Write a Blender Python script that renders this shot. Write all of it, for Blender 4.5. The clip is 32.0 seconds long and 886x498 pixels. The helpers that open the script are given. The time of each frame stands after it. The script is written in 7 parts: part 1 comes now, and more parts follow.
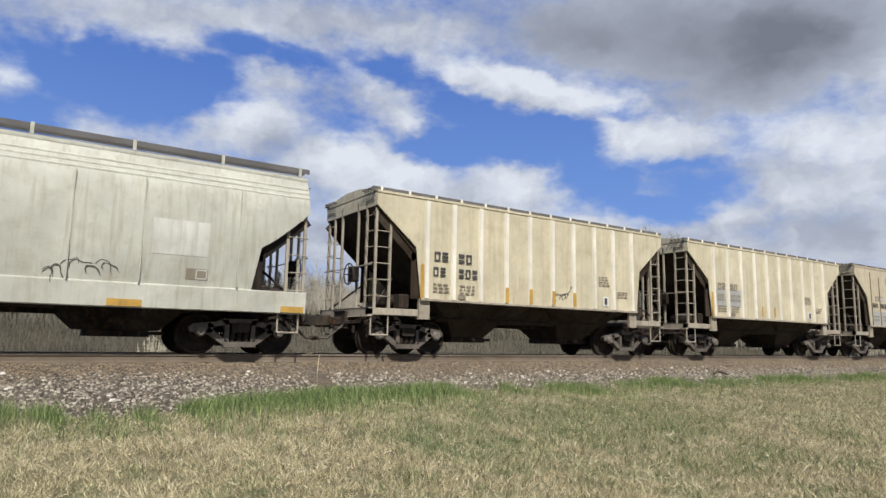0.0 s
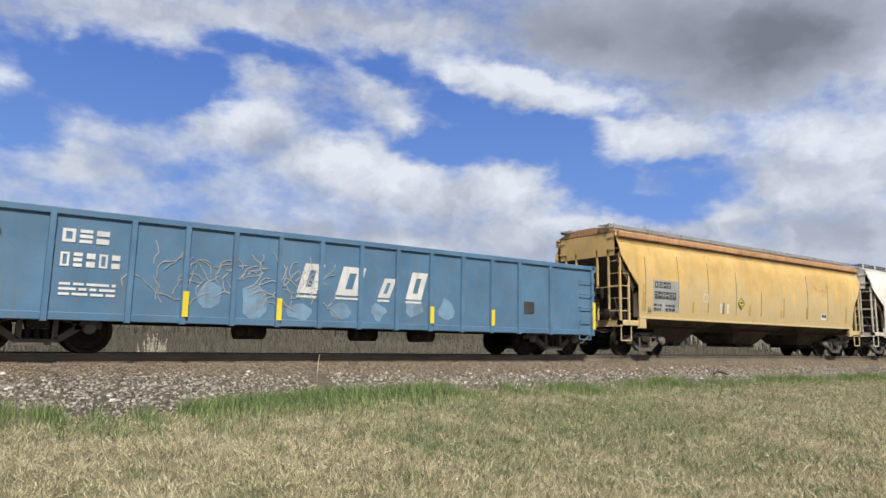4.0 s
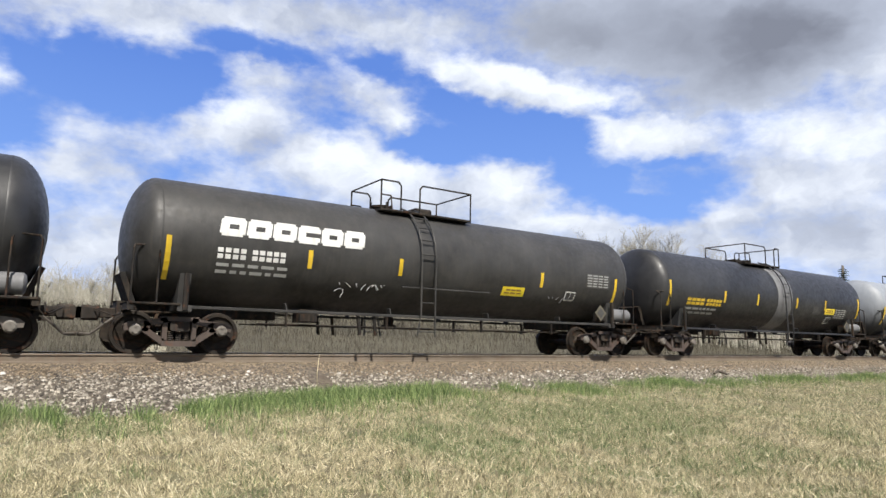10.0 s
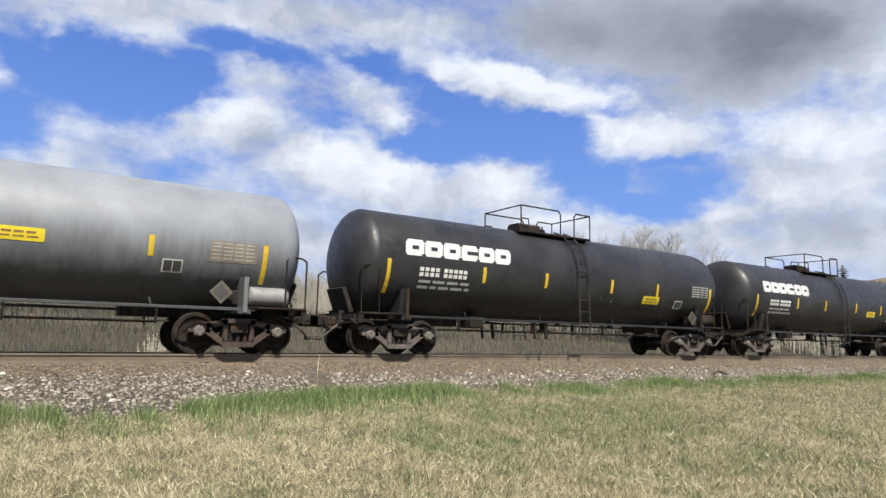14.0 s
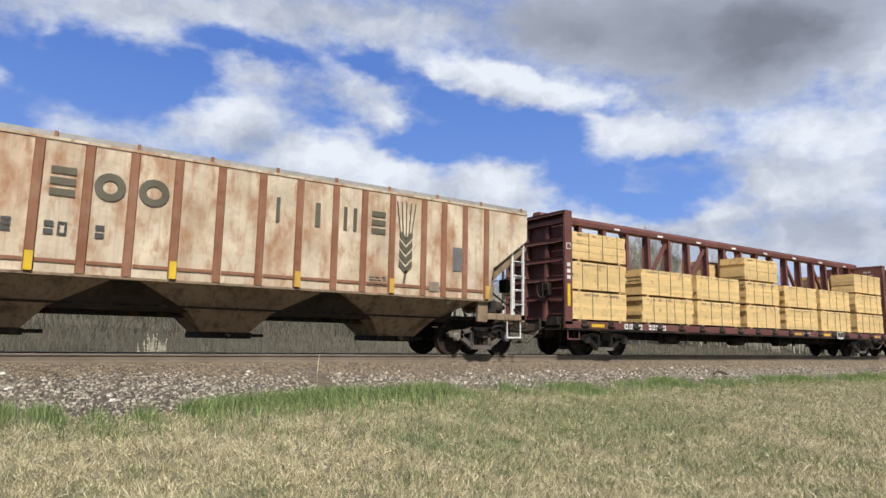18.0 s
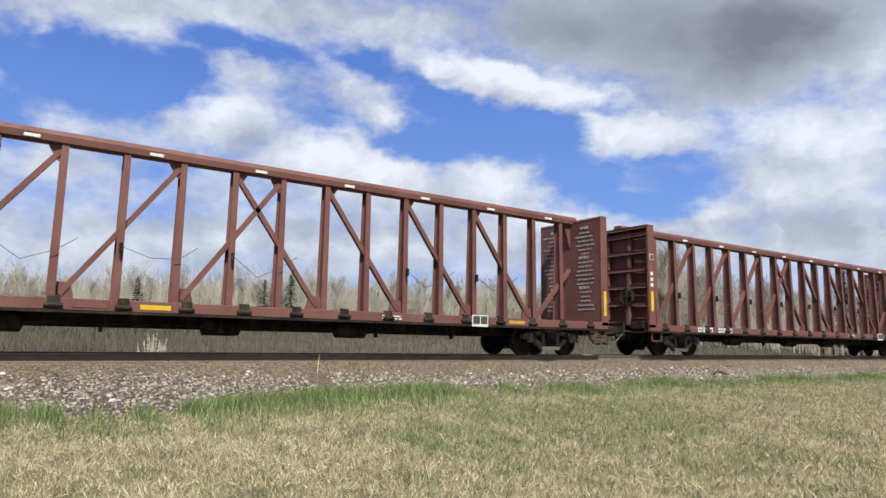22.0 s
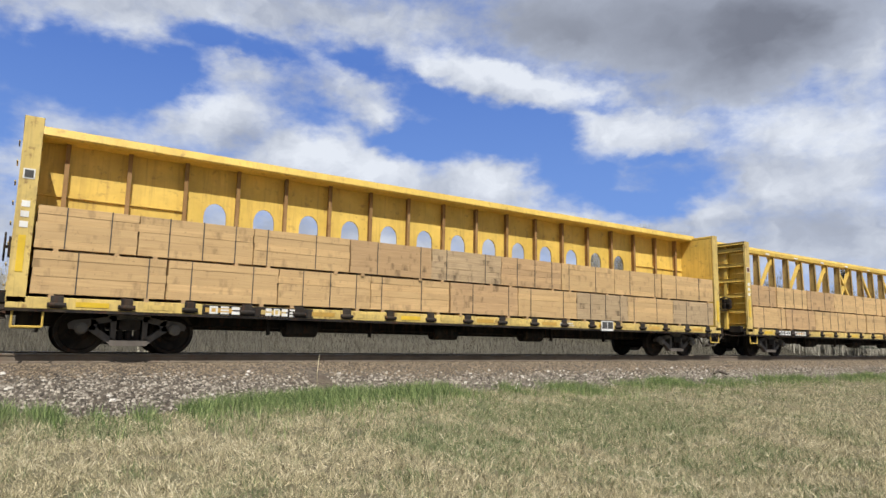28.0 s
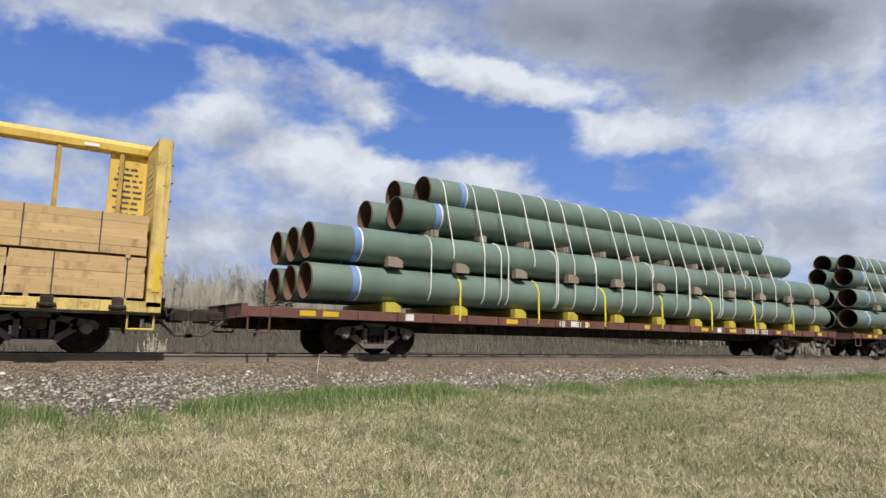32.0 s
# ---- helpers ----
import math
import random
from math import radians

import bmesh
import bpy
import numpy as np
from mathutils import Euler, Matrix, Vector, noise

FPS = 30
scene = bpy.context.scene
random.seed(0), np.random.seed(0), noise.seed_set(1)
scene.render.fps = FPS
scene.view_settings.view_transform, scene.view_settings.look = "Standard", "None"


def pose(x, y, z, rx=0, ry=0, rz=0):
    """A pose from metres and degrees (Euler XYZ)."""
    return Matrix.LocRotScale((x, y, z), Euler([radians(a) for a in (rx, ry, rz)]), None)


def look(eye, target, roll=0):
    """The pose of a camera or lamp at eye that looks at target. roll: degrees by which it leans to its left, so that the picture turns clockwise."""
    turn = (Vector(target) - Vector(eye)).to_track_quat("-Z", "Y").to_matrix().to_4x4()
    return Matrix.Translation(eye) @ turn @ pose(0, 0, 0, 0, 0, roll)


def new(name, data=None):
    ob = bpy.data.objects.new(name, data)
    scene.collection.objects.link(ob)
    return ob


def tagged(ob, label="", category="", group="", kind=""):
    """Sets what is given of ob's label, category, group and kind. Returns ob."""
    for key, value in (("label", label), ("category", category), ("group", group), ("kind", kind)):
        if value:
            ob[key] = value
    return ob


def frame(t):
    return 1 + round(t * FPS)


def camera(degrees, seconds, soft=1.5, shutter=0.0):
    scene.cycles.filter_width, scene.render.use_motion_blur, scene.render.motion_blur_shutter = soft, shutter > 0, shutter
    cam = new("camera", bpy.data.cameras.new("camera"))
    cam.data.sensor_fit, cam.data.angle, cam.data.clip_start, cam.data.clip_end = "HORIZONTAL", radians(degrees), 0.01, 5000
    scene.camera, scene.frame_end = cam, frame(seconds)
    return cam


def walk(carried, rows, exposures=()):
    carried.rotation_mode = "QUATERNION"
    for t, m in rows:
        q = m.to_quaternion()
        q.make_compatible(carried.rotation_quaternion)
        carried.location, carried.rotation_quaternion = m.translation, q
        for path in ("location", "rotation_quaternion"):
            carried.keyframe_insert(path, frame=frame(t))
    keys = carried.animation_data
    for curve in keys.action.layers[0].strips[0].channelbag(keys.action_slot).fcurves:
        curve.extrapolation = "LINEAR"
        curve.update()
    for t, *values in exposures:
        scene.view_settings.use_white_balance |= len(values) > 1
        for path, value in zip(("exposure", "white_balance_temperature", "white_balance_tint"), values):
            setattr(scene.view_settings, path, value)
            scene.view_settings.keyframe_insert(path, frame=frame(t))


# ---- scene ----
# The train rolls along +X towards -X; rail tops lie at z = 0, the track's centre line at y = TRACK.
TRACK = 15.993
EYE = (0.0, 0.0, 0.411)
SECONDS = 32.0
# the camera opens up while the dark tanks pass
EXPOSURES = [(0.0, -0.05), (3.0, 0.0), (6.0, -0.08), (7.0, -0.24), (8.0, -0.18), (9.0, 0.3), (11.5, 0.36), (13.0, 0.3), (14.5, 0.2), (16.5, 0.28), (17.0, 0.24), (18.0, 0.1), (19.0, 0.06), (20.5, 0.06), (22.0, 0.16), (25.0, 0.18), (28.0, 0.02), (32.0, -0.04)]
cam = camera(69.12, SECONDS)
turn = Matrix(((0.82910302, -0.0939049, -0.55115338),
               (-0.55878165, -0.10613169, -0.82249567),
               (0.01874154, 0.98990804, -0.14046644)))
stand = Matrix.Translation(EYE) @ turn.to_4x4()
walk(cam, [(0.0, stand), (SECONDS, stand)], exposures=EXPOSURES)


def run(t):
    """How far the train has come at t seconds: it slows down gently."""
    return 11.81256 * t - 0.01206 * t * t


# ---- daylight ----
SUN = Vector((-0.37, -1.0, 1.3)).normalized()
world = bpy.data.worlds.new("daylight")
scene.world = world
world.use_nodes = True
wn = world.node_tree.nodes
sky = wn.new("ShaderNodeTexSky")
sky.sky_type = "NISHITA"
sky.sun_disc = False
sky.sun_elevation = math.asin(SUN.z)
sky.sun_rotation = math.atan2(SUN.x, SUN.y)
sky.air_density, sky.dust_density, sky.ozone_density = 1.0, 1.2, 1.0
wn["Background"].inputs["Strength"].default_value = 0.05
world.node_tree.links.new(sky.outputs[0], wn["Background"].inputs["Color"])
lamp = bpy.data.lights.new("sun", "SUN")
lamp.energy, lamp.angle, lamp.color = 5.0, radians(0.55), (1.0, 0.95, 0.87)
sun = new("sun", lamp)
sun.matrix_world = look((0, 0, 60), Vector((0, 0, 60)) - SUN)

# ---- geometry ----
MOVERS, WHEELS = [], []


class Geo:
    """Vertices and faces of one part."""

    def __init__(self):
        self.v, self.f, self.m = [], [], []

    def add(self, verts, faces, m=0):
        n = len(self.v)
        self.v += [tuple(p) for p in verts]
        self.f += [tuple(n + i for i in q) for q in faces]
        self.m += [m] * len(faces)
        return self

    def box(self, x0, x1, y0, y1, z0, z1, m=0):
        p = [(x, y, z) for x in (x0, x1) for y in (y0, y1) for z in (z0, z1)]
        return self.add(p, [(0, 1, 3, 2), (4, 6, 7, 5), (0, 4, 5, 1), (2, 3, 7, 6), (0, 2, 6, 4), (1, 5, 7, 3)], m)

    def cbox(self, x0, x1, y0, y1, z0, z1, c=0.012, axis="x", m=0):
        """A box with its four long edges broken."""
        r = {"x": (y0, y1, z0, z1), "y": (x0, x1, z0, z1), "z": (x0, x1, y0, y1)}[axis]
        a0, a1, b0, b1 = r
        prof = [(a0 + c, b0), (a1 - c, b0), (a1, b0 + c), (a1, b1 - c), (a1 - c, b1), (a0 + c, b1), (a0, b1 - c), (a0, b0 + c)]
        s, e = {"x": (x0, x1), "y": (y0, y1), "z": (z0, z1)}[axis]
        return self.prism(axis, prof, s, e, m)

    def prism(self, axis, prof, s, e, m=0):
        n = len(prof)
        put = {"x": lambda k, a, b: (k, a, b), "y": lambda k, a, b: (a, k, b), "z": lambda k, a, b: (a, b, k)}[axis]
        p = [put(s, a, b) for a, b in prof] + [put(e, a, b) for a, b in prof]
        f = [tuple(range(n))[::-1], tuple(range(n, 2 * n))]
        f += [(i, (i + 1) % n, n + (i + 1) % n, n + i) for i in range(n)]
        if axis == "y":
            f = [q[::-1] for q in f]
        area = sum(prof[i][0] * prof[(i + 1) % n][1] - prof[(i + 1) % n][0] * prof[i][1] for i in range(n))
        if (area < 0) != (e < s):
            f = [q[::-1] for q in f]
        return self.add(p, f, m)

    def hull(self, low, high, m=0):
        """Between a lower and an upper rectangle (x0, x1, y0, y1, z)."""
        p = [(x, y, r[4]) for r in (low, high) for x, y in ((r[0], r[2]), (r[1], r[2]), (r[1], r[3]), (r[0], r[3]))]
        return self.add(p, [(3, 2, 1, 0), (4, 5, 6, 7), (0, 1, 5, 4), (1, 2, 6, 5), (2, 3, 7, 6), (3, 0, 4, 7)], m)

    def rod(self, a, b, r, n=6, m=0):
        a, b = Vector(a), Vector(b)
        w = (b - a).normalized()
        u = w.orthogonal().normalized()
        v = w.cross(u)
        ring = [(u * math.cos(2 * math.pi * i / n) + v * math.sin(2 * math.pi * i / n)) * r for i in range(n)]
        p = [a + q for q in ring] + [b + q for q in ring]
        f = [(i, (i + 1) % n, n + (i + 1) % n, n + i) for i in range(n)] + [tuple(range(n))[::-1], tuple(range(n, 2 * n))]
        return self.add(p, f, m)

    def path(self, pts, r, n=6, m=0):
        for a, b in zip(pts, pts[1:]):
            self.rod(a, b, r, n, m)
        return self

    def bar(self, a, b, wide, y0, y1, m=0):
        """A flat bar in the x-z plane from a to b, wide across, from y0 to y1."""
        ax, az = a
        bx, bz = b
        d = math.hypot(bx - ax, bz - az)
        nx, nz = -(bz - az) / d * wide / 2, (bx - ax) / d * wide / 2
        return self.prism("y", [(ax - nx, az - nz), (bx - nx, bz - nz), (bx + nx, bz + nz), (ax + nx, az + nz)], y0, y1, m)

    def lathe(self, prof, axis, centre, n=24, m=0, caps=True):
        """Rings (along, radius) round an axis through centre."""
        cx, cy, cz = centre
        p = []
        for a, r in prof:
            for i in range(n):
                c, s = r * math.cos(2 * math.pi * i / n), r * math.sin(2 * math.pi * i / n)
                p.append({"x": (cx + a, cy + c, cz + s), "y": (cx + s, cy + a, cz + c), "z": (cx + c, cy + s, cz + a)}[axis])
        f = []
        for k in range(len(prof) - 1):
            for i in range(n):
                j = (i + 1) % n
                f.append((k * n + i, k * n + j, (k + 1) * n + j, (k + 1) * n + i))
        if caps and prof[0][1] > 1e-6:
            f.append(tuple(range(n))[::-1])
        if caps and prof[-1][1] > 1e-6:
            f.append(tuple(range((len(prof) - 1) * n, len(prof) * n)))
        return self.add(p, f, m)

    def mesh(self, name, *mats, smooth=0):
        me = bpy.data.meshes.new(name)
        me.from_pydata(self.v, [], self.f)
        for mt in mats:
            me.materials.append(mt)
        if len(mats) > 1:
            me.polygons.foreach_set("material_index", self.m)
        bm = bmesh.new()
        bm.from_mesh(me)
        bmesh.ops.remove_doubles(bm, verts=bm.verts, dist=1e-5)
        bmesh.ops.recalc_face_normals(bm, faces=bm.faces)
        bm.to_mesh(me)
        bm.free()
        if smooth:
            me.polygons.foreach_set("use_smooth", [True] * len(me.polygons))
            me.set_sharp_from_angle(angle=radians(smooth))
        return me


def part(name, geo, material, parent, label="", at=(0, 0, 0), smooth=0):
    """One mesh object under a thing or under a part."""
    me = geo if isinstance(geo, bpy.types.Mesh) else geo.mesh(name, *(material if isinstance(material, (list, tuple)) else [material]), smooth=smooth)
    ob = new(name, me)
    ob.parent = parent
    ob.location = at
    if name in ("stencil_print", "data_print", "sign_print"):
        tagged(ob, label, kind="stuff")
    elif label:
        tagged(ob, label)
    return ob


def rungs(parent, a, b, zs, r, mt, name="rung"):
    """Equal rungs from a to b (x, y), one part each, at the heights zs."""
    me = Geo().rod((a[0], a[1], 0), (b[0], b[1], 0), r).mesh(name, mt)
    for z in zs:
        part(name, me, None, parent, at=(0, 0, z))


def rolling(ob, x, y=TRACK, z=0.0):
    """A thing that rides with the train; x is its place at the start."""
    ob.location = (x, y, z)
    MOVERS.append((ob, x, y, z))
    return ob


# ---- materials ----
def nodes(name):
    mt = bpy.data.materials.new(name)
    mt.use_nodes = True
    t = mt.node_tree
    return mt, t.nodes, t.links, t.nodes["Principled BSDF"]


def coords(nd, ln, scale=(1, 1, 1), spread=40.0, space="Object"):
    tc, inf = nd.new("ShaderNodeTexCoord"), nd.new("ShaderNodeObjectInfo")
    mul = nd.new("ShaderNodeMath")
    mul.operation = "MULTIPLY"
    mul.inputs[1].default_value = spread
    add, mp = nd.new("ShaderNodeVectorMath"), nd.new("ShaderNodeMapping")
    mp.inputs["Scale"].default_value = scale
    ln.new(inf.outputs["Random"], mul.inputs[0])
    ln.new(tc.outputs[space], add.inputs[0])
    ln.new(mul.outputs[0], add.inputs[1])
    ln.new(add.outputs[0], mp.inputs[0])
    return mp.outputs[0]


def noisy(nd, ln, vec, scale, low, high, detail=5.0, rough=0.6):
    n, r = nd.new("ShaderNodeTexNoise"), nd.new("ShaderNodeMapRange")
    n.inputs["Scale"].default_value, n.inputs["Detail"].default_value, n.inputs["Roughness"].default_value = scale, detail, rough
    r.inputs["From Min"].default_value, r.inputs["From Max"].default_value = low, high
    ln.new(vec, n.inputs["Vector"])
    ln.new(n.outputs[0], r.inputs["Value"])
    return r.outputs[0]


def blend(nd, ln, fac, a, b, kind="MIX"):
    m = nd.new("ShaderNodeMix")
    m.data_type, m.blend_type = "RGBA", kind
    for sock, val in ((m.inputs["Factor"], fac), (m.inputs["A"], a), (m.inputs["B"], b)):
        if isinstance(val, (int, float)):
            sock.default_value = val
        elif isinstance(val, (tuple, list)):
            sock.default_value = (*val, 1)
        else:
            ln.new(val, sock)
    return m.outputs["Result"]


def scaled(nd, ln, val, k):
    m = nd.new("ShaderNodeMath")
    m.operation = "MULTIPLY"
    m.inputs[1].default_value = k
    ln.new(val, m.inputs[0])
    return m.outputs[0]


def paint(name, colour, rough=0.55, dirt=(0.12, 0.09, 0.06), patch=0.35, streak=0.4, rust=0.0, fade=0.12, metal=0.0, bump=0.15, rust_colour=(0.16, 0.06, 0.025), dust_shade=None, dust_shade_top=2.5, ragged=1.6, stain=None):
    """Weathered paint on steel: faded patches, grime runs, rust spots, fine relief."""
    mt, nd, ln, bs = nodes(name)
    vec = coords(nd, ln)
    tall = coords(nd, ln, (3.5, 3.5, 0.22))
    pale = tuple(min(1, c * (1 + fade) + 0.02) for c in colour)
    dim = tuple(c * (1 - fade) for c in colour)
    col = blend(nd, ln, noisy(nd, ln, vec, 0.9, 0.35, 0.68), dim, pale)
    col = blend(nd, ln, scaled(nd, ln, noisy(nd, ln, vec, 2.6, 0.5, 0.8), patch), col, dirt)
    col = blend(nd, ln, scaled(nd, ln, noisy(nd, ln, tall, 2.2, 0.5, 0.78, 3.0), streak), col, dirt)
    if stain:
        # broad rust washes that run down the panels
        run_ = coords(nd, ln, (1.0, 1.0, 0.45))
        col = blend(nd, ln, scaled(nd, ln, noisy(nd, ln, run_, 1.0, 0.47, 0.66, 7.0, 0.62), 0.8), col, stain)
        col = blend(nd, ln, scaled(nd, ln, noisy(nd, ln, run_, 4.0, 0.52, 0.66, 6.0, 0.62), 0.5), col, stain)
    if dust_shade:
        # second tone below a ragged edge: settled road dust; painted shade on GREYTANK
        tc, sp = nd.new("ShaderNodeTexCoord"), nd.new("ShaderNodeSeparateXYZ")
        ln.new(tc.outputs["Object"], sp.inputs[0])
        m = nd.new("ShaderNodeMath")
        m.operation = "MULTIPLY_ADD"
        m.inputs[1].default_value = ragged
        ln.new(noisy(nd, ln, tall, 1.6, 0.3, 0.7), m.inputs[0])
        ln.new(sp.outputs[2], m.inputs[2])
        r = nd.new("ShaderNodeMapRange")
        r.inputs["From Min"].default_value, r.inputs["From Max"].default_value = dust_shade_top + 1.1, dust_shade_top
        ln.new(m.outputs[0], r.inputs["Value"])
        col = blend(nd, ln, scaled(nd, ln, r.outputs[0], 0.8), col, dust_shade)
    if rust:
        col = blend(nd, ln, scaled(nd, ln, noisy(nd, ln, vec, 5.0, 0.58, 0.7, 8.0), rust), col, rust_colour)
        col = blend(nd, ln, scaled(nd, ln, noisy(nd, ln, tall, 3.1, 0.56, 0.72, 4.0), rust * 0.6), col, rust_colour)
    ln.new(col, bs.inputs["Base Color"])
    bs.inputs["Metallic"].default_value = metal
    rr = nd.new("ShaderNodeMapRange")
    rr.inputs["To Min"].default_value, rr.inputs["To Max"].default_value = max(0.1, rough - 0.12), min(1, rough + 0.15)
    ln.new(noisy(nd, ln, vec, 7.0, 0.3, 0.7), rr.inputs["Value"])
    ln.new(rr.outputs[0], bs.inputs["Roughness"])
    if rough >= 0.7:
        bs.inputs["Specular IOR Level"].default_value = 0.15
    if bump:
        b = nd.new("ShaderNodeBump")
        b.inputs["Strength"].default_value, b.inputs["Distance"].default_value = bump, 0.01
        ln.new(noisy(nd, ln, vec, 18.0, 0.2, 0.8), b.inputs["Height"])
        ln.new(b.outputs[0], bs.inputs["Normal"])
    return mt


def grained(name, colour, other, rough=0.8, stretch=(0.4, 4, 9), scale=3.0, bump=0.3, wet_=0.55):
    """Timber: long grain and stains."""
    mt, nd, ln, bs = nodes(name)
    vec = coords(nd, ln, stretch)
    plain = coords(nd, ln)
    inf = nd.new("ShaderNodeObjectInfo")
    col = blend(nd, ln, noisy(nd, ln, vec, scale, 0.3, 0.7, 6.0), colour, other)
    col = blend(nd, ln, scaled(nd, ln, noisy(nd, ln, plain, 1.4, 0.55, 0.75), 0.45), col, tuple(c * 0.55 for c in other))
    col = blend(nd, ln, scaled(nd, ln, inf.outputs["Random"], 0.6), col, tuple(c * 0.62 for c in colour))
    # water stains and knots
    wet = coords(nd, ln, (2.2, 2.2, 0.8))
    col = blend(nd, ln, scaled(nd, ln, noisy(nd, ln, wet, 1.7, 0.56, 0.72, 4.0), wet_), col, tuple(c * 0.3 for c in other))
    col = blend(nd, ln, scaled(nd, ln, noisy(nd, ln, plain, 11.0, 0.66, 0.76, 2.0), 0.6), col, tuple(c * 0.35 for c in other))
    ln.new(col, bs.inputs["Base Color"])
    bs.inputs["Roughness"].default_value = rough
    b = nd.new("ShaderNodeBump")
    b.inputs["Strength"].default_value, b.inputs["Distance"].default_value = bump, 0.006
    ln.new(noisy(nd, ln, vec, scale * 3, 0.2, 0.8), b.inputs["Height"])
    ln.new(b.outputs[0], bs.inputs["Normal"])
    return mt


def isles(name, low, high, third=None, rough=0.9, sheer=0.0):
    """For many small pieces in one mesh: each island takes its own tone."""
    mt, nd, ln, bs = nodes(name)
    geo = nd.new("ShaderNodeNewGeometry")
    ramp = nd.new("ShaderNodeValToRGB")
    e = ramp.color_ramp.elements
    e[0].color, e[1].color = (*low, 1), (*high, 1)
    if third:
        k = ramp.color_ramp.elements.new(0.55)
        k.color = (*third, 1)
    ln.new(geo.outputs["Random Per Island"], ramp.inputs[0])
    ln.new(ramp.outputs[0], bs.inputs["Base Color"])
    bs.inputs["Roughness"].default_value = rough
    if sheer:
        bs.inputs["Transmission Weight"].default_value = 0
        bs.inputs["Sheen Weight"].default_value = sheer
    return mt


STEEL = paint("grimy truck steel", (0.024, 0.02, 0.017), 0.75, patch=0.5, streak=0.3, rust=0.5)
FRAME_STEEL = paint("dusty cast steel", (0.12, 0.103, 0.088), 0.6, patch=0.6, streak=0.4, rust=0.3, dirt=(0.04, 0.033, 0.028))
TANK_FRAME = paint("brown dusty cast steel", (0.075, 0.054, 0.044), 0.5, patch=0.6, streak=0.4, rust=0.5, dirt=(0.03, 0.024, 0.02))
WHEEL = paint("rolled wheel steel", (0.02, 0.016, 0.013), 0.7, patch=0.5, streak=0.2, rust=0.4, metal=0.3)
CAP = paint("bearing cap steel", (0.17, 0.155, 0.135), 0.55, patch=0.4, streak=0.1, rust=0.3)
# black underframe, lowered further to put deeper shade under the cars
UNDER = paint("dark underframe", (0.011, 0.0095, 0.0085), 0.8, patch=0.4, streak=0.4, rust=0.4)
CREAM = paint("weathered cream paint", (0.60, 0.545, 0.40), 0.6, dirt=(0.33, 0.26, 0.145), patch=0.42, streak=0.5, rust=0.1)
GRIMY_POST = paint("grimy cream end posts", (0.40, 0.355, 0.285), 0.65, dirt=(0.12, 0.095, 0.07), patch=0.6, streak=0.5, rust=0.25)
BOARD = paint("dark running board edge", (0.13, 0.128, 0.13), 0.7, patch=0.3, streak=0.2, rust=0.2)
CREAM_RIB = paint("pale cream ribs", (0.80, 0.77, 0.69), 0.6, dirt=(0.45, 0.36, 0.2), patch=0.2, streak=0.3, rust=0.05)
# dark grime deepened to paint the shade under the hoppers
GRIME_SHADE = paint("grimy hopper bottoms with painted shade", (0.042, 0.03, 0.02), 0.85, dirt=(0.015, 0.011, 0.008), patch=0.8, streak=0.5, rust=0.1)
# half-dark brown: shade and bounce light painted into the bays
HALF_SHADE_LOW = paint("brown hopper bottoms in painted half shade", (0.085, 0.066, 0.047), 0.85, dirt=(0.04, 0.03, 0.022), patch=0.8, streak=0.6, rust=0.2)
SEAM = paint("dirty panel seam", (0.11, 0.085, 0.06), 0.7, patch=0.4, streak=0.5, rust=0.3)
BUFF = paint("buff paint", (0.53, 0.465, 0.345), 0.6, dirt=(0.32, 0.245, 0.13), patch=0.4, streak=0.42, rust=0.1)
GREYWHITE = paint("grey-white paint", (0.51, 0.515, 0.455), 0.55, dirt=(0.30, 0.265, 0.19), patch=0.45, streak=0.6, rust=0.1)
WHITE = paint("white enamel", (0.80, 0.775, 0.70), 0.45, dirt=(0.55, 0.48, 0.35), patch=0.16, streak=0.22)
WHITE_SILL = paint("rust-stained white sill", (0.70, 0.665, 0.58), 0.55, dirt=(0.40, 0.27, 0.13), patch=0.5, streak=0.4, rust=0.3)
FAINT = paint("faint pale patch", (0.60, 0.60, 0.56), 0.55, patch=0.2, streak=0.3)
ORANGE = paint("faded orange-yellow paint", (0.70, 0.45, 0.14), 0.6, dust_shade=(0.60, 0.475, 0.26), dust_shade_top=2.9, dirt=(0.58, 0.46, 0.27), patch=0.6, streak=0.6, rust=0.25, fade=0.18, rust_colour=(0.36, 0.15, 0.05))
ORANGE_RUST = paint("rusted roof edge", (0.53, 0.30, 0.15), 0.7, dirt=(0.3, 0.13, 0.06), patch=0.6, streak=0.4, rust=0.7)
TAN = paint("rust-streaked tan paint", (0.60, 0.51, 0.385), 0.65, dirt=(0.34, 0.22, 0.13), patch=0.6, streak=0.6, rust=0.3, rust_colour=(0.26, 0.12, 0.06), fade=0.2, stain=(0.33, 0.15, 0.065))
TAN_LOW = paint("stained tan bottoms", (0.27, 0.20, 0.135), 0.8, dirt=(0.035, 0.025, 0.018), patch=0.8, streak=0.6, rust=0.5)
TAN_RIB = paint("red-brown ribs", (0.25, 0.115, 0.068), 0.7, dirt=(0.36, 0.25, 0.165), patch=0.45, streak=0.4, rust=0.4)
BLUE = paint("faded blue paint", (0.085, 0.19, 0.315), 0.55, dirt=(0.13, 0.165, 0.20), patch=0.6, streak=0.6, rust=0.15)
BLACK = paint("black tank paint", (0.019, 0.019, 0.021), 0.46, dirt=(0.034, 0.032, 0.03), patch=0.2, streak=0.2, bump=0.05)
DIRTYBLACK = paint("dusty black tank paint", (0.03, 0.029, 0.028), 0.52, dirt=(0.075, 0.068, 0.06), patch=0.45, streak=0.45, bump=0.05)
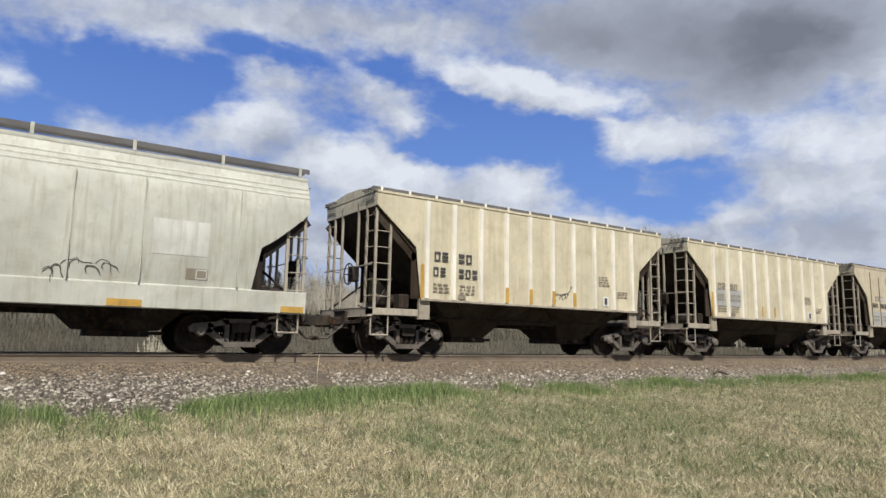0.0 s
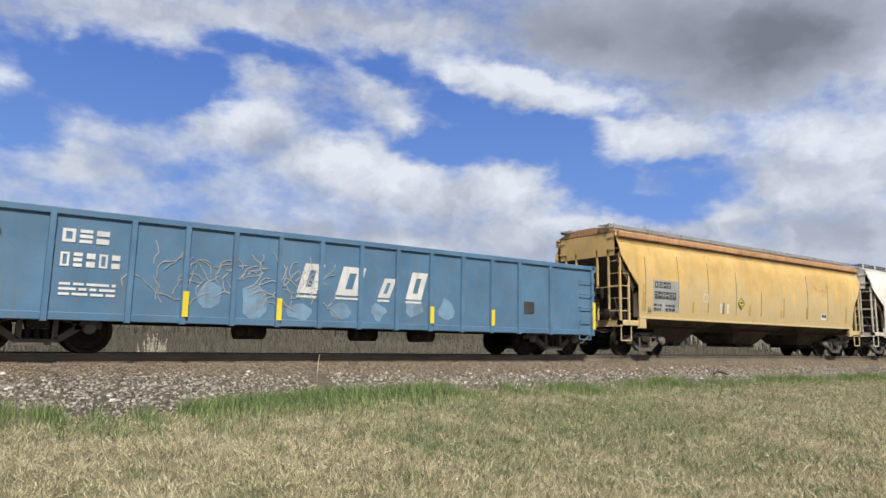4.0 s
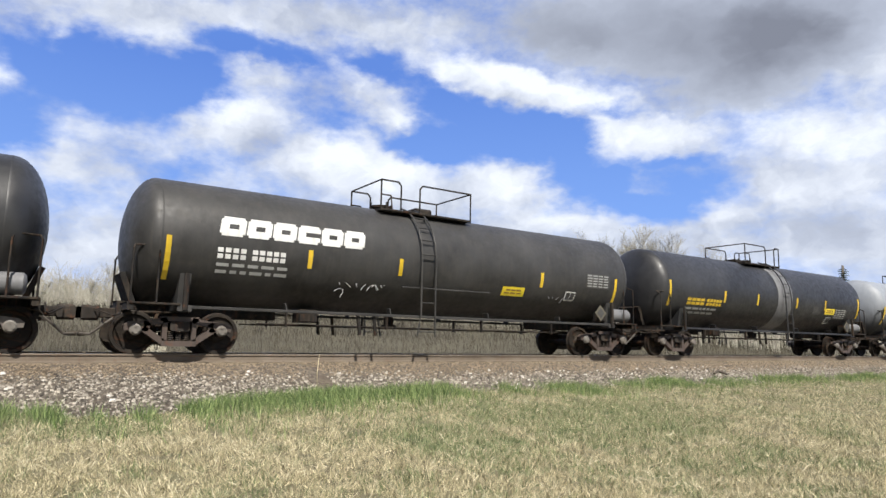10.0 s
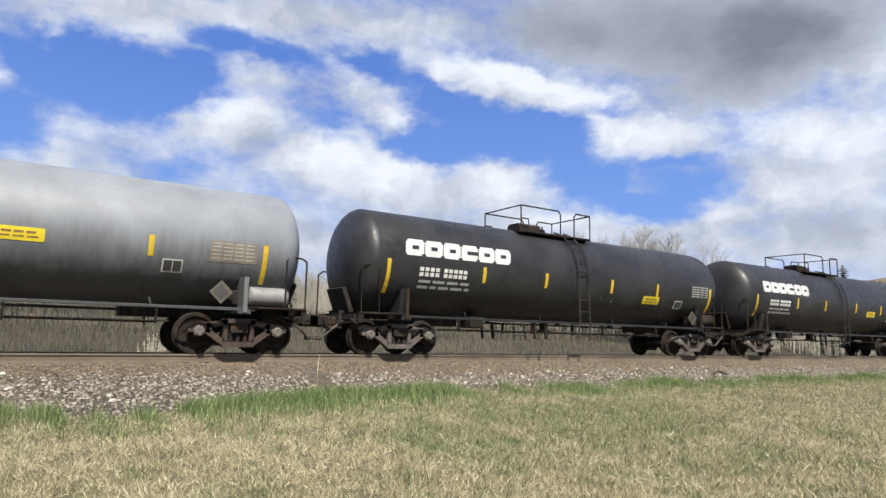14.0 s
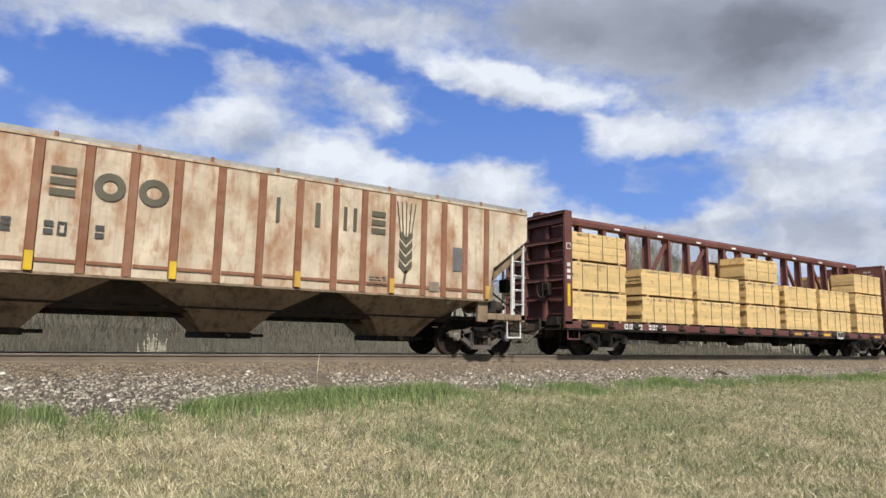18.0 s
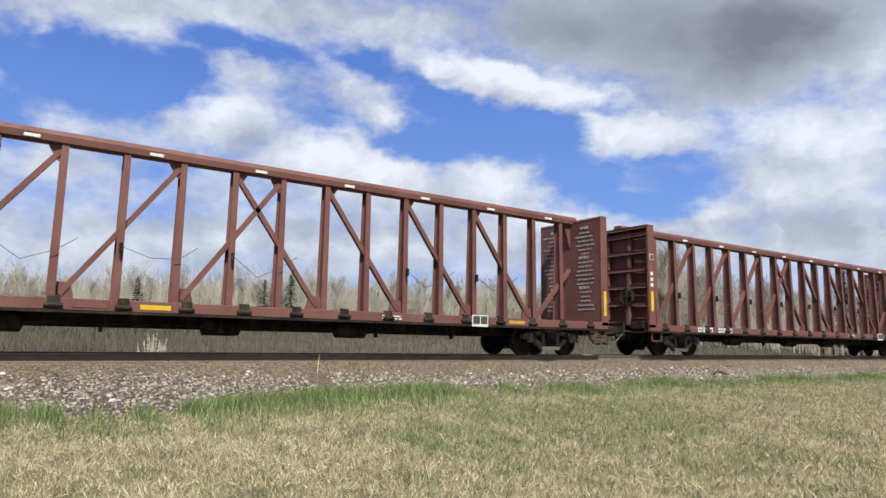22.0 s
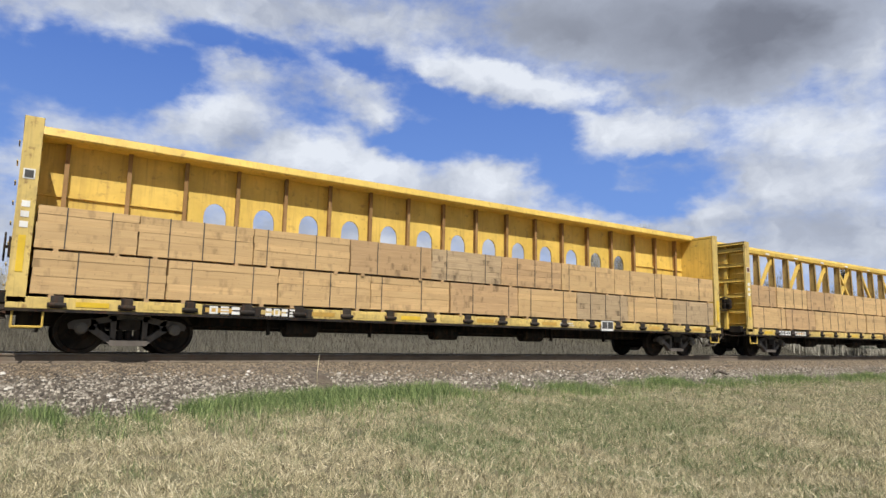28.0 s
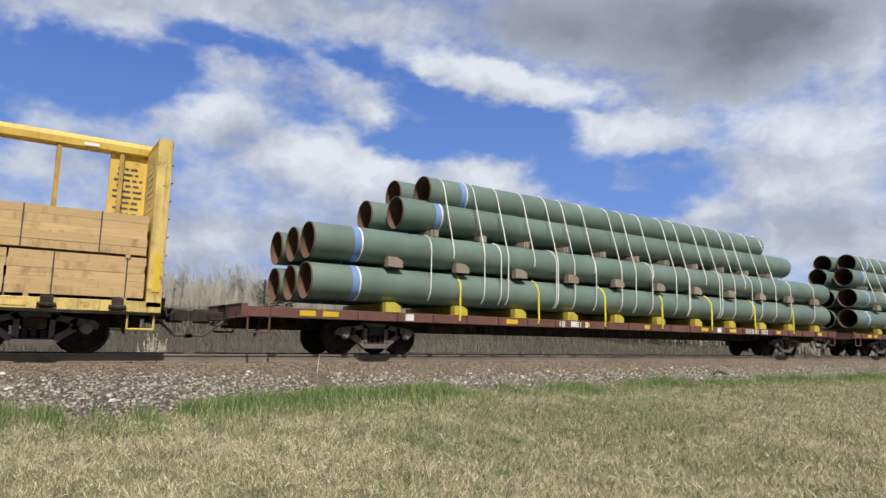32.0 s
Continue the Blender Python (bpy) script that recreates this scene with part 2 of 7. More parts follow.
# belly shade painted in: the shell turns near black low down
GREYTANK = paint("silver-grey tank paint", (0.265, 0.285, 0.315), 0.5, dirt=(0.14, 0.14, 0.14), patch=0.12, streak=0.15, bump=0.04, dust_shade=(0.02, 0.018, 0.017), dust_shade_top=1.75, ragged=0.35)
GREYBAND = paint("grey band", (0.17, 0.17, 0.175), 0.6, dirt=(0.09, 0.085, 0.08), patch=0.4, streak=0.5)
BOXRED = paint("oxide red paint", (0.155, 0.058, 0.047), 0.65, dirt=(0.14, 0.075, 0.055), patch=0.5, streak=0.45, rust=0.35)
DARKRED = paint("dark oxide red paint", (0.13, 0.042, 0.036), 0.65, dirt=(0.11, 0.06, 0.045), patch=0.5, streak=0.45, rust=0.3)
CNRED = paint("brighter oxide red paint", (0.22, 0.076, 0.06), 0.6, dirt=(0.19, 0.075, 0.055), patch=0.35, streak=0.35, rust=0.15)
YELLOW = paint("centre-beam yellow paint", (0.68, 0.475, 0.095), 0.55, dirt=(0.46, 0.29, 0.07), patch=0.4, streak=0.4, rust=0.5, rust_colour=(0.25, 0.12, 0.05))
YELLOW_WORN = paint("chipped yellow paint", (0.66, 0.49, 0.15), 0.6, dirt=(0.24, 0.16, 0.08), patch=0.65, streak=0.6, rust=0.8)
FLATBROWN = paint("flatcar brown paint", (0.15, 0.068, 0.055), 0.7, dirt=(0.10, 0.06, 0.05), patch=0.5, streak=0.4, rust=0.3)
GRATING = paint("galvanised grating", (0.36, 0.36, 0.35), 0.6, patch=0.4, streak=0.2, rust=0.3, metal=0.3)
GREEN = paint("green epoxy pipe coating", (0.13, 0.185, 0.152), 0.42, dirt=(0.17, 0.195, 0.16), patch=0.3, streak=0.1, bump=0.05)
BORE = paint("rusty pipe bore", (0.13, 0.07, 0.044), 0.85, patch=0.5, streak=0.1, rust=0.7)
PIPEBLUE = paint("blue pipe band", (0.16, 0.27, 0.55), 0.6, patch=0.15, streak=0.1)
OFFWHITE = paint("white stencil paint", (0.72, 0.72, 0.70), 0.6, patch=0.2, streak=0.25)
INK = paint("black stencil paint", (0.05, 0.05, 0.05), 0.6, patch=0.2, streak=0.2)
GRAFFITI = paint("pale blue spray paint", (0.19, 0.32, 0.45), 0.5, patch=0.6, streak=0.3)
WORN_POST = paint("worn yellow stanchion paint", (0.42, 0.295, 0.10), 0.7, dirt=(0.13, 0.085, 0.04), patch=0.7, streak=0.6, rust=0.7)
RUST_POST = paint("rust-brown stanchion paint", (0.30, 0.18, 0.075), 0.7, dirt=(0.12, 0.07, 0.035), patch=0.5, streak=0.4, rust=0.6)
FADED_INK = paint("faded stencil paint", (0.27, 0.235, 0.18), 0.6, patch=0.5, streak=0.4)
OLIVE_INK = paint("dark olive stencil paint", (0.10, 0.09, 0.062), 0.65, patch=0.3, streak=0.4, rust=0.2)
END_RIB = paint("dusty end ribs", (0.15, 0.14, 0.125), 0.75, dirt=(0.06, 0.05, 0.04), patch=0.7, streak=0.5, rust=0.3)
SILVER = paint("silver-grey patch paint", (0.385, 0.39, 0.38), 0.5, patch=0.15, streak=0.2)
REFLECT = paint("yellow reflector tape", (0.70, 0.47, 0.025), 0.4, patch=0.2, streak=0.2)
AMBER = paint("faded amber reflector tape", (0.55, 0.33, 0.06), 0.55, patch=0.4, streak=0.3)
SIGNYELLOW = paint("yellow sign plate", (0.85, 0.66, 0.03), 0.45, patch=0.1, streak=0.1)
STRAP = paint("white polyester strap", (0.78, 0.78, 0.74), 0.7, patch=0.1, streak=0.0)
STRAPYELLOW = paint("yellow ratchet strap", (0.75, 0.68, 0.08), 0.7, patch=0.1, streak=0.0)
BANDING = paint("dark strapping band", (0.06, 0.05, 0.04), 0.6, patch=0.2, streak=0.0)
RAIL = paint("rail steel", (0.19, 0.155, 0.12), 0.75, patch=0.4, streak=0.1, rust=0.3, metal=0.0)
SHINE = paint("polished rail head", (0.42, 0.40, 0.38), 0.3, patch=0.2, streak=0.0, metal=0.8)
PINE = grained("fresh pine lumber", (0.84, 0.62, 0.30), (0.70, 0.475, 0.205))
OLDPINE = grained("weathered lumber", (0.60, 0.40, 0.21), (0.44, 0.28, 0.14), wet_=0.9)
WARMPINE = grained("warm brown lumber", (0.69, 0.475, 0.235), (0.52, 0.335, 0.155))
GREYPINE = grained("rain-greyed lumber", (0.56, 0.42, 0.25), (0.36, 0.25, 0.145), wet_=0.9)
TIMBER = grained("creosoted timber", (0.09, 0.07, 0.055), (0.16, 0.13, 0.10))
CHOCK = grained("yellow-painted chock", (0.62, 0.50, 0.06), (0.50, 0.38, 0.06))
BARECHOCK = grained("bare timber chock", (0.36, 0.30, 0.22), (0.26, 0.21, 0.16))

# ---- lettering as plain shapes ----
def block(t=0.24):
    """Strips of a plain block: split across, or hollow."""
    u = 1 - t
    closed = ((0, t, 0, 1), (u, 1, 0, 1), (t, u, 0.66, 1), (t, u, 0, 0.34))
    split = ((0, 1, 0.58, 1), (0, 1, 0, 0.42))
    return split if t < 0.22 else closed


def piece(kind, w, h, y):
    """One plain mark, w wide and h high with its foot at z = 0: a hollow block, a split block or stacked bars."""
    g, t = Geo(), min(w, h) * 0.26
    y0, y1 = y - 0.004, y + 0.004
    if kind == "hollow":
        g.box(0, t, y0, y1, 0, h).box(w - t, w, y0, y1, 0, h).box(t, w - t, y0, y1, h - t, h).box(t, w - t, y0, y1, 0, t)
    elif kind == "split":
        g.box(0, w, y0, y1, 0, h * 0.4).box(0, w, y0, y1, h * 0.6, h)
    elif kind == "stack":
        for k in range(3):
            g.box(0, w, y0, y1, h * 0.38 * k, h * (0.38 * k + 0.24))
    elif kind == "ring":
        n = 20
        out = [(w / 2 + w / 2 * math.cos(2 * math.pi * q / n), h / 2 + h / 2 * math.sin(2 * math.pi * q / n)) for q in range(n)]
        inn = [(w / 2 + (w / 2 - t) * math.cos(2 * math.pi * q / n), h / 2 + (h / 2 - t) * math.sin(2 * math.pi * q / n)) for q in range(n)]
        for q in range(n):
            r = (q + 1) % n
            g.prism("y", [out[q], out[r], inn[r], inn[q]], y0, y1)
    elif kind == "pair":
        g.box(0, t, y0, y1, 0, h).box(w - t, w, y0, y1, 0, h)
    else:
        g.box(0, t, y0, y1, 0, h)
    return g


KINDS = ("hollow", "stack", "split", "hollow", "split", "stack", "hollow")
PIECES = {}


def pieces(car, x, z, h, w, gap, count, y, mt, name="mark", kinds=KINDS, first=0):
    """A row of plain marks, each a part of its own."""
    for i in range(count):
        kind = kinds[(first + i) % len(kinds)]
        key = (kind, round(w, 3), round(h, 3), round(y, 3), mt.name)
        if key not in PIECES:
            PIECES[key] = piece(kind, w, h, y).mesh(name, mt)
        part(name, PIECES[key], None, car, at=(x + i * (w + gap), 0, z))


def bars(geo, x0, x1, z0, z1, y, rows=3, seed=1):
    """Small unreadable print: plain bars."""
    rng = random.Random(seed)
    h = (z1 - z0) / (2 * rows - 1)
    for i in range(rows):
        a = x0
        while a < x1 - 0.05:
            b = min(x1, a + rng.uniform(0.12, 0.4) * (x1 - x0))
            geo.box(a, b, y - 0.004, y + 0.004, z0 + 2 * i * h, z0 + (2 * i + 1) * h)
            a = b + 0.05
    return geo


def plate(parent, name, x0, x1, z0, z1, y, mt, label=""):
    return part(name, Geo().box(x0, x1, y - 0.005, y + 0.005, z0, z1), mt, parent, label)

# ---- running gear ----
def truck_meshes(tag, cast):
    """The meshes of one four-wheel truck, origin on the rail under its centre."""
    side = Geo()
    y0, y1 = -0.08, 0.08
    for s in (-1, 1):
        side.prism("y", [(s * 0.64, 0.48), (s * 1.10, 0.50), (s * 1.13, 0.60), (s * 1.02, 0.68), (s * 0.70, 0.72), (s * 0.58, 0.64)], y0, y1)
        side.bar((s * 0.72, 0.64), (s * 0.26, 0.74), 0.12, y0, y1)
        side.bar((s * 0.74, 0.55), (s * 0.30, 0.24), 0.13, y0, y1)
        side.bar((s * 0.30, 0.22), (s * 0.30, 0.74), 0.10, y0, y1)
    side.bar((-0.36, 0.23), (0.36, 0.23), 0.12, y0 - 0.02, y1 + 0.02)
    side.bar((-0.40, 0.76), (0.40, 0.76), 0.10, y0, y1)
    bol = Geo().cbox(-0.2, 0.2, -1.12, 1.12, 0.5, 0.7, 0.03, "y").box(-0.32, 0.32, -0.3, 0.3, 0.6, 0.82)
    spring = Geo()
    for x in (-0.16, 0.0, 0.16):
        spring.lathe([(0.29 + 0.02 * i, 0.07 if i % 2 else 0.055) for i in range(11)], "z", (x, 0, 0), 10)
    wheel = Geo()
    tyre = [(0.66, 0.12), (0.67, 0.36), (0.655, 0.475), (0.685, 0.482), (0.70, 0.457), (0.80, 0.452), (0.80, 0.39), (0.745, 0.36), (0.73, 0.2), (0.78, 0.15), (0.78, 0.085)]
    wheel.lathe([(-1.05, 0.06), (-0.78, 0.085)], "y", (0, 0, 0), 16)
    for s in (-1, 1):
        wheel.lathe([(s * a, r) for a, r in tyre], "y", (0, 0, 0), 28)
    wheel.lathe([(-0.7, 0.08), (0.7, 0.08)], "y", (0, 0, 0), 12).lathe([(0.78, 0.085), (1.05, 0.06)], "y", (0, 0, 0), 12)
    for k in range(3):
        a = 2.1 * k
        wheel.box(0.24 * math.cos(a) - 0.03, 0.24 * math.cos(a) + 0.03, -0.762, -0.735, 0.24 * math.sin(a) - 0.03, 0.24 * math.sin(a) + 0.03)
    cap = Geo().lathe([(0, 0.12), (0.06, 0.12), (0.07, 0.10), (0.10, 0.09), (0.10, 0.0)], "y", (0, 0, 0), 14)
    for k in range(3):
        a = 2.09 * k + 0.4
        cap.box(0.06 * math.cos(a) - 0.015, 0.06 * math.cos(a) + 0.015, 0.1, 0.12, 0.06 * math.sin(a) - 0.015, 0.06 * math.sin(a) + 0.015)
    beam = Geo().rod((0.42, -0.75, 0.36), (0.42, 0.75, 0.36), 0.04, 8)
    for q in (-1, 1):
        beam.box(0.42, 0.5, q * 0.75 - 0.06, q * 0.75 + 0.06, 0.26, 0.5)
    return dict(side=side.mesh(tag + " side", cast, smooth=35), bol=bol.mesh(tag + " bolster", STEEL), spring=spring.mesh("springs", STEEL, smooth=40),
                wheel=wheel.mesh("wheelset", WHEEL, smooth=35), cap=cap.mesh("cap", CAP, smooth=35), beam=beam.mesh("brake beam", STEEL, smooth=40))


TRUCK = truck_meshes("grey", FRAME_STEEL)
TANKTRUCK = truck_meshes("brown", TANK_FRAME)
WHEEL_R = 0.457


def add_truck(car, x, base=1.778, kit=TRUCK):
    t = part("truck", kit["bol"], None, car, at=(x, 0, 0))
    for s in (-1, 1):
        part("side_frame", kit["side"], None, t, at=(0, s * 0.99, 0))
        part("spring_nest", kit["spring"], None, t, at=(0, s * 0.99, 0))
    for s in (0, math.pi):
        part("brake_beam", kit["beam"], None, t).rotation_euler = (0, 0, s)
    for q in (-1, 1):
        w = part("wheelset", kit["wheel"], None, t, at=(q * base / 2, 0, WHEEL_R))
        WHEELS.append((w, car, q * base / 2))
        near = part("bearing_cap", kit["cap"], None, t, at=(q * base / 2, -1.07, WHEEL_R + 0.06))
        near.rotation_euler = (math.pi, 0, 0)
        part("bearing_cap", kit["cap"], None, t, at=(q * base / 2, 1.07, WHEEL_R + 0.06))
    return t


def end_gear(car, half, mat_, wheel_end=0, step=True):
    """Couplers, air hoses and end steps; half is the distance from the centre to the end beam."""
    for s in (-1, 1):
        g = Geo().cbox(s * (half - 0.5), s * (half + 0.46), -0.11, 0.11, 0.76, 0.98, 0.02)
        g.cbox(s * (half + 0.40), s * (half + 0.72), -0.2, 0.16, 0.70, 1.02, 0.05)
        g.box(s * (half + 0.62), s * (half + 0.84), -0.22, -0.06, 0.74, 0.98)
        part("coupler", g, STEEL, car)
        part("striker", Geo().cbox(s * (half - 0.02), s * (half + 0.08), -0.34, 0.34, 0.68, 1.14, 0.03, "y").box(s * (half + 0.08), s * (half + 0.3), -0.2, 0.2, 0.66, 0.74), STEEL, car)
        part("train_pipe", Geo().path([(s * (half - 1.4), -0.62, 0.92), (s * (half - 0.3), -0.6, 0.9), (s * (half + 0.06), -0.42, 0.86), (s * (half + 0.14), -0.36, 0.78)], 0.028), STEEL, car)
        part("brake_lever", Geo().bar((s * (half - 0.75), 1.0), (s * (half - 0.55), 0.42), 0.06, -0.62, -0.58).rod((s * (half - 1.7), -0.6, 0.7), (s * (half - 0.6), -0.6, 0.6), 0.018), STEEL, car)
        part("glad_hand", Geo().cbox(s * (half + 0.8), s * (half + 0.95), -0.25, -0.12, 0.36, 0.46, 0.03), STEEL, car)
        h = Geo().path([(s * (half + 0.1), -0.35, 0.78), (s * (half + 0.3), -0.34, 0.62), (s * (half + 0.55), -0.28, 0.40), (s * (half + 0.85), -0.2, 0.42)], 0.03)
        part("air_hose", h, BANDING, car)
        lever = Geo().path([(s * (half + 0.12), -1.35, 1.0), (s * (half + 0.14), -1.35, 0.82), (s * (half + 0.22), -0.9, 0.80), (s * (half + 0.5), -0.25, 0.95)], 0.016)
        part("uncoupling_lever", lever, STEEL, car)
        if step:
            for q in (-1, 1):
                a, b = s * (half - 0.12), s * (half - 0.62)
                st = Geo().path([(a, q * 1.42, 1.0), (a, q * 1.42, 0.52), (b, q * 1.42, 0.52), (b, q * 1.42, 1.0)], 0.022)
                part("end_step", st, mat_, car)
    if wheel_end:
        x = wheel_end * (half + 0.12)
        g = Geo().rod((x, -0.55, 2.1), (x - wheel_end * 0.2, -0.55, 2.1), 0.03)
        n = 16
        ring = [(x, -0.55 + 0.28 * math.cos(2 * math.pi * i / n), 2.1 + 0.28 * math.sin(2 * math.pi * i / n)) for i in range(n + 1)]
        g.path(ring, 0.018)
        for i in range(0, n, 4):
            g.rod((x, -0.55, 2.1), ring[i], 0.014)
        part("brake_wheel", g, STEEL, car)
        part("brake_gearbox", Geo().cbox(x - wheel_end * 0.22, x - wheel_end * 0.06, -0.72, -0.38, 1.9, 2.3, 0.03), UNDER, car)


# ---- covered hoppers ----
def hopper(x, label, lt, lb, z1, z2, body, rib_mat, low, ribs=(), rib_w=0.1, curved=False, bays=2, truck_x=4.4, zb=1.48, zt=4.25, sill=None,
           roof_mat=None, board=(0.95, 0.55, 0.16), group="covered hoppers", wheel_end=-1, posts=(0.0, 0.42), end_half=None, band=None, post_mat=None, n_support=8, board_mat=None, slope=None, bracket=None):
    car = rolling(new("hopper_car"), x)
    tagged(car, label, "hopper car", group)
    post_mat, roof_mat, end_half = post_mat or body, roof_mat or body, end_half or lt
    W = 1.58

    def wide(z):
        if not curved:
            return W
        k = (z - zb) / (zt - zb)
        return 1.47 + 0.14 * math.sin(math.pi * min(1, max(0, k * 0.95 + 0.08))) - 0.16 * max(0, k - 0.78) / 0.22

    def foot(a):
        a = abs(a)
        if a <= lb:
            return zb
        k = (a - lb) / (lt - lb)
        if curved:
            return z1 + (z2 - z1) * k ** 1.25
        return z1 + (z2 - z1) * k
    cols = [-lt + (lt - lb) * i / 8 for i in range(9)] + [-lb + 0.001] + [-lb + 2 * lb * i / 12 for i in range(1, 12)] + [lb - 0.001] + [lb + (lt - lb) * i / 8 for i in range(9)]
    rows = 14 if curved else 2
    for s in (-1, 1):
        g = Geo()
        v = []
        for inner in (0, 1):
            for a in cols:
                lo = foot(a) if abs(a) > lb - 0.0005 else zb
                for r in range(rows + 1):
                    z = lo + (zt - lo) * r / rows
                    v.append((a, s * (wide(z) - 0.03 * inner), z))
        n, k = len(cols), rows + 1
        f = []
        for i in range(n - 1):
            for r in range(rows):
                q = (i * k + r, (i + 1) * k + r, (i + 1) * k + r + 1, i * k + r + 1)
                f.append(q)
                f.append(tuple(n * k + j for j in q)[::-1])
            f.append((i * k, n * k + i * k, n * k + (i + 1) * k, (i + 1) * k))
            f.append((i * k + rows, (i + 1) * k + rows, n * k + (i + 1) * k + rows, n * k + i * k + rows))
        for i in (0, n - 1):
            for r in range(rows):
                f.append((i * k + r, i * k + r + 1, n * k + i * k + r + 1, n * k + i * k + r))
        g.add(v, f)
        part("side_wall", g, body, car, smooth=30 if curved else 0)
        for a in ribs:
            lo = foot(a) + 0.03 if abs(a) > lb else zb + 0.02
            y = s * W
            rg = Geo().prism("z", [(a - rib_w / 2, y - s * 0.005), (a - rib_w * 0.36, y + s * 0.05), (a + rib_w * 0.36, y + s * 0.05), (a + rib_w / 2, y - s * 0.005)], lo, zt - 0.06)
            part("rib", rg, rib_mat, car)
        # side sill and its drip rail
        y = s * (wide(zb) + 0.005)
        part("side_sill", Geo().cbox(-lb, lb, min(y - s * 0.08, y + s * 0.03), max(y - s * 0.08, y + s * 0.03), zb - 0.05, zb + 0.015, 0.01), sill or body, car)
        if band:
            for i, zz in enumerate((zt - 0.50, zt - 0.38, zt - 0.26)):
                part("roof_rail", Geo().cbox(-lt, lt, s * (wide(zz) - 0.02) - 0.03, s * (wide(zz) - 0.02) + 0.03, zz - 0.035, zz + 0.035, 0.02), band, car, smooth=40)
    # roof
    e = wide(zt) + 0.02
    prof = [(-e, zt - 0.03), (-e, zt + 0.03), (-0.95, zt + 0.17), (-0.4, zt + 0.24), (0.4, zt + 0.24), (0.95, zt + 0.17), (e, zt + 0.03), (e, zt - 0.03)]
    part("roof", Geo().prism("x", prof, -lt, lt), roof_mat, car)
    for s in (-1, 1):
        # the end sheet, the slope sheet under it and its stiffeners
        part("end_sheet", Geo().box(s * (lt - 0.03), s * lt, -wide(zt) + 0.04, wide(zt) - 0.04, z2 - 0.02, zt), body, car)
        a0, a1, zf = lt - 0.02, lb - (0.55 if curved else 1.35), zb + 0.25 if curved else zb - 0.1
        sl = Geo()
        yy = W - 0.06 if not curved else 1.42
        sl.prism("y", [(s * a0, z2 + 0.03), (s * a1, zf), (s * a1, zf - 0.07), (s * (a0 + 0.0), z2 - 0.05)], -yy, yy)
        # a low tone here puts the sheet's shade into its colour
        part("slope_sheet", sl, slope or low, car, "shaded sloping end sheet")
        for q in (-1, 1):
            fl = Geo()
            fl.bar((s * (lt - 0.02), z2 - 0.13), (s * (lb + 0.1), z1 - 0.13), 0.3, q * (W - 0.12) - 0.02, q * (W - 0.12) + 0.02)
            fl.bar((s * (lb + 0.12), z1 - 0.0), (s * (lb + 0.12), zb), 0.26, q * (W - 0.12) - 0.02, q * (W - 0.12) + 0.02)
            part("end_flange", fl, low, car)
        # end platform
        x_in = lb - 0.2
        for q in (-1, 1):
            part("end_sill", Geo().cbox(s * x_in, s * end_half, q * 1.42 - 0.06, q * 1.42 + 0.06, 1.02, 1.2, 0.012), sill or body, car)
        part("end_beam", Geo().cbox(s * (end_half - 0.14), s * end_half, -1.48, 1.48, 0.98, 1.2, 0.012, "y"), sill or body, car)
        for q in (-1, 1):
            b0, b1 = sorted((q * 1.44, q * 1.53))
            part("jacking_bracket", Geo().cbox(s * (lb - 0.32), s * (lb + 0.02), b0, b1, 0.95, zb + 0.0, 0.02, "y").box(s * (lb - 0.2), s * (lb - 0.1), b0 - 0.004, b1 + 0.004, 1.02, 1.16, 0), sill or body, car)
        # corner posts, end posts and ladders
        for q in (-1, 1):
            for d in posts:
                xx = s * (lt - 0.06 - d)
                top = min(zt - 0.05, foot(xx) + 0.15)
                part("corner_post", Geo().cbox(xx - 0.035, xx + 0.035, q * 1.46 - 0.035, q * 1.46 + 0.035, 1.18, top, 0.008, "z"), post_mat, car)
            for yy in (0.5, 1.0):
                part("end_post", Geo().cbox(s * (lt - 0.03) - 0.03, s * (lt - 0.03) + 0.03, q * yy - 0.035, q * yy + 0.035, 1.18, z2 + 0.2, 0.008, "z"), post_mat, car)
            rungs(car, (s * (lt - 0.06), q * 1.5), (s * (lt - 0.06 - posts[-1]), q * 1.5), [1.5 + 0.42 * i for i in range(5)], 0.014, post_mat)
            rungs(car, (s * (lt + 0.02), q * 1.46), (s * (lt + 0.02), q * 1.0), [1.5 + 0.42 * i for i in range(7)], 0.014, post_mat)
        part("brake_cylinder", Geo().lathe([(-0.32, 0.08), (-0.3, 0.17), (0.12, 0.19), (0.2, 0.12), (0.34, 0.05)], "x", (s * (lb + 0.75), -0.95, 1.4), 12), STEEL, car, smooth=40)
        part("control_valve", Geo().cbox(s * (lb + 0.2), s * (lb + 0.5), -1.3, -1.0, 1.2, 1.6, 0.04), STEEL, car)
        for q in (-1, 1):
            part("end_brace", Geo().rod((s * (lt - 0.1), q * 1.38, 1.22), (s * (lb + 0.35), q * 0.7, 2.1), 0.03), STEEL, car)
        part("air_pipe", Geo().path([(s * (lb + 0.4), -1.15, 1.25), (s * (lb + 0.6), -1.3, 1.12), (s * (end_half - 0.25), -1.3, 1.1), (s * (end_half - 0.1), -1.1, 0.9), (s * (end_half + 0.05), -0.6, 0.85)], 0.02), STEEL, car)
        part("brake_chain", Geo().path([(s * (lt + 0.02), -0.55, 1.95), (s * (lt - 0.05), -0.5, 1.3), (s * (lb + 0.9), -0.55, 1.15)], 0.016), STEEL, car)
        part("end_handrail", Geo().rod((s * (lt + 0.05), -1.45, 2.3), (s * (lt + 0.05), 1.45, 2.3), 0.016), post_mat, car)
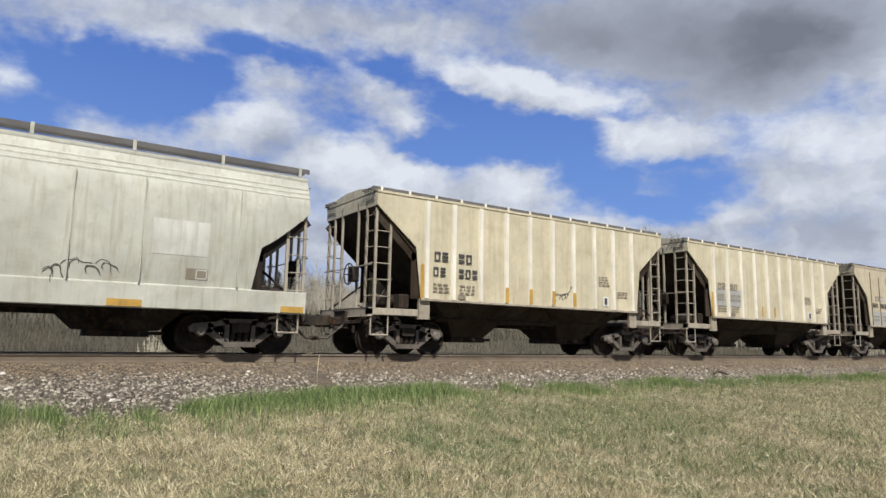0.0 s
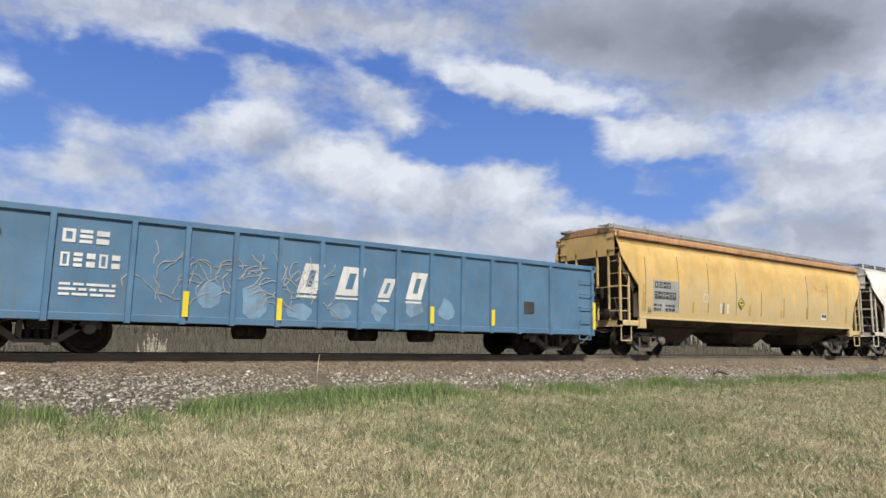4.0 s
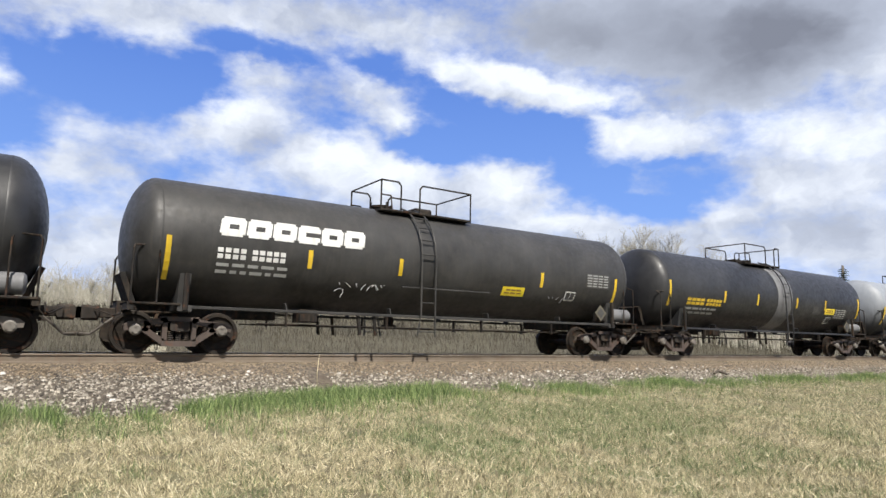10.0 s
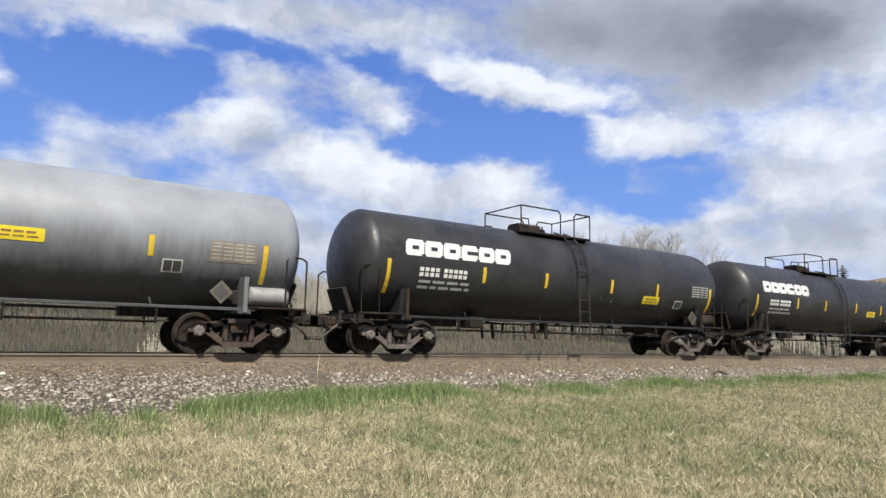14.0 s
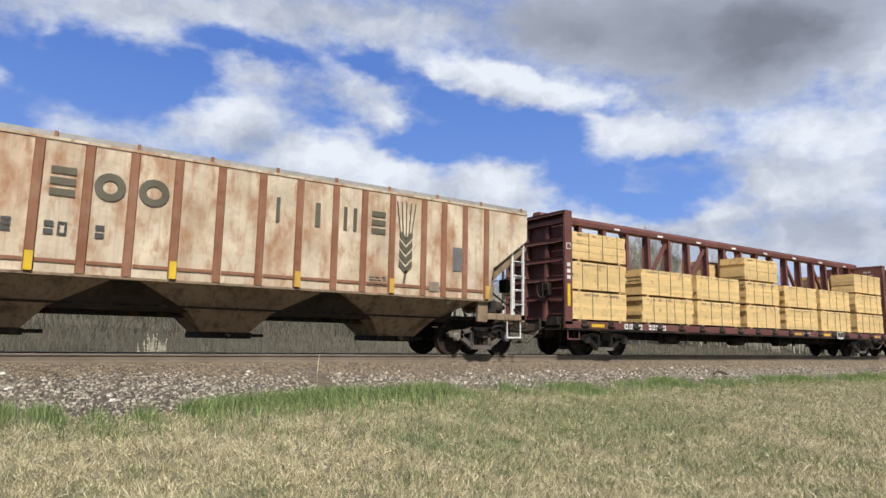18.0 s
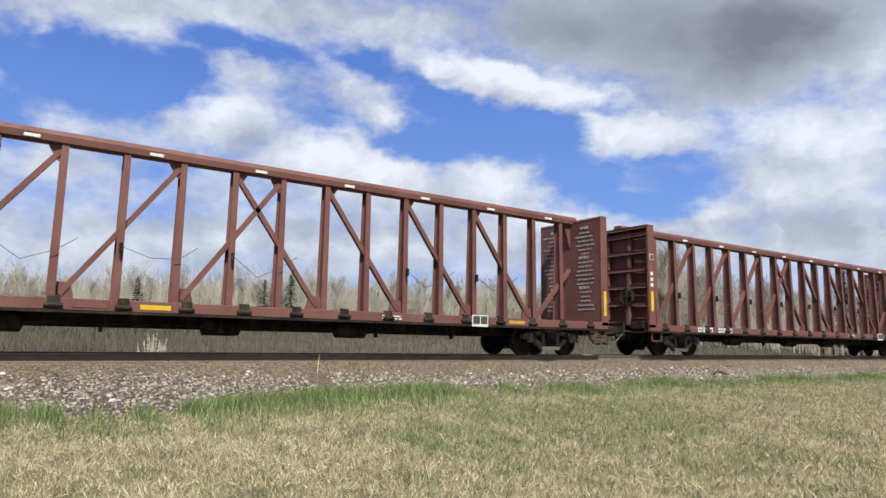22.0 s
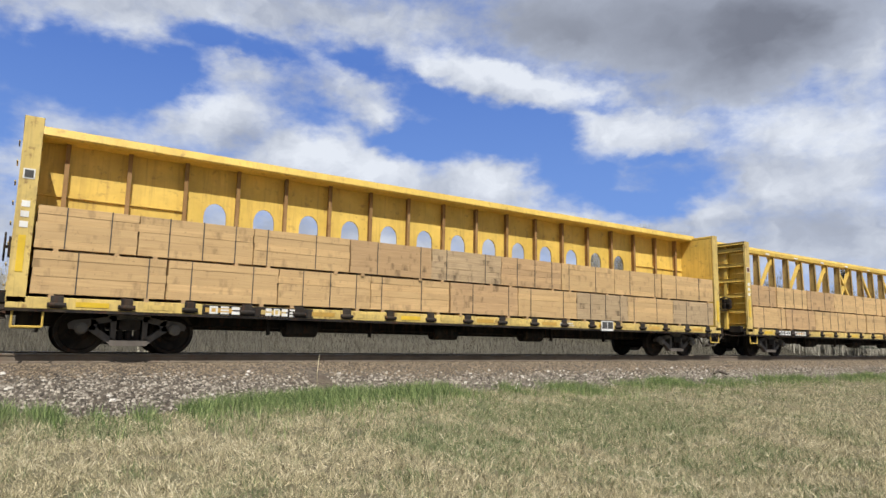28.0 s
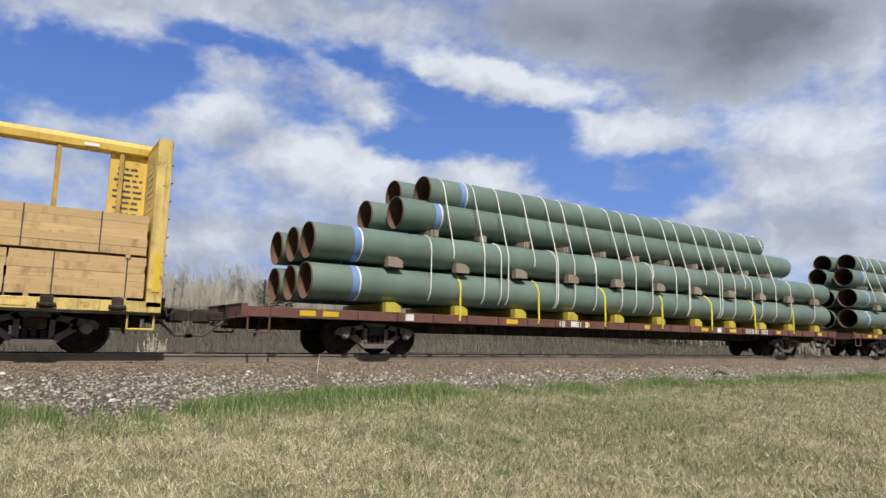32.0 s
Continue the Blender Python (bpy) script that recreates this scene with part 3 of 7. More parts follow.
        part("air_reservoir", Geo().lathe([(-0.45, 0.0), (-0.42, 0.14), (-0.36, 0.19), (0.36, 0.19), (0.42, 0.14), (0.45, 0.0)], "y", (s * (lb + 0.35), -0.5, 1.42), 14), low, car, smooth=40)
    # discharge hoppers
    L = 2 * (lb - 0.15) / bays
    for i in range(bays):
        c = -lb + 0.15 + L * (i + 0.5)
        foot_w, mid_w, top_w = (0.8, 1.25, L / 2 - 0.25) if curved else (0.55, 0.95, L / 2 - 0.25)
        side_w = 1.46 if curved else 1.52
        g = Geo().hull((c - foot_w, c + foot_w, -0.66, 0.66, 0.5), (c - mid_w, c + mid_w, -1.0, 1.0, 0.95))
        g.hull((c - mid_w, c + mid_w, -1.0, 1.0, 0.95), (c - top_w, c + top_w, -side_w, side_w, zb - 0.03))
        # dark low tones put underside shade into the bay colour
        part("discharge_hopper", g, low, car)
        gate = Geo().cbox(c - 0.6, c + 0.6, -0.68, 0.68, 0.36, 0.5, 0.02).rod((c, -0.95, 0.43), (c, 0.95, 0.43), 0.04, 8).box(c + 0.6, c + 0.95, -0.5, -0.44, 0.4, 0.48)
        part("outlet_gate", gate, UNDER, car)
    # filler between the bays, coloured dark for the shade there
    part("bay_ridge", Geo().prism("x", [(-0.95, 0.92), (0.95, 0.92), (1.3, zb - 0.04), (-1.3, zb - 0.04)], -lb + 0.9, lb - 0.9), GRIME_SHADE, car, "sheets between the discharge hoppers, darkened as if in shade")
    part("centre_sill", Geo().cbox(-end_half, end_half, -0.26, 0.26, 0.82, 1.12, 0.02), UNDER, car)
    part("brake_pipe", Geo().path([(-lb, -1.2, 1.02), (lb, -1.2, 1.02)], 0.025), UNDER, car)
    # running boards on the roof
    b0, b1, rise = board
    for s in (-1, 1):
        board_ = part("running_board", Geo().box(-lt - 0.1, lt + 0.1, s * b0 - 0.012, s * b0 + 0.012, zt + rise - 0.03, zt + rise + 0.085), board_mat or GRATING, car)
        for j in range(4):
            y = b1 + (b0 - b1) * (j + 0.5) / 4
            part("board_strip", Geo().box(-lt - 0.1, lt + 0.1, s * y - 0.03, s * y + 0.03, zt + rise + 0.03, zt + rise + 0.07), board_mat or GRATING, board_)
        for i in range(n_support):
            a = -lt + 0.15 + (2 * lt - 0.3) * i / (n_support - 1)
            part("board_bracket", Geo().box(a - 0.035, a + 0.035, s * (b0 + 0.025) - 0.01, s * (b0 + 0.025) + 0.01, zt + min(0.1, rise - 0.05), zt + rise + 0.1), bracket or rib_mat, car)
    hatch = Geo()
    hatch.cbox(-lt + 0.6, lt - 0.6, -0.3, 0.3, zt + 0.22, zt + 0.31, 0.03)
    part("roof_hatch", hatch, roof_mat, car)
    add_truck(car, -truck_x)
    add_truck(car, truck_x)
    end_gear(car, end_half, post_mat, wheel_end)
    return car


def skin(z, zb, zt):
    """Half width of a curved hopper side at the height z."""
    k = (z - zb) / (zt - zb)
    return 1.47 + 0.14 * math.sin(math.pi * min(1, max(0, k * 0.95 + 0.08))) - 0.16 * max(0, k - 0.78) / 0.22


def side_sheet(geo, x0, x1, z0, z1, zb, zt, lift=0.005, n=6):
    """A thin sheet that lies on a curved near side."""
    for i in range(n):
        a, b = z0 + (z1 - z0) * i / n, z0 + (z1 - z0) * (i + 1) / n
        ya, yb = skin(a, zb, zt), skin(b, zb, zt)
        geo.prism("x", [(-ya - lift, a), (-yb - lift, b), (-yb + 0.01, b), (-ya + 0.01, a)], x0, x1)
    return geo


def side_plate(car, name, x0, x1, z0, z1, mt, zb, zt, label="", lift=0.005):
    return part(name, side_sheet(Geo(), x0, x1, z0, z1, zb, zt, lift), mt, car, label)


def side_frame_(car, x0, x1, z0, z1, mt, zb, zt, t=0.025):
    """A thin painted outline on a curved near side."""
    g = Geo()
    side_sheet(g, x0, x0 + t, z0, z1, zb, zt)
    side_sheet(g, x1 - t, x1, z0, z1, zb, zt)
    side_sheet(g, x0 + t, x1 - t, z0, z0 + t, zb, zt, n=1)
    side_sheet(g, x0 + t, x1 - t, z1 - t, z1, zb, zt, n=1)
    part("stencil_box", g, mt, car)


def side_print(car, x0, x1, z0, z1, mt, zb, zt, rows, seed):
    part("stencil_print", bars(Geo(), x0, x1, z0, z1, -skin(z1, zb, zt) - 0.004, rows, seed), mt, car)


CREAM_RIBS = [-4.14, -3.26, -2.33, -1.39, -0.48, 0.44, 1.33, 2.27, 3.15, 4.07]
NEAR = -1.6

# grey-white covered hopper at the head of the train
# UNDER on the bottoms paints the shade beneath this pale car
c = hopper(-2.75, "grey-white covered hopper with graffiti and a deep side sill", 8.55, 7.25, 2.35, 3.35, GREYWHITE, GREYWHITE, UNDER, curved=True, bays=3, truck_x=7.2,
           zb=1.45, zt=4.22, sill=GREYWHITE, board=(1.15, 0.6, 0.24), group="curved-side hoppers", wheel_end=1, band=GREYWHITE, n_support=10, board_mat=BOARD, post_mat=GRIMY_POST)
for s in (-1, 1):
    part("side_beam", Geo().cbox(-8.55, 8.55, s * 1.5 - 0.05, s * 1.5 + 0.05, 0.95, 1.46, 0.02), GREYWHITE, c, "deep grey-white side sill")
for a, b in ((4.35, 5.0), (7.95, 8.5), (-4.0, -3.4)):
    plate(c, "reflector", a, b, 0.98, 1.12, -1.556, AMBER, "faded amber reflector")
for a in (-3.2, -0.6, 2.2, 3.6, 4.9, 6.9):
    part("panel_seam", Geo().box(a - 0.012, a + 0.012, -1.625, -1.585, 1.5, 3.7), GREYWHITE, c)
side_plate(c, "paint_patch", 5.1, 6.25, 2.1, 2.85, FAINT, 1.45, 4.22, "faint pale repaint patch")
side_plate(c, "stencil_box", 5.82, 6.28, 1.6, 1.84, FADED_INK, 1.45, 4.22)
side_frame_(c, 6.02, 6.26, 1.62, 1.82, OFFWHITE, 1.45, 4.22)


def scrawl(x, z, count, seed, y=-1.605):
    """Loose spray strokes."""
    g = Geo()
    rng = random.Random(seed)
    for k in range(count):
        px, pz, ang = x + 0.15 * k, z + rng.uniform(-0.05, 0.2), rng.uniform(0.6, 2.4)
        for i in range(7):
            nx, nz = px + 0.07 * math.cos(ang), pz + 0.07 * math.sin(ang)
            g.rod((px, y, pz), (nx, y, nz), 0.009, 4)
            px, pz, ang = nx, nz, ang + rng.uniform(-1.1, 0.5)
    return g


part("graffiti", scrawl(3.2, 1.6, 8, 4, -skin(1.8, 1.45, 4.22) - 0.004), INK, c, "thin dark scrawled graffiti")


def marks(car, x, z, h, groups, y, mt, w=0.62):
    """Reporting marks: one row of plain shapes for each group (start, count)."""
    for k, (a, n) in enumerate(groups):
        pieces(car, x + a, z, h, h * w, h * 0.26, n, y, mt, "reporting_mark", first=k * 2)


def cream_hopper(x, rib_mat, seed, patch_grey=False):
    c = hopper(x, "cream ribbed covered hopper with orange stripes and grime", 5.68, 4.3, 2.7, 3.85, CREAM, rib_mat, GRIME_SHADE, ribs=CREAM_RIBS, bays=2, truck_x=4.36, zt=4.2,
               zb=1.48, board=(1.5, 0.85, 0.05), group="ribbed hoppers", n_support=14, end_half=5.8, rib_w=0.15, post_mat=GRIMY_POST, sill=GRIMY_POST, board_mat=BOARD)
    if patch_grey:
        for a, b in ((-4.0, -3.42), (-3.18, -2.42)):
            plate(c, "paint_patch", a, b, 1.9, 2.55, NEAR + 0.012, SILVER, "grey patch under the marks")
    ink = FADED_INK if patch_grey else INK
    marks(c, -3.9, 2.52, 0.26, ((0, 2), (0.8, 2)), NEAR, ink, 0.72)
    marks(c, -3.93, 2.11, 0.25, ((0, 2), (0.84, 3)), NEAR, ink, 0.66)
    for k, a in enumerate((-3.92, -3.05)):
        part("stencil_print", bars(Geo(), a, a + 0.5, 1.68, 1.92, NEAR, 3, seed + k), FADED_INK, c)
    plate(c, "stencil_box", -3.1, -2.85, 1.53, 1.66, NEAR, FADED_INK)
    plate(c, "stripe", -4.32, -4.22, 1.5, 2.4, NEAR, AMBER, "orange edge stripe")
    if patch_grey:
        for a in (-0.9, 0.0):
            plate(c, "stripe", a - 0.05, a + 0.05, 1.6, 2.0, NEAR, AMBER)
    else:
        for a in (-1.39, -0.48, 0.44, 1.33):
            plate(c, "stripe", a - 0.06, a + 0.06, 1.52, 1.95, NEAR - 0.036, AMBER, "orange foot of the rib")
        part("graffiti", scrawl(0.55, 1.65, 4, 8), INK, c, "thin dark scrawled graffiti")
    plate(c, "stencil_box", 2.62, 2.9, 1.6, 1.9, NEAR, OFFWHITE)
    plate(c, "stencil_mark", 2.7, 2.82, 1.64, 1.86, NEAR - 0.006, INK)
    part("stencil_print", bars(Geo(), 2.45, 2.95, 2.25, 2.55, NEAR, 4, seed + 2), FADED_INK, c)
    part("stencil_print", bars(Geo(), 3.35, 3.8, 1.9, 2.1, NEAR, 3, seed + 3), FADED_INK, c)
    return c


cream_hopper(13.28, CREAM_RIB, 11)
cream_hopper(26.15, CREAM_RIB, 21, True)

c = hopper(38.95, "buff smooth-sided covered hopper with thin panel seams", 5.6, 4.3, 2.75, 3.9, BUFF, BUFF, GRIME_SHADE, ribs=(), bays=2, truck_x=4.2, zt=4.32, zb=1.5,
           board=(1.5, 0.85, 0.05), group="ribbed hoppers", n_support=10, end_half=5.75, post_mat=GRIMY_POST, sill=GRIMY_POST, board_mat=BOARD)
for a, top in ((-4.05, 4.1), (-3.15, 3.9), (-2.28, 3.95), (-1.38, 3.6), (-0.46, 2.9), (0.43, 2.2), (1.35, 3.95), (2.25, 3.98), (3.19, 4.15), (4.12, 4.2)):
    part("panel_seam", Geo().box(a - 0.011, a + 0.011, NEAR - 0.004, NEAR + 0.03, 1.52, top), SEAM, c)
for a, b, n in ((-3.62, -3.27, 1), (-3.23, -2.79, 2)):
    plate(c, "painted_out_mark", a, b, 2.72, 2.95, NEAR + 0.01, FADED_INK, "dark patch over the old marks")
    pieces(c, a + 0.1, 2.74, 0.16, 0.12, 0.06, n, NEAR - 0.002, OFFWHITE, "reporting_mark")
for a in (-3.97, -3.06):
    pieces(c, a, 2.4, 0.2, 0.135, 0.06, 3, NEAR, INK, "reporting_mark")
for a, b in ((-4.03, -3.24), (-3.06, -2.36)):
    plate(c, "paint_patch", a, b, 1.57, 2.2, NEAR + 0.012, SILVER, "pale grey patch")
    part("stencil_print", bars(Geo(), a + 0.12, b - 0.12, 1.75, 2.0, NEAR, 2, 5), FADED_INK, c)
for a, z in ((-2.36, 2.1), (-0.38, 2.04), (2.42, 2.12)):
    plate(c, "stripe", a - 0.055, a + 0.055, 1.63, z, NEAR, AMBER)
plate(c, "paint_patch", -1.14, -0.67, 1.61, 2.01, NEAR + 0.012, FAINT, "pale square patch")
plate(c, "paint_patch", 1.5, 1.95, 1.55, 1.75, NEAR + 0.012, FAINT, "pale square patch")
plate(c, "placard", 3.44, 3.92, 1.66, 1.94, NEAR, OFFWHITE)
for k in (0, 1):
    plate(c, "placard_print", 3.48 + 0.21 * k, 3.65 + 0.21 * k, 1.72, 1.9, NEAR - 0.008, INK)

# ---- gondola ----
def gondola(x):
    car = rolling(new("gondola_car"), x)
    tagged(car, "blue ribbed steel gondola with white lettering and graffiti", "gondola")
    h, z0, z1 = 8.27, 0.72, 2.78
    for s in (-1, 1):
        y = s * 1.38
        part("side_wall", Geo().box(-h, h, y - 0.03, y + 0.03, z0 + 0.05, z1), BLUE, car)
        part("top_chord", Geo().cbox(-h - 0.04, h + 0.04, y - 0.08, y + 0.09, z1 - 0.05, z1 + 0.09, 0.015), BLUE, car)
        part("side_sill", Geo().cbox(-h, h, y - 0.06, y + 0.07, z0 - 0.06, z0 + 0.1, 0.012), BLUE, car)
        for a in (-8.22, -6.8, -5.34, -4.27, -3.23, -2.19, -1.15, -0.08, 0.98, 2.02, 3.08, 4.11, 5.14, 6.4, 8.22):
            lo = z0 - 0.08
            part("rib", Geo().prism("z", [(a - 0.075, y), (a - 0.05, y + s * 0.1), (a + 0.05, y + s * 0.1), (a + 0.075, y)], lo, z1 - 0.02), BLUE, car)
        part("end_wall", Geo().box(s * (h - 0.04), s * h, -1.38, 1.38, 0.95, z1 - 0.1), BLUE, car)
        for k in range(4):
            z = 1.05 + 0.42 * k
            part("end_rib", Geo().prism("y", [(s * h, z), (s * (h + 0.13), z + 0.06), (s * (h + 0.13), z + 0.16), (s * h, z + 0.22)], -1.4, 1.4), END_RIB, car)
        part("end_cap", Geo().cbox(s * (h - 0.05), s * (h + 0.12), -1.46, 1.46, z1 - 0.1, z1 + 0.1, 0.02, "y"), BLUE, car)
        for q in (-1, 1):
            for k in range(4):
                z = 1.1 + 0.42 * k
                part("grab_iron", Geo().path([(s * (h - 0.1), q * 1.42, z), (s * (h - 0.1), q * 1.5, z), (s * (h - 0.62), q * 1.5, z), (s * (h - 0.62), q * 1.42, z)], 0.013), BLUE, car)
    part("floor", Geo().box(-h, h, -1.36, 1.36, 0.98, 1.05), UNDER, car)
    part("centre_sill", Geo().cbox(-h, h, -0.3, 0.3, 0.62, 0.98, 0.02), UNDER, car)
    for a in (-2.6, 0.4, 2.2):
        part("brake_cylinder", Geo().lathe([(-0.4, 0.1), (-0.35, 0.2), (0.35, 0.2), (0.4, 0.1)], "x", (a, -0.7, 0.55), 12), UNDER, car, smooth=40)
    marks(car, -6.62, 2.2, 0.27, ((0, 3),), -1.42, OFFWHITE, 0.85)
    marks(car, -6.62, 1.72, 0.28, ((0, 5),), -1.42, OFFWHITE, 0.55)
    part("stencil_print", bars(Geo(), -6.6, -5.6, 1.15, 1.4, -1.42, 3, 3), OFFWHITE, car)
    for a, w in ((-1.75, 0.5), (-0.75, 0.62), (0.42, 0.34), (1.25, 0.48)):
        h2 = 0.72 if w > 0.4 else 0.5
        lean = lambda u, v: (a + w * u + 0.2 * v, 1.46 + h2 * v)
        g = Geo()
        for u0, v0, u1, v1 in ((0, 0, 0.34, 1), (0.66, 0, 1, 1), (0.34, 0.78, 0.66, 1), (0.34, 0, 0.66, 0.22)):
            g.prism("y", [lean(u0, v0), lean(u1, v0), lean(u1, v1), lean(u0, v1)], -1.425, -1.415)
        part("lettering", g, OFFWHITE, car)
        part("underline", Geo().box(a, a + w, -1.425, -1.415, 1.36, 1.41), OFFWHITE, car)
    rg, rng = Geo(), random.Random(8)
    for k in range(70):
        a, z = rng.uniform(-5.2, -0.9), rng.uniform(1.05, 1.95)
        t = rng.uniform(0, 3.1)
        for i in range(4):
            b, zz = a + 0.13 * math.cos(t), z + 0.13 * math.sin(t)
            rg.rod((a, -1.418, z), (b, -1.418, zz), 0.012, 4)
            a, z, t = b, zz, t + rng.uniform(-0.9, 0.9)
    part("graffiti", rg, SILVER, car, "pale scrawled graffiti")
    for k, (a, z, w, h2) in enumerate(((-3.75, 1.25, 0.34, 0.4), (-2.7, 1.2, 0.4, 0.5), (-1.65, 1.0, 0.42, 0.24), (-0.6, 1.05, 0.36, 0.3), (0.45, 1.1, 0.3, 0.3), (1.5, 1.25, 0.4, 0.34), (2.55, 1.2, 0.3, 0.4))):
        blot = [(a + w * (0.75 + rng.uniform(-0.25, 0.25)) * math.cos(0.63 * i), z + h2 * (0.75 + rng.uniform(-0.25, 0.25)) * math.sin(0.63 * i)) for i in range(10)]
        part("graffiti", Geo().prism("y", blot, -1.416, -1.411), GRAFFITI, car, "pale blue blot of spray paint")
    for a, lo, hi in ((-8.18, 0.85, 1.95), (-4.24, 0.8, 1.35), (-2.17, 0.8, 1.3), (2.05, 0.85, 1.3), (4.13, 0.85, 1.3), (8.25, 0.85, 1.7)):
        plate(car, "reflector", a - 0.06, a + 0.06, lo, hi, -1.49, SIGNYELLOW, "yellow reflector strip")
    plate(car, "placard", 5.35, 5.75, 1.25, 1.6, -1.42, INK)
    add_truck(car, -6.86)
    add_truck(car, 6.86)
    end_gear(car, h, BLUE, -1)
    return car


gondola(54.42)

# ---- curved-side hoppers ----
c = hopper(72.4, "rust-streaked orange-yellow covered hopper with curved sides", 8.5, 7.55, 2.3, 3.4, ORANGE, ORANGE, HALF_SHADE_LOW, curved=True, bays=3, truck_x=6.75, zb=1.32, zt=4.2,
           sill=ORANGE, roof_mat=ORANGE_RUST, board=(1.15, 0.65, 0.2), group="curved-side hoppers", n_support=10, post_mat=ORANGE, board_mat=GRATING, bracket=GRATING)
for s in (-1, 1):
    part("roof_rail", Geo().cbox(-8.5, 8.5, s * 1.46 - 0.05, s * 1.46 + 0.05, 4.0, 4.2, 0.03), ORANGE_RUST, c, "rusted roof edge rail")
    part("roof_groove", Geo().box(-8.5, 8.5, s * 1.52 - 0.008, s * 1.52 + 0.008, 3.95, 3.985), UNDER, c)
OB, OT = 1.32, 4.2
for a, lo, hi in ((-7.3, 1.5, 3.4), (-5.5, 1.55, 3.55), (-3.72, 1.6, 3.75), (-1.92, 1.6, 3.3), (-0.17, 1.6, 2.6), (1.52, 1.6, 2.4), (3.45, 1.6, 3.5), (5.2, 1.6, 3.2)):
    side_plate(c, "panel_seam", a - 0.009, a + 0.009, lo, hi, SEAM, OB, OT, lift=0.007)
side_plate(c, "paint_patch", -6.9, -5.48, 1.55, 2.64, SILVER, OB, OT, "grey patch under the marks")
pieces(c, -6.82, 2.36, 0.22, 0.175, 0.05, 4, -skin(2.58, OB, OT) - 0.006, INK, "reporting_mark")
pieces(c, -6.84, 2.0, 0.24, 0.16, 0.042, 6, -skin(2.24, OB, OT) - 0.006, INK, "reporting_mark", first=1)
side_print(c, -6.85, -6.42, 1.6, 1.8, INK, OB, OT, 2, 9)
side_print(c, -6.22, -5.7, 1.6, 1.8, INK, OB, OT, 2, 10)
side_print(c, -7.15, -6.95, 1.5, 1.66, INK, OB, OT, 3, 11)
g = Geo()
g.prism("y", [(-1.82, 2.06), (-1.61, 1.85), (-1.40, 2.06), (-1.61, 2.27)], -skin(2.27, OB, OT) - 0.004, -skin(2.27, OB, OT) + 0.01)
part("hazard_placard", g, SIGNYELLOW, c, "yellow diamond placard")
g = Geo()
y = -skin(2.27, OB, OT) - 0.004
for p0, p1 in (((-1.82, 2.06), (-1.61, 1.85)), ((-1.61, 1.85), (-1.40, 2.06)), ((-1.40, 2.06), (-1.61, 2.27)), ((-1.61, 2.27), (-1.82, 2.06))):
    g.bar(p0, p1, 0.03, y - 0.006, y)
g.box(-1.72, -1.5, y - 0.006, y, 2.04, 2.1).box(-1.68, -1.56, y - 0.006, y, 1.95, 1.99).box(-1.66, -1.58, y - 0.006, y, 2.14, 2.17)
part("placard_border", g, INK, c)
for a, lo, hi in ((-7.4, 1.54, 2.45), (-4.62, 1.56, 1.96), (-0.98, 1.6, 2.0), (1.35, 1.6, 1.9), (3.37, 1.62, 2.08), (6.9, 1.5, 2.3)):
    side_plate(c, "stripe", a - 0.055, a + 0.055, lo, hi, AMBER, OB, OT)
side_plate(c, "stripe", -2.82, -2.7, 1.6, 2.02, RUST_POST, OB, OT, "brown stripe")
for a, b in ((-2.97, -2.84), (-2.53, -2.4)):
    side_plate(c, "stripe", a, b, 1.63, 1.98, OFFWHITE, OB, OT)
side_frame_(c, -4.03, -3.72, 2.0, 2.28, OFFWHITE, OB, OT)
part("graffiti", scrawl(3.9, 2.7, 7, 14, -skin(3.0, OB, OT) - 0.002), ORANGE_RUST, c, "faded rust-coloured scrawl")
side_plate(c, "placard", 4.62, 5.08, 1.62, 1.88, OFFWHITE, OB, OT)
for k in (0, 1):
    side_plate(c, "placard_print", 4.66 + 0.21 * k, 4.83 + 0.21 * k, 1.72, 1.85, INK, OB, OT, lift=0.009)

c = hopper(90.7, "clean white curved-side covered hopper with black lettering", 8.55, 7.28, 2.42, 3.36, WHITE, WHITE, HALF_SHADE_LOW, curved=True, bays=3, truck_x=7.1, zb=1.42, zt=4.25,
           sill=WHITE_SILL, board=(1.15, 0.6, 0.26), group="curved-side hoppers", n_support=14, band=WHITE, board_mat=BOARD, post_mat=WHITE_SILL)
for s in (-1, 1):
    part("side_beam", Geo().cbox(-7.4, 7.4, s * 1.49 - 0.04, s * 1.49 + 0.04, 1.12, 1.42, 0.02), WHITE_SILL, c, "white side sill with rusty stains")
WB, WT = 1.42, 4.25
pieces(c, -6.39, 2.68, 0.22, 0.175, 0.055, 4, -skin(2.9, WB, WT) - 0.005, INK, "reporting_mark")
pieces(c, -6.4, 2.2, 0.22, 0.165, 0.055, 4, -skin(2.42, WB, WT) - 0.005, INK, "reporting_mark", first=2)
side_frame_(c, -5.36, -5.07, 2.5, 2.74, SILVER, WB, WT, 0.02)
side_plate(c, "stencil_mark", -5.25, -5.17, 2.58, 2.67, SILVER, WB, WT)
side_frame_(c, -4.78, -4.68, 2.42, 2.6, SILVER, WB, WT, 0.015)
side_print(c, -6.44, -5.98, 1.72, 1.96, FADED_INK, WB, WT, 2, 2)
side_plate(c, "paint_patch", -5.93, -5.53, 1.75, 1.95, SILVER, WB, WT, "grey repainted patch")
side_plate(c, "placard", -7.03, -6.75, 1.61, 1.75, FLATBROWN, WB, WT)
side_plate(c, "placard_print", -6.99, -6.79, 1.65, 1.71, OFFWHITE, WB, WT, lift=0.009)
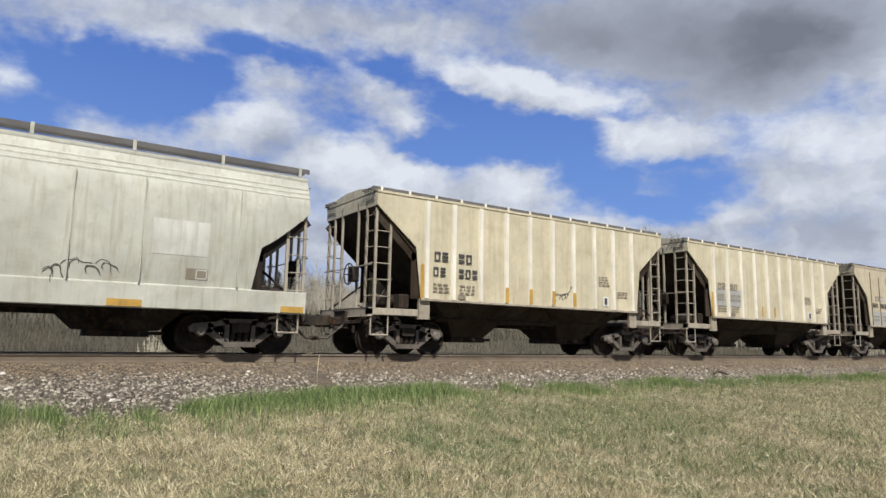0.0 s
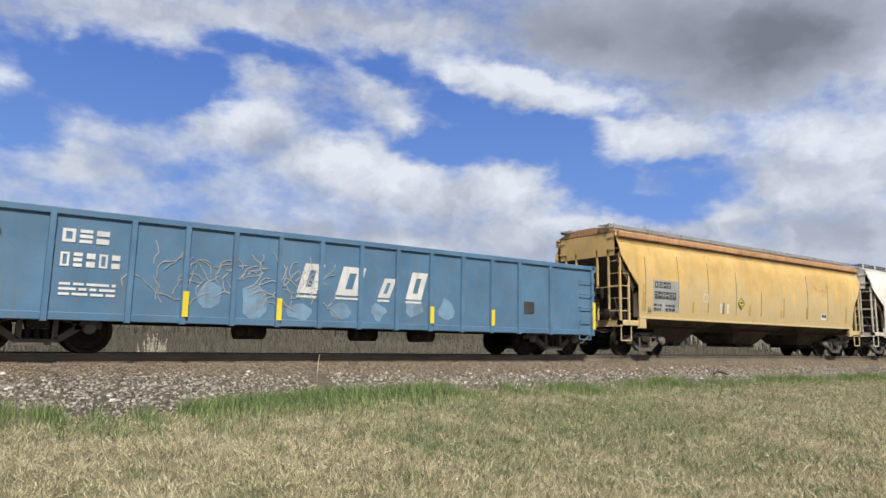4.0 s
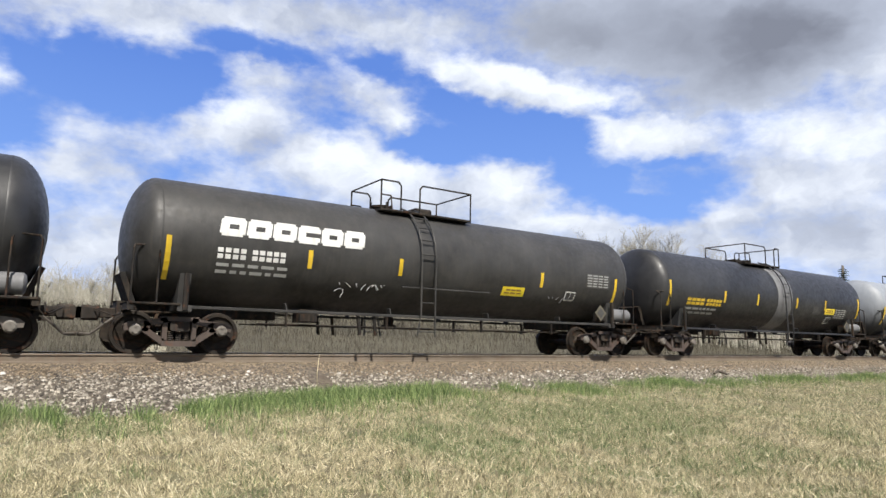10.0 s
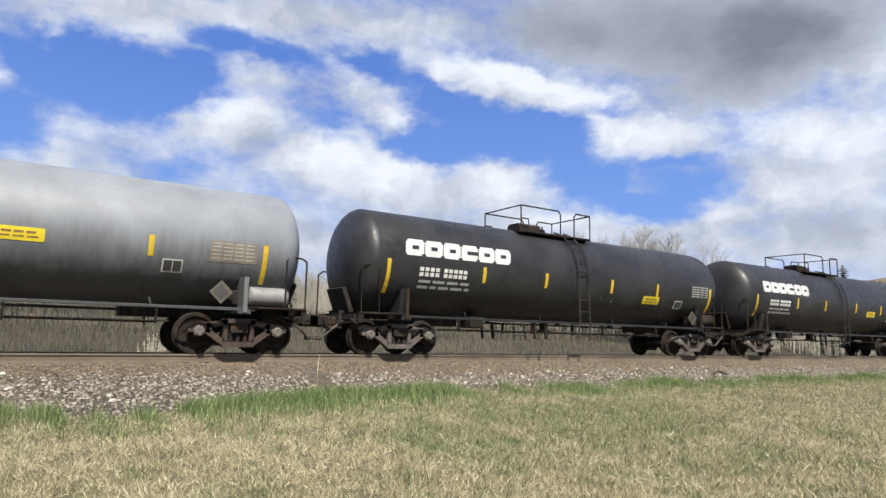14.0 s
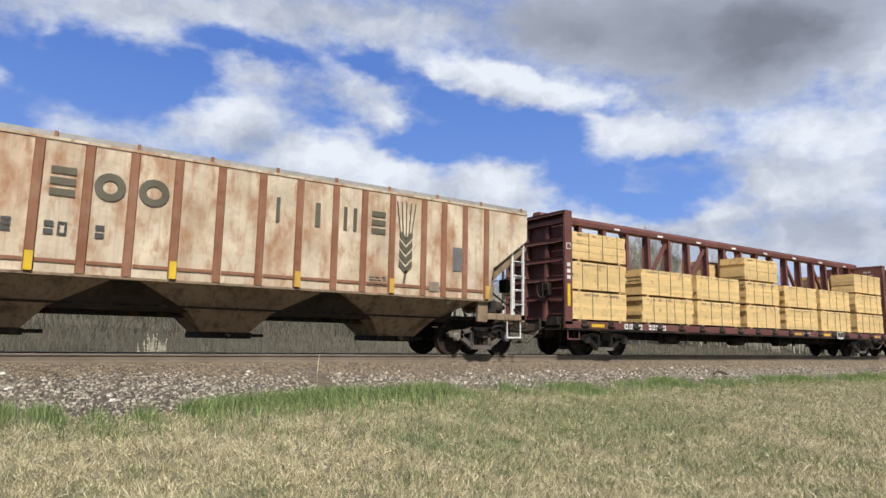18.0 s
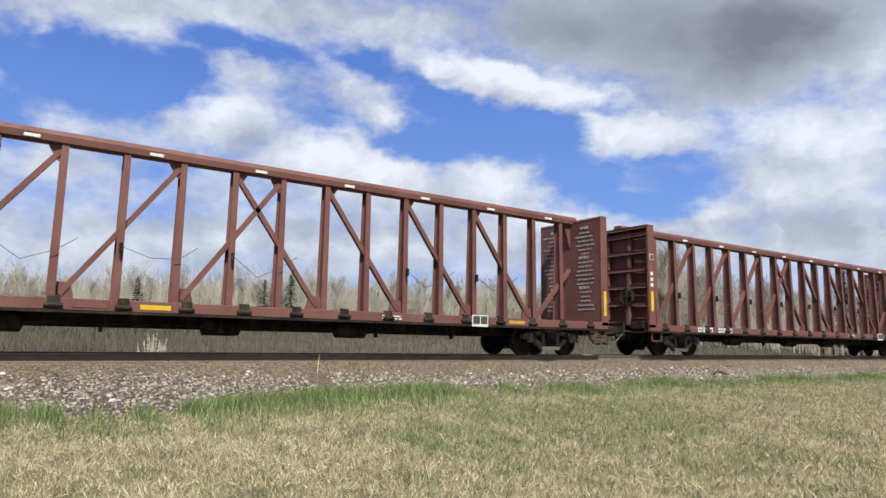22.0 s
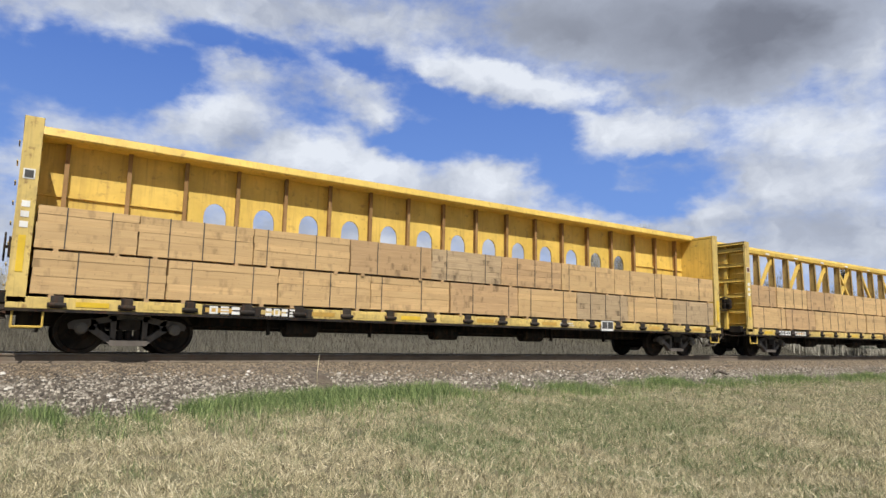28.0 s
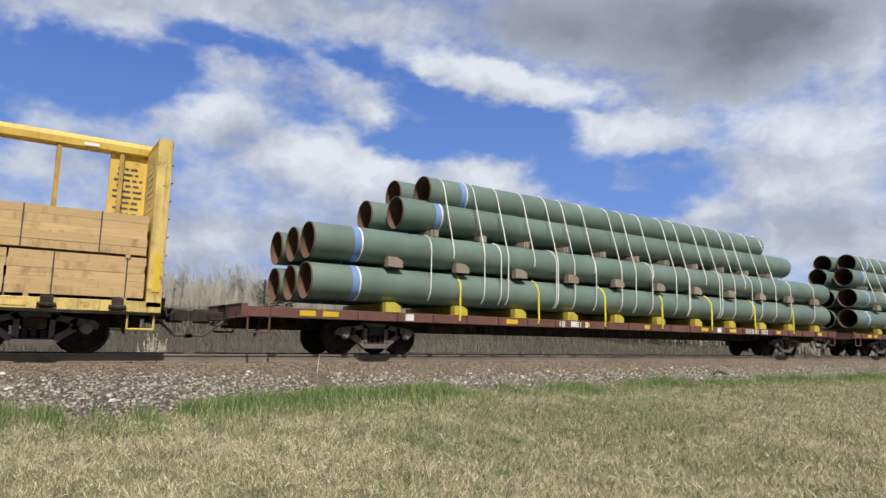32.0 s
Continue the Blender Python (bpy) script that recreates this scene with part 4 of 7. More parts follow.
for a, lo, hi in ((-4.69, 1.6, 3.1), (-2.93, 1.6, 3.2), (-1.1, 1.6, 3.1), (3.35, 1.6, 2.8)):
    side_plate(c, "panel_seam", a - 0.008, a + 0.008, lo, hi, FAINT, WB, WT)
y = -skin(3.05, WB, WT) - 0.006
for k, a in enumerate((5.98, 6.36)):
    pieces(c, a, 3.05, 0.42, 0.37, 0, 1, y, INK, "emblem", ("hollow",))
part("emblem", Geo().box(6.74, 7.12, y - 0.004, y + 0.004, 3.36, 3.47).box(6.88, 6.99, y - 0.004, y + 0.004, 3.05, 3.36), INK, c)
part("emblem", Geo().bar((7.14, 3.06), (7.5, 3.46), 0.13, y - 0.004, y + 0.004).bar((7.5, 3.06), (7.14, 3.46), 0.13, y - 0.005, y + 0.005), INK, c)
side_print(c, 5.15, 6.35, 2.24, 2.66, SILVER, WB, WT, 6, 6)
side_print(c, -1.88, 0.43, 2.52, 2.62, FAINT, WB, WT, 1, 7)
g = Geo().prism("y", [(5.08, 1.86), (5.26, 1.68), (5.44, 1.86), (5.26, 2.04)], -skin(2.04, WB, WT) - 0.004, -skin(2.04, WB, WT) + 0.01)
part("hazard_placard", g, INK, c)
side_plate(c, "placard", 5.85, 6.28, 1.8, 2.02, FADED_INK, WB, WT)
for k in (0, 1):
    side_plate(c, "placard_print", 5.9 + 0.19 * k, 6.05 + 0.19 * k, 1.88, 1.99, INK, WB, WT, lift=0.009)
for a in (-6.0, -2.9, 0.0, 2.95):
    plate(c, "reflector", a, a + 0.6, 1.3, 1.38, -1.532, AMBER, "faded amber reflector")

# tan hopper with red-brown ribs
TAN_RIBS = [-7.0, -5.85, -4.9, -4.02, -3.15, -2.32, -1.45, -0.54, 0.39, 1.3, 2.23, 3.02, 3.83, 4.8, 5.45, 6.16, 6.91]
c = hopper(212.95, "rust-streaked tan covered hopper with red-brown ribs", 8.45, 7.0, 2.35, 3.4, TAN, TAN_RIB, TAN_LOW, ribs=TAN_RIBS, rib_w=0.19, bays=3, truck_x=7.15, zt=4.2, zb=1.55,
           board=(1.45, 0.8, 0.08), group="ribbed hoppers", n_support=12, post_mat=OFFWHITE, sill=TAN_LOW, wheel_end=1, slope=TAN)
for a, w, kind in ((-3.8, 0.44, "stack"), (-3.04, 0.58, "ring"), (-2.22, 0.6, "ring"), (0.72, 0.34, "bar"), (1.69, 0.5, "bar"), (2.44, 0.36, "pair"), (3.22, 0.4, "stack")):
    pieces(c, a, 3.07, 0.58, w, 0, 1, NEAR, OLIVE_INK, "lettering", (kind,))
marks(c, -6.75, 2.35, 0.3, ((0, 2), (1.02, 2)), NEAR, OLIVE_INK, 0.5)
marks(c, -4.75, 2.3, 0.26, ((0, 2), (0.92, 2), (1.8, 1)), NEAR, INK)
part("stencil_print", bars(bars(Geo(), -6.6, -6.1, 1.75, 2.15, NEAR, 4, 3), -5.6, -5.0, 1.85, 2.15, NEAR, 3, 4), OFFWHITE, c)
for a in (-7.0, -4.02, -1.45, 1.3, 3.83, 6.91):
    plate(c, "stripe", a - 0.07, a + 0.07, 1.58, 2.4 if a == -7.0 else 1.95, NEAR - 0.055, REFLECT if a < 0 else AMBER)
g = Geo()
for k in range(4):
    for s in (-1, 1):
        g.prism("y", [(4.24, 2.1 + 0.26 * k), (4.24 + s * 0.2, 2.3 + 0.26 * k), (4.24 + s * 0.19, 2.47 + 0.26 * k), (4.24, 2.27 + 0.26 * k)], NEAR - 0.006, NEAR + 0.004)
g.bar((4.2, 1.85), (4.26, 2.2), 0.06, NEAR - 0.006, NEAR + 0.004)
for a in (-0.22, -0.11, 0.0, 0.11, 0.22):
    g.bar((4.24 + a * 0.8, 3.0 + abs(a)), (4.24 + a * 1.3, 4.0), 0.03, NEAR - 0.006, NEAR + 0.004)
part("emblem", g, OLIVE_INK, c, "faded wheat-ear emblem shape")
plate(c, "stencil_box", 5.0, 5.3, 1.7, 1.95, NEAR, FADED_INK)
plate(c, "paint_patch", 5.75, 6.05, 2.3, 2.95, NEAR + 0.004, GREYBAND, "dark square patch")
part("stencil_print", bars(Geo(), 3.2, 3.7, 1.75, 2.0, NEAR, 4, 8), FADED_INK, c)
for i, a in enumerate(TAN_RIBS[:-1]):
    b = TAN_RIBS[i + 1]
    part("drip_strip", Geo().box(a + 0.1, b - 0.1, NEAR - 0.004, NEAR + 0.03, 1.76, 1.83), TAN_RIB, c, "thin rusty strip across the panel")

# ---- tank cars ----
TANK_R, TANK_Z = 1.5, 2.56


def curved_patch(geo, x0, x1, z0, z1, n=5, lift=0.006):
    """A thin plate that follows the tank's near side."""
    r = TANK_R + lift
    v = []
    for i in range(n + 1):
        z = z0 + (z1 - z0) * i / n
        y = -math.sqrt(max(0.01, r * r - (z - TANK_Z) ** 2))
        v += [(x0, y, z), (x1, y, z)]
    for i in range(n + 1):
        z = z0 + (z1 - z0) * i / n
        y = -math.sqrt(max(0.01, (r - 0.01) ** 2 - (z - TANK_Z) ** 2))
        v += [(x0, y, z), (x1, y, z)]
    k = 2 * (n + 1)
    f = [(2 * i, 2 * i + 1, 2 * i + 3, 2 * i + 2) for i in range(n)]
    f += [(k + 2 * i, k + 2 * i + 2, k + 2 * i + 3, k + 2 * i + 1) for i in range(n)]
    f += [(0, k, k + 1, 1), (k - 2, k - 1, 2 * k - 1, 2 * k - 2)]
    f += [(2 * i, 2 * i + 2, k + 2 * i + 2, k + 2 * i) for i in range(n)] + [(2 * i + 1, k + 2 * i + 1, k + 2 * i + 3, 2 * i + 3) for i in range(n)]
    return geo.add(v, f)


def tank_frames(geo, x, z, h, w, gap, count):
    for i in range(count):
        a = x + i * (w + gap)
        for u0, u1, v0, v1 in block(0.27 if h > 0.3 else 0.2):
            curved_patch(geo, a + w * u0, a + w * u1, z + h * v0, z + h * v1, 3)
    return geo


def slanted(x, z, h, w, k):
    """One wide plain block with a thin slot, leaning a little, that follows the tank's near side."""
    g = Geo()
    rows = 8
    for r in range(rows):
        a, b = z + h * r / rows, z + h * (r + 1) / rows
        o = 0.16 * h * r / rows
        c = 0.05 if r in (0, rows - 1) else 0.0
        if 3 <= r <= 4:
            curved_patch(g, x + o, x + o + w * 0.34, a, b, 1)
            if k != 3:
                curved_patch(g, x + o + w * 0.72, x + o + w, a, b, 1)
        else:
            curved_patch(g, x + o + c, x + o + w - c, a, b, 1)
    return g


def tank(x, label, body, half=7.8, axle=6.35, ladder=0.0, brand=OFFWHITE, mark=OFFWHITE, mark_x=-6.0, dome=(0.5, 0.5, 0.6, 1), sign=(3.4, 2.15), band=None, brand_x=-6.5, kit=TANKTRUCK,
         walk_x=(-1.55, 1.54), gap=(-0.72, -0.06), size=(1.45, 2.53), head=0.62, grab=None, print_z=2.1, ends=(-7.1, 7.1, 1.75, 2.6), tapes=(-4.0, -1.55, 1.5, 3.9), panel=(5.8, 2.12), label_at=(4.95, 1.7), mark_w=(0.12, 0.12), tank_grey=None):
    car = rolling(new("tank_car"), x)
    tagged(car, label, "tank car", "tank cars")
    global TANK_R, TANK_Z
    TANK_R, TANK_Z = size
    R, Z, L = TANK_R, TANK_Z, half
    prof = [(-L, 0.0)] + [(-L + head * (1 - math.cos(a)), R * math.sin(a)) for a in [math.pi / 2 * i / 10 for i in range(1, 11)]]
    prof += [(-L + head + 2 * (L - head) * i / 8, R) for i in range(1, 8)]
    prof += [(L - head * (1 - math.cos(a)), R * math.sin(a)) for a in [math.pi / 2 * i / 10 for i in range(10, 0, -1)]] + [(L, 0.0)]
    part("tank_shell", Geo().lathe(prof, "x", (0, 0, Z), 64), body, car, smooth=50)
    for a in (-L + head + 0.01, L - head - 0.01):
        part("weld_seam", Geo().lathe([(a - 0.02, R), (a - 0.01, R + 0.0015), (a + 0.01, R + 0.0015), (a + 0.02, R)], "x", (0, 0, Z), 64), body, car, smooth=50)
    if band:
        part("shell_band", Geo().lathe([(ladder - 0.55, R), (ladder - 0.55, R + 0.007), (ladder + 0.55, R + 0.007), (ladder + 0.55, R)], "x", (0, 0, Z), 64), band, car, "grey overflow band", smooth=50)
    for s in (-1, 1):
        # saddle, stub sill and end platform
        sad = Geo().prism("x", [(-1.15, 1.0), (1.15, 1.0), (1.3, 1.75), (0.9, 1.3), (0.0, 1.1), (-0.9, 1.3), (-1.3, 1.75)], s * axle - 0.12, s * axle + 0.12)
        part("saddle", sad, body, car)
        part("stub_sill", Geo().cbox(s * (axle - 2.4), s * (L - 0.1), -0.26, 0.26, 0.82, 1.14, 0.02), UNDER, car)
        part("end_beam", Geo().cbox(s * (L - 0.2), s * (L - 0.08), -1.4, 1.4, 0.92, 1.08, 0.012, "y"), UNDER, car)
        part("bolster_arm", Geo().cbox(s * axle - 0.15, s * axle + 0.15, -1.4, 1.4, 0.92, 1.06, 0.02, "y"), body, car)
        for q in (-1, 1):
            part("end_walk", Geo().cbox(s * (axle + 0.1), s * (L - 0.1), q * 1.25 - 0.18, q * 1.25 + 0.18, 1.04, 1.09, 0.01), UNDER, car)
            part("jacking_post", Geo().cbox(s * axle - 0.05, s * axle + 0.05, q * 1.42 - 0.04, q * 1.42 + 0.04, 0.95, 1.75, 0.01, "z"), GREYBAND if body is GREYTANK else UNDER, car)
            g = Geo().path([(s * (L - 0.12), q * 1.4, 1.05), (s * (L - 0.12), q * 1.4, 2.2), (s * (L - 0.16), q * 1.2, 2.3), (s * (L - 0.55), q * 1.38, 2.3), (s * (L - 0.62), q * 1.42, 2.2), (s * (L - 0.62), q * 1.42, 1.05)], 0.022)
            part("end_handrail", g, UNDER, car)
        part("head_brace", Geo().bar((s * (L - 0.3), 1.1), (s * (L - 0.05), 1.75), 0.12, -0.5, 0.5), UNDER, car)
    g = Geo().lathe([(-0.5, 0.0), (-0.48, 0.16), (-0.42, 0.22), (0.42, 0.22), (0.48, 0.16), (0.5, 0.0)], "x", (axle + 0.6, -1.1, 1.34), 16)
    part("air_reservoir", g, tank_grey or STEEL, car, "grey air reservoir on the end platform" if tank_grey else "", smooth=40)
    part("control_valve", Geo().cbox(axle - 0.4, axle - 0.12, -1.25, -0.95, 1.1, 1.45, 0.04), UNDER, car)
    # side rail, lower rod and their brackets
    for q in (-1, 1):
        part("side_rail", Geo().cbox(-L + 1.3, L - 1.3, q * 1.36 - 0.03, q * 1.36 + 0.03, 0.98, 1.05, 0.01), body, car)
        part("brake_rod", Geo().rod((-4.9, q * 0.7, 0.72), (4.9, q * 0.7, 0.72), 0.018), UNDER, car)
        for a in (-4.4, -1.6, 1.6, 4.4):
            part("rail_bracket", Geo().bar((a, 1.0), (a - 0.05, 1.2), 0.03, q * 1.25 - 0.12, q * 1.25 + 0.1), body, car)
            part("rod_hanger", Geo().box(a + 0.2, a + 0.24, q * 0.72 - 0.04, q * 0.72 + 0.04, 0.66, 1.0), UNDER, car)
        for a in (ladder - 1.9, ladder - 1.45):
            part("rod_hanger", Geo().bar((a, 0.98), (a + 0.06, 0.5), 0.07, q * 1.3 - 0.03, q * 1.3 + 0.03), UNDER, car)
    part("bottom_outlet", Geo().lathe([(0.72, 0.16), (0.72, 0.22), (0.8, 0.22), (0.82, 0.14), (1.15, 0.14)], "z", (ladder - 0.3, 0, 0), 14), UNDER, car)
    part("heater_box", Geo().cbox(-3.9, -3.45, -0.9, -0.4, 0.78, 1.1, 0.03), UNDER, car)
    # ladders over the shell
    for q in (-1, 1):
        g = Geo()
        for dx in (-0.22, 0.22):
            pts = [(ladder + dx * 1.25, q * 1.52, 0.5), (ladder + dx, q * 1.6, 1.05)]
            pts += [(ladder + dx, q * (R + 0.12) * math.cos(a), Z + (R + 0.12) * math.sin(a)) for a in [radians(d) for d in (0, 15, 30, 42, 54, 66, 74)]]
            g.path(pts, 0.026)
        steps = []
        for i in range(9):
            if i < 4:
                p = (q * (1.55 + 0.012 * i), 0.62 + 0.38 * i)
            else:
                a = radians(-10 + (i - 3) * 14.5)
                p = (q * (R + 0.12) * math.cos(a), Z + (R + 0.12) * math.sin(a))
            steps.append(p)
        frame_ = part("ladder", g, body, car)
        for p in steps:
            part("rung", Geo().rod((ladder - 0.24, p[0], p[1]), (ladder + 0.24, p[0], p[1]), 0.018), body, frame_)
    # top platform, hand rails, manway
    zt = Z + R
    px0, px1 = walk_x
    edge = Z + math.sqrt(R * R - 0.7 ** 2)
    for q in (-1, 1):
        part("top_walk", Geo().cbox(px0, px1, q * 0.74 - 0.2, q * 0.74 + 0.2, edge + 0.02, edge + 0.08, 0.01), UNDER, car)
        y = q * 0.92
        top = edge + 0.86
        for a, b in ((px0, gap[0]), (px1, gap[1])):
            k = 0.09 if b > a else -0.09
            part("handrail", Geo().path([(a, y, edge), (a, y, top), (b - k, y, top), (b, y, top - 0.1), (b, y, edge)], 0.024), UNDER, car)
        part("handrail", Geo().path([(px0, y, edge + 0.45), (px0 + 0.3, y, edge + 0.45), (px0 + 0.36, y, edge)], 0.02), UNDER, car)
    for a in (px0, px1):
        part("handrail", Geo().rod((a, -0.92, edge + 0.86), (a, 0.92, edge + 0.86), 0.022), UNDER, car)
    dx, dw, dh, kind = dome
    if kind == 1:
        g = Geo().lathe([(0.0, dw * 0.8), (0.08, dw * 0.96), (0.14, dw), (dh - 0.08, dw), (dh - 0.06, dw * 1.04), (dh, dw * 1.02), (dh + 0.01, 0.0)], "z", (dx, 0, zt - 0.08), 24)
        part("valve_housing", g, UNDER, car, "dark round valve housing", smooth=40)
    else:
        part("valve_housing", Geo().cbox(dx - dw, dx + dw, -0.3, 0.3, zt - 0.08, zt + dh, 0.07), UNDER, car, "dark valve cover")
    if grab:
        part("shell_grab_rail", Geo().path([(grab[0], -R * 0.86 - 0.08, 1.78), (grab[1], -R * 0.86 - 0.08, 1.78)], 0.022), body, car)
    g = Geo().lathe([(0.0, 0.3), (0.1, 0.3), (0.12, 0.33), (0.18, 0.33), (0.2, 0.0)], "z", (ladder - 0.65, 0, zt - 0.05), 18)
    part("manway", g, UNDER, car, smooth=40)
    for k in range(4):
        part("manway_bolt", Geo().rod((ladder - 0.65 + 0.33 * math.cos(1.57 * k), 0.33 * math.sin(1.57 * k), zt + 0.02), (ladder - 0.65 + 0.33 * math.cos(1.57 * k), 0.33 * math.sin(1.57 * k), zt + 0.22), 0.03), UNDER, car)
    # lettering and tapes
    if brand:
        for k in range(6):
            part("lettering", slanted(brand_x + 0.605 * k, 2.64, 0.45, 0.57, k), brand, car)
    for k in range(9):
        p0, p1 = mark_w
        a = mark_x + ((p0 + 0.05) * k if k < 4 else (p0 + 0.05) * 4 + 0.1 + (p1 + 0.045) * (k - 4))
        part("reporting_mark", tank_frames(Geo(), a, print_z, 0.24, p0 if k < 4 else p1, 0, 1), mark, car)
    g = Geo()
    rng = random.Random(int(x))
    for r in range(2):
        a = mark_x
        while a < mark_x + 1.6:
            b = a + rng.uniform(0.1, 0.4)
            curved_patch(g, a, b, print_z - 0.17 - 0.15 * r, print_z - 0.10 - 0.15 * r, 1)
            a = b + 0.08
    part("stencil_print", g, SILVER, car)
    for a in (ends[0], ends[1]) + tuple(tapes):
        big = a in ends[:2]
        part("reflector", curved_patch(Geo(), a - 0.055, a + 0.055, ends[2] if big else 2.06, ends[3] if big else 2.5), REFLECT, car, "yellow reflector tape")
    part("hazard_sign", curved_patch(Geo(), sign[0], sign[0] + 0.85, sign[1], sign[1] + 0.26), SIGNYELLOW, car, "yellow warning panel")
    g = Geo()
    for k in range(3):
        curved_patch(g, sign[0] + 0.1 + 0.23 * k, sign[0] + 0.28 + 0.23 * k, sign[1] + 0.07, sign[1] + 0.1, 1, 0.012)
        curved_patch(g, sign[0] + 0.14 + 0.2 * k, sign[0] + 0.3 + 0.2 * k, sign[1] + 0.15, sign[1] + 0.19, 1, 0.012)
    part("sign_print", g, RUST_POST, car)
    px, pz = panel
    part("data_panel", curved_patch(Geo(), px, px + 1.06, pz, pz + 0.46), FADED_INK if body is GREYTANK else INK, car, "dark test data panel with pale print")
    g = Geo()
    for i in range(5):
        for k in range(4):
            curved_patch(g, px + 0.05 + 0.25 * k, px + 0.24 + 0.25 * k, pz + 0.05 + 0.085 * i, pz + 0.085 + 0.085 * i, 1, 0.012)
    part("data_print", g, SILVER, car)
    lx, lz = label_at
    part("placard", curved_patch(Geo(), lx, lx + 0.42, lz, lz + 0.28), OFFWHITE, car)
    for k in (0, 1):
        part("placard_print", curved_patch(Geo(), lx + 0.03 + 0.19 * k, lx + 0.2 + 0.19 * k, lz + 0.03, lz + 0.25, 2, 0.012), INK, car)
    px = axle - 0.55
    part("placard_holder", Geo().prism("y", [(px - 0.26, 1.38), (px, 1.12), (px + 0.26, 1.38), (px, 1.64)], -1.435, -1.42), OLIVE_INK, car, "empty diamond placard holder")
    part("placard_plate", Geo().prism("y", [(px - 0.17, 1.38), (px, 1.21), (px + 0.17, 1.38), (px, 1.55)], -1.443, -1.436), INK, car)
    add_truck(car, -axle, kit=kit)
    add_truck(car, axle, kit=kit)
    end_gear(car, L - 0.1, UNDER, 0, step=False)
    return car


c = tank(109.05, "black tank car with white lettering and tall valve housing", BLACK, half=8.42, axle=7.03, ladder=-0.38, dome=(0.45, 0.48, 0.62, 1), sign=(3.1, 2.28), kit=TRUCK, mark_x=-6.7, brand_x=-6.67,
         size=(1.5, 2.56), head=0.75, print_z=2.07, ends=(-7.17, 7.11, 2.14, 3.02), tapes=(-4.09, -1.62, 1.39, 4.42), panel=(5.91, 2.1), label_at=(5.15, 1.65), tank_grey=GREYBAND)
for x0, x1, z0, z1 in ((-3.93, -3.9, 2.08, 2.34), (-3.74, -3.71, 2.08, 2.34), (-3.9, -3.74, 2.08, 2.11), (-3.9, -3.74, 2.31, 2.34), (-3.85, -3.79, 2.15, 2.27)):
    part("stencil_box", curved_patch(Geo(), x0, x1, z0, z1, 2), OFFWHITE, c)
c = tank(126.75, "dirty black tank car with faded marks and a grab rail", DIRTYBLACK, half=7.9, axle=6.7, ladder=-0.62, dome=(0.0, 0.25, 0.2, 2), sign=(2.1, 1.75), walk_x=(-1.77, 1.22), gap=(-1.15, -0.54),
         size=(1.48, 2.54), grab=(-1.3, 1.6), brand_x=-6.1, mark_x=-6.1, print_z=2.13, ends=(-7.13, 6.85, 1.6, 2.53), tapes=(-3.92, -1.4, 3.57), panel=(5.48, 2.16), label_at=(4.65, 1.72), tank_grey=GREYBAND)
part("graffiti", scrawl(-3.2, 1.6, 10, 31, -1.27), SILVER, c, "thin pale scrawled graffiti")
part("graffiti", scrawl(4.0, 1.65, 4, 33, -1.28), GREYBAND, c, "faint scrawled graffiti")
c = tank(143.68, "black tank car with yellow marks and a grey band", BLACK, ladder=0.53, brand=None, mark=REFLECT, mark_x=-6.09, dome=(-0.9, 0.22, 0.12, 2), sign=(4.0, 1.9), band=GREYBAND, walk_x=(-1.47, 1.12),
         gap=(0.07, 0.75), print_z=1.9, ends=(-7.15, 7.05, 1.8, 2.72), tapes=(-3.8, -1.51, 1.5, 3.93), panel=(4.87, 1.72), label_at=(4.3, 1.5), mark_w=(0.22, 0.15), tank_grey=GREYBAND)
part("repaint_patch", curved_patch(Geo(), 2.9, 3.52, 1.85, 2.2), INK, c, "black repainted patch")
c = tank(161.08, "silver-grey tank car with white lettering, underside shade painted black", GREYTANK, half=7.9, ladder=-0.53, dome=(0.42, 0.26, 0.24, 2), sign=(1.53, 2.15), brand_x=-6.5, mark_x=-6.53, walk_x=(-1.56, 1.1),
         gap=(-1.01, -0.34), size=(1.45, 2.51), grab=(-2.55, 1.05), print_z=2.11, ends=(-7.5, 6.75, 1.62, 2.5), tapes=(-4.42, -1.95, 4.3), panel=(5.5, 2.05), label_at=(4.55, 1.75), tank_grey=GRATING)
c = tank(178.03, "black tank car with long top hand rails", BLACK, ladder=0.07, dome=(-1.08, 0.46, 0.26, 2), sign=(3.2, 1.8), walk_x=(-2.0, 1.05), gap=(-0.31, 0.31), kit=TRUCK,
         brand_x=-6.46, mark_x=-5.98, print_z=2.11, ends=(-6.93, 6.95, 1.62, 2.5), tapes=(-3.8, -1.4, 1.54, 3.88))
part("graffiti", scrawl(1.15, 1.75, 3, 35, -1.3), GREYBAND, c, "faint scrawled graffiti")
tank(195.15, "black tank car with bright yellow warning panel", BLACK, ladder=0.07, dome=(-1.1, 0.46, 0.26, 2), sign=(2.65, 1.92), walk_x=(-2.05, 1.0), gap=(-0.39, 0.28), kit=TRUCK,
     brand_x=-6.46, mark_x=-5.98, print_z=2.11, ends=(-6.93, 7.0, 1.65, 2.5), tapes=(-3.8, -1.4, 1.5, 4.1), panel=(5.75, 2.1), label_at=(4.95, 1.75))

# ---- centre-beam cars ----
BAY = 1.232
POSTS = [BAY * (i - 8.5) for i in range(18)]


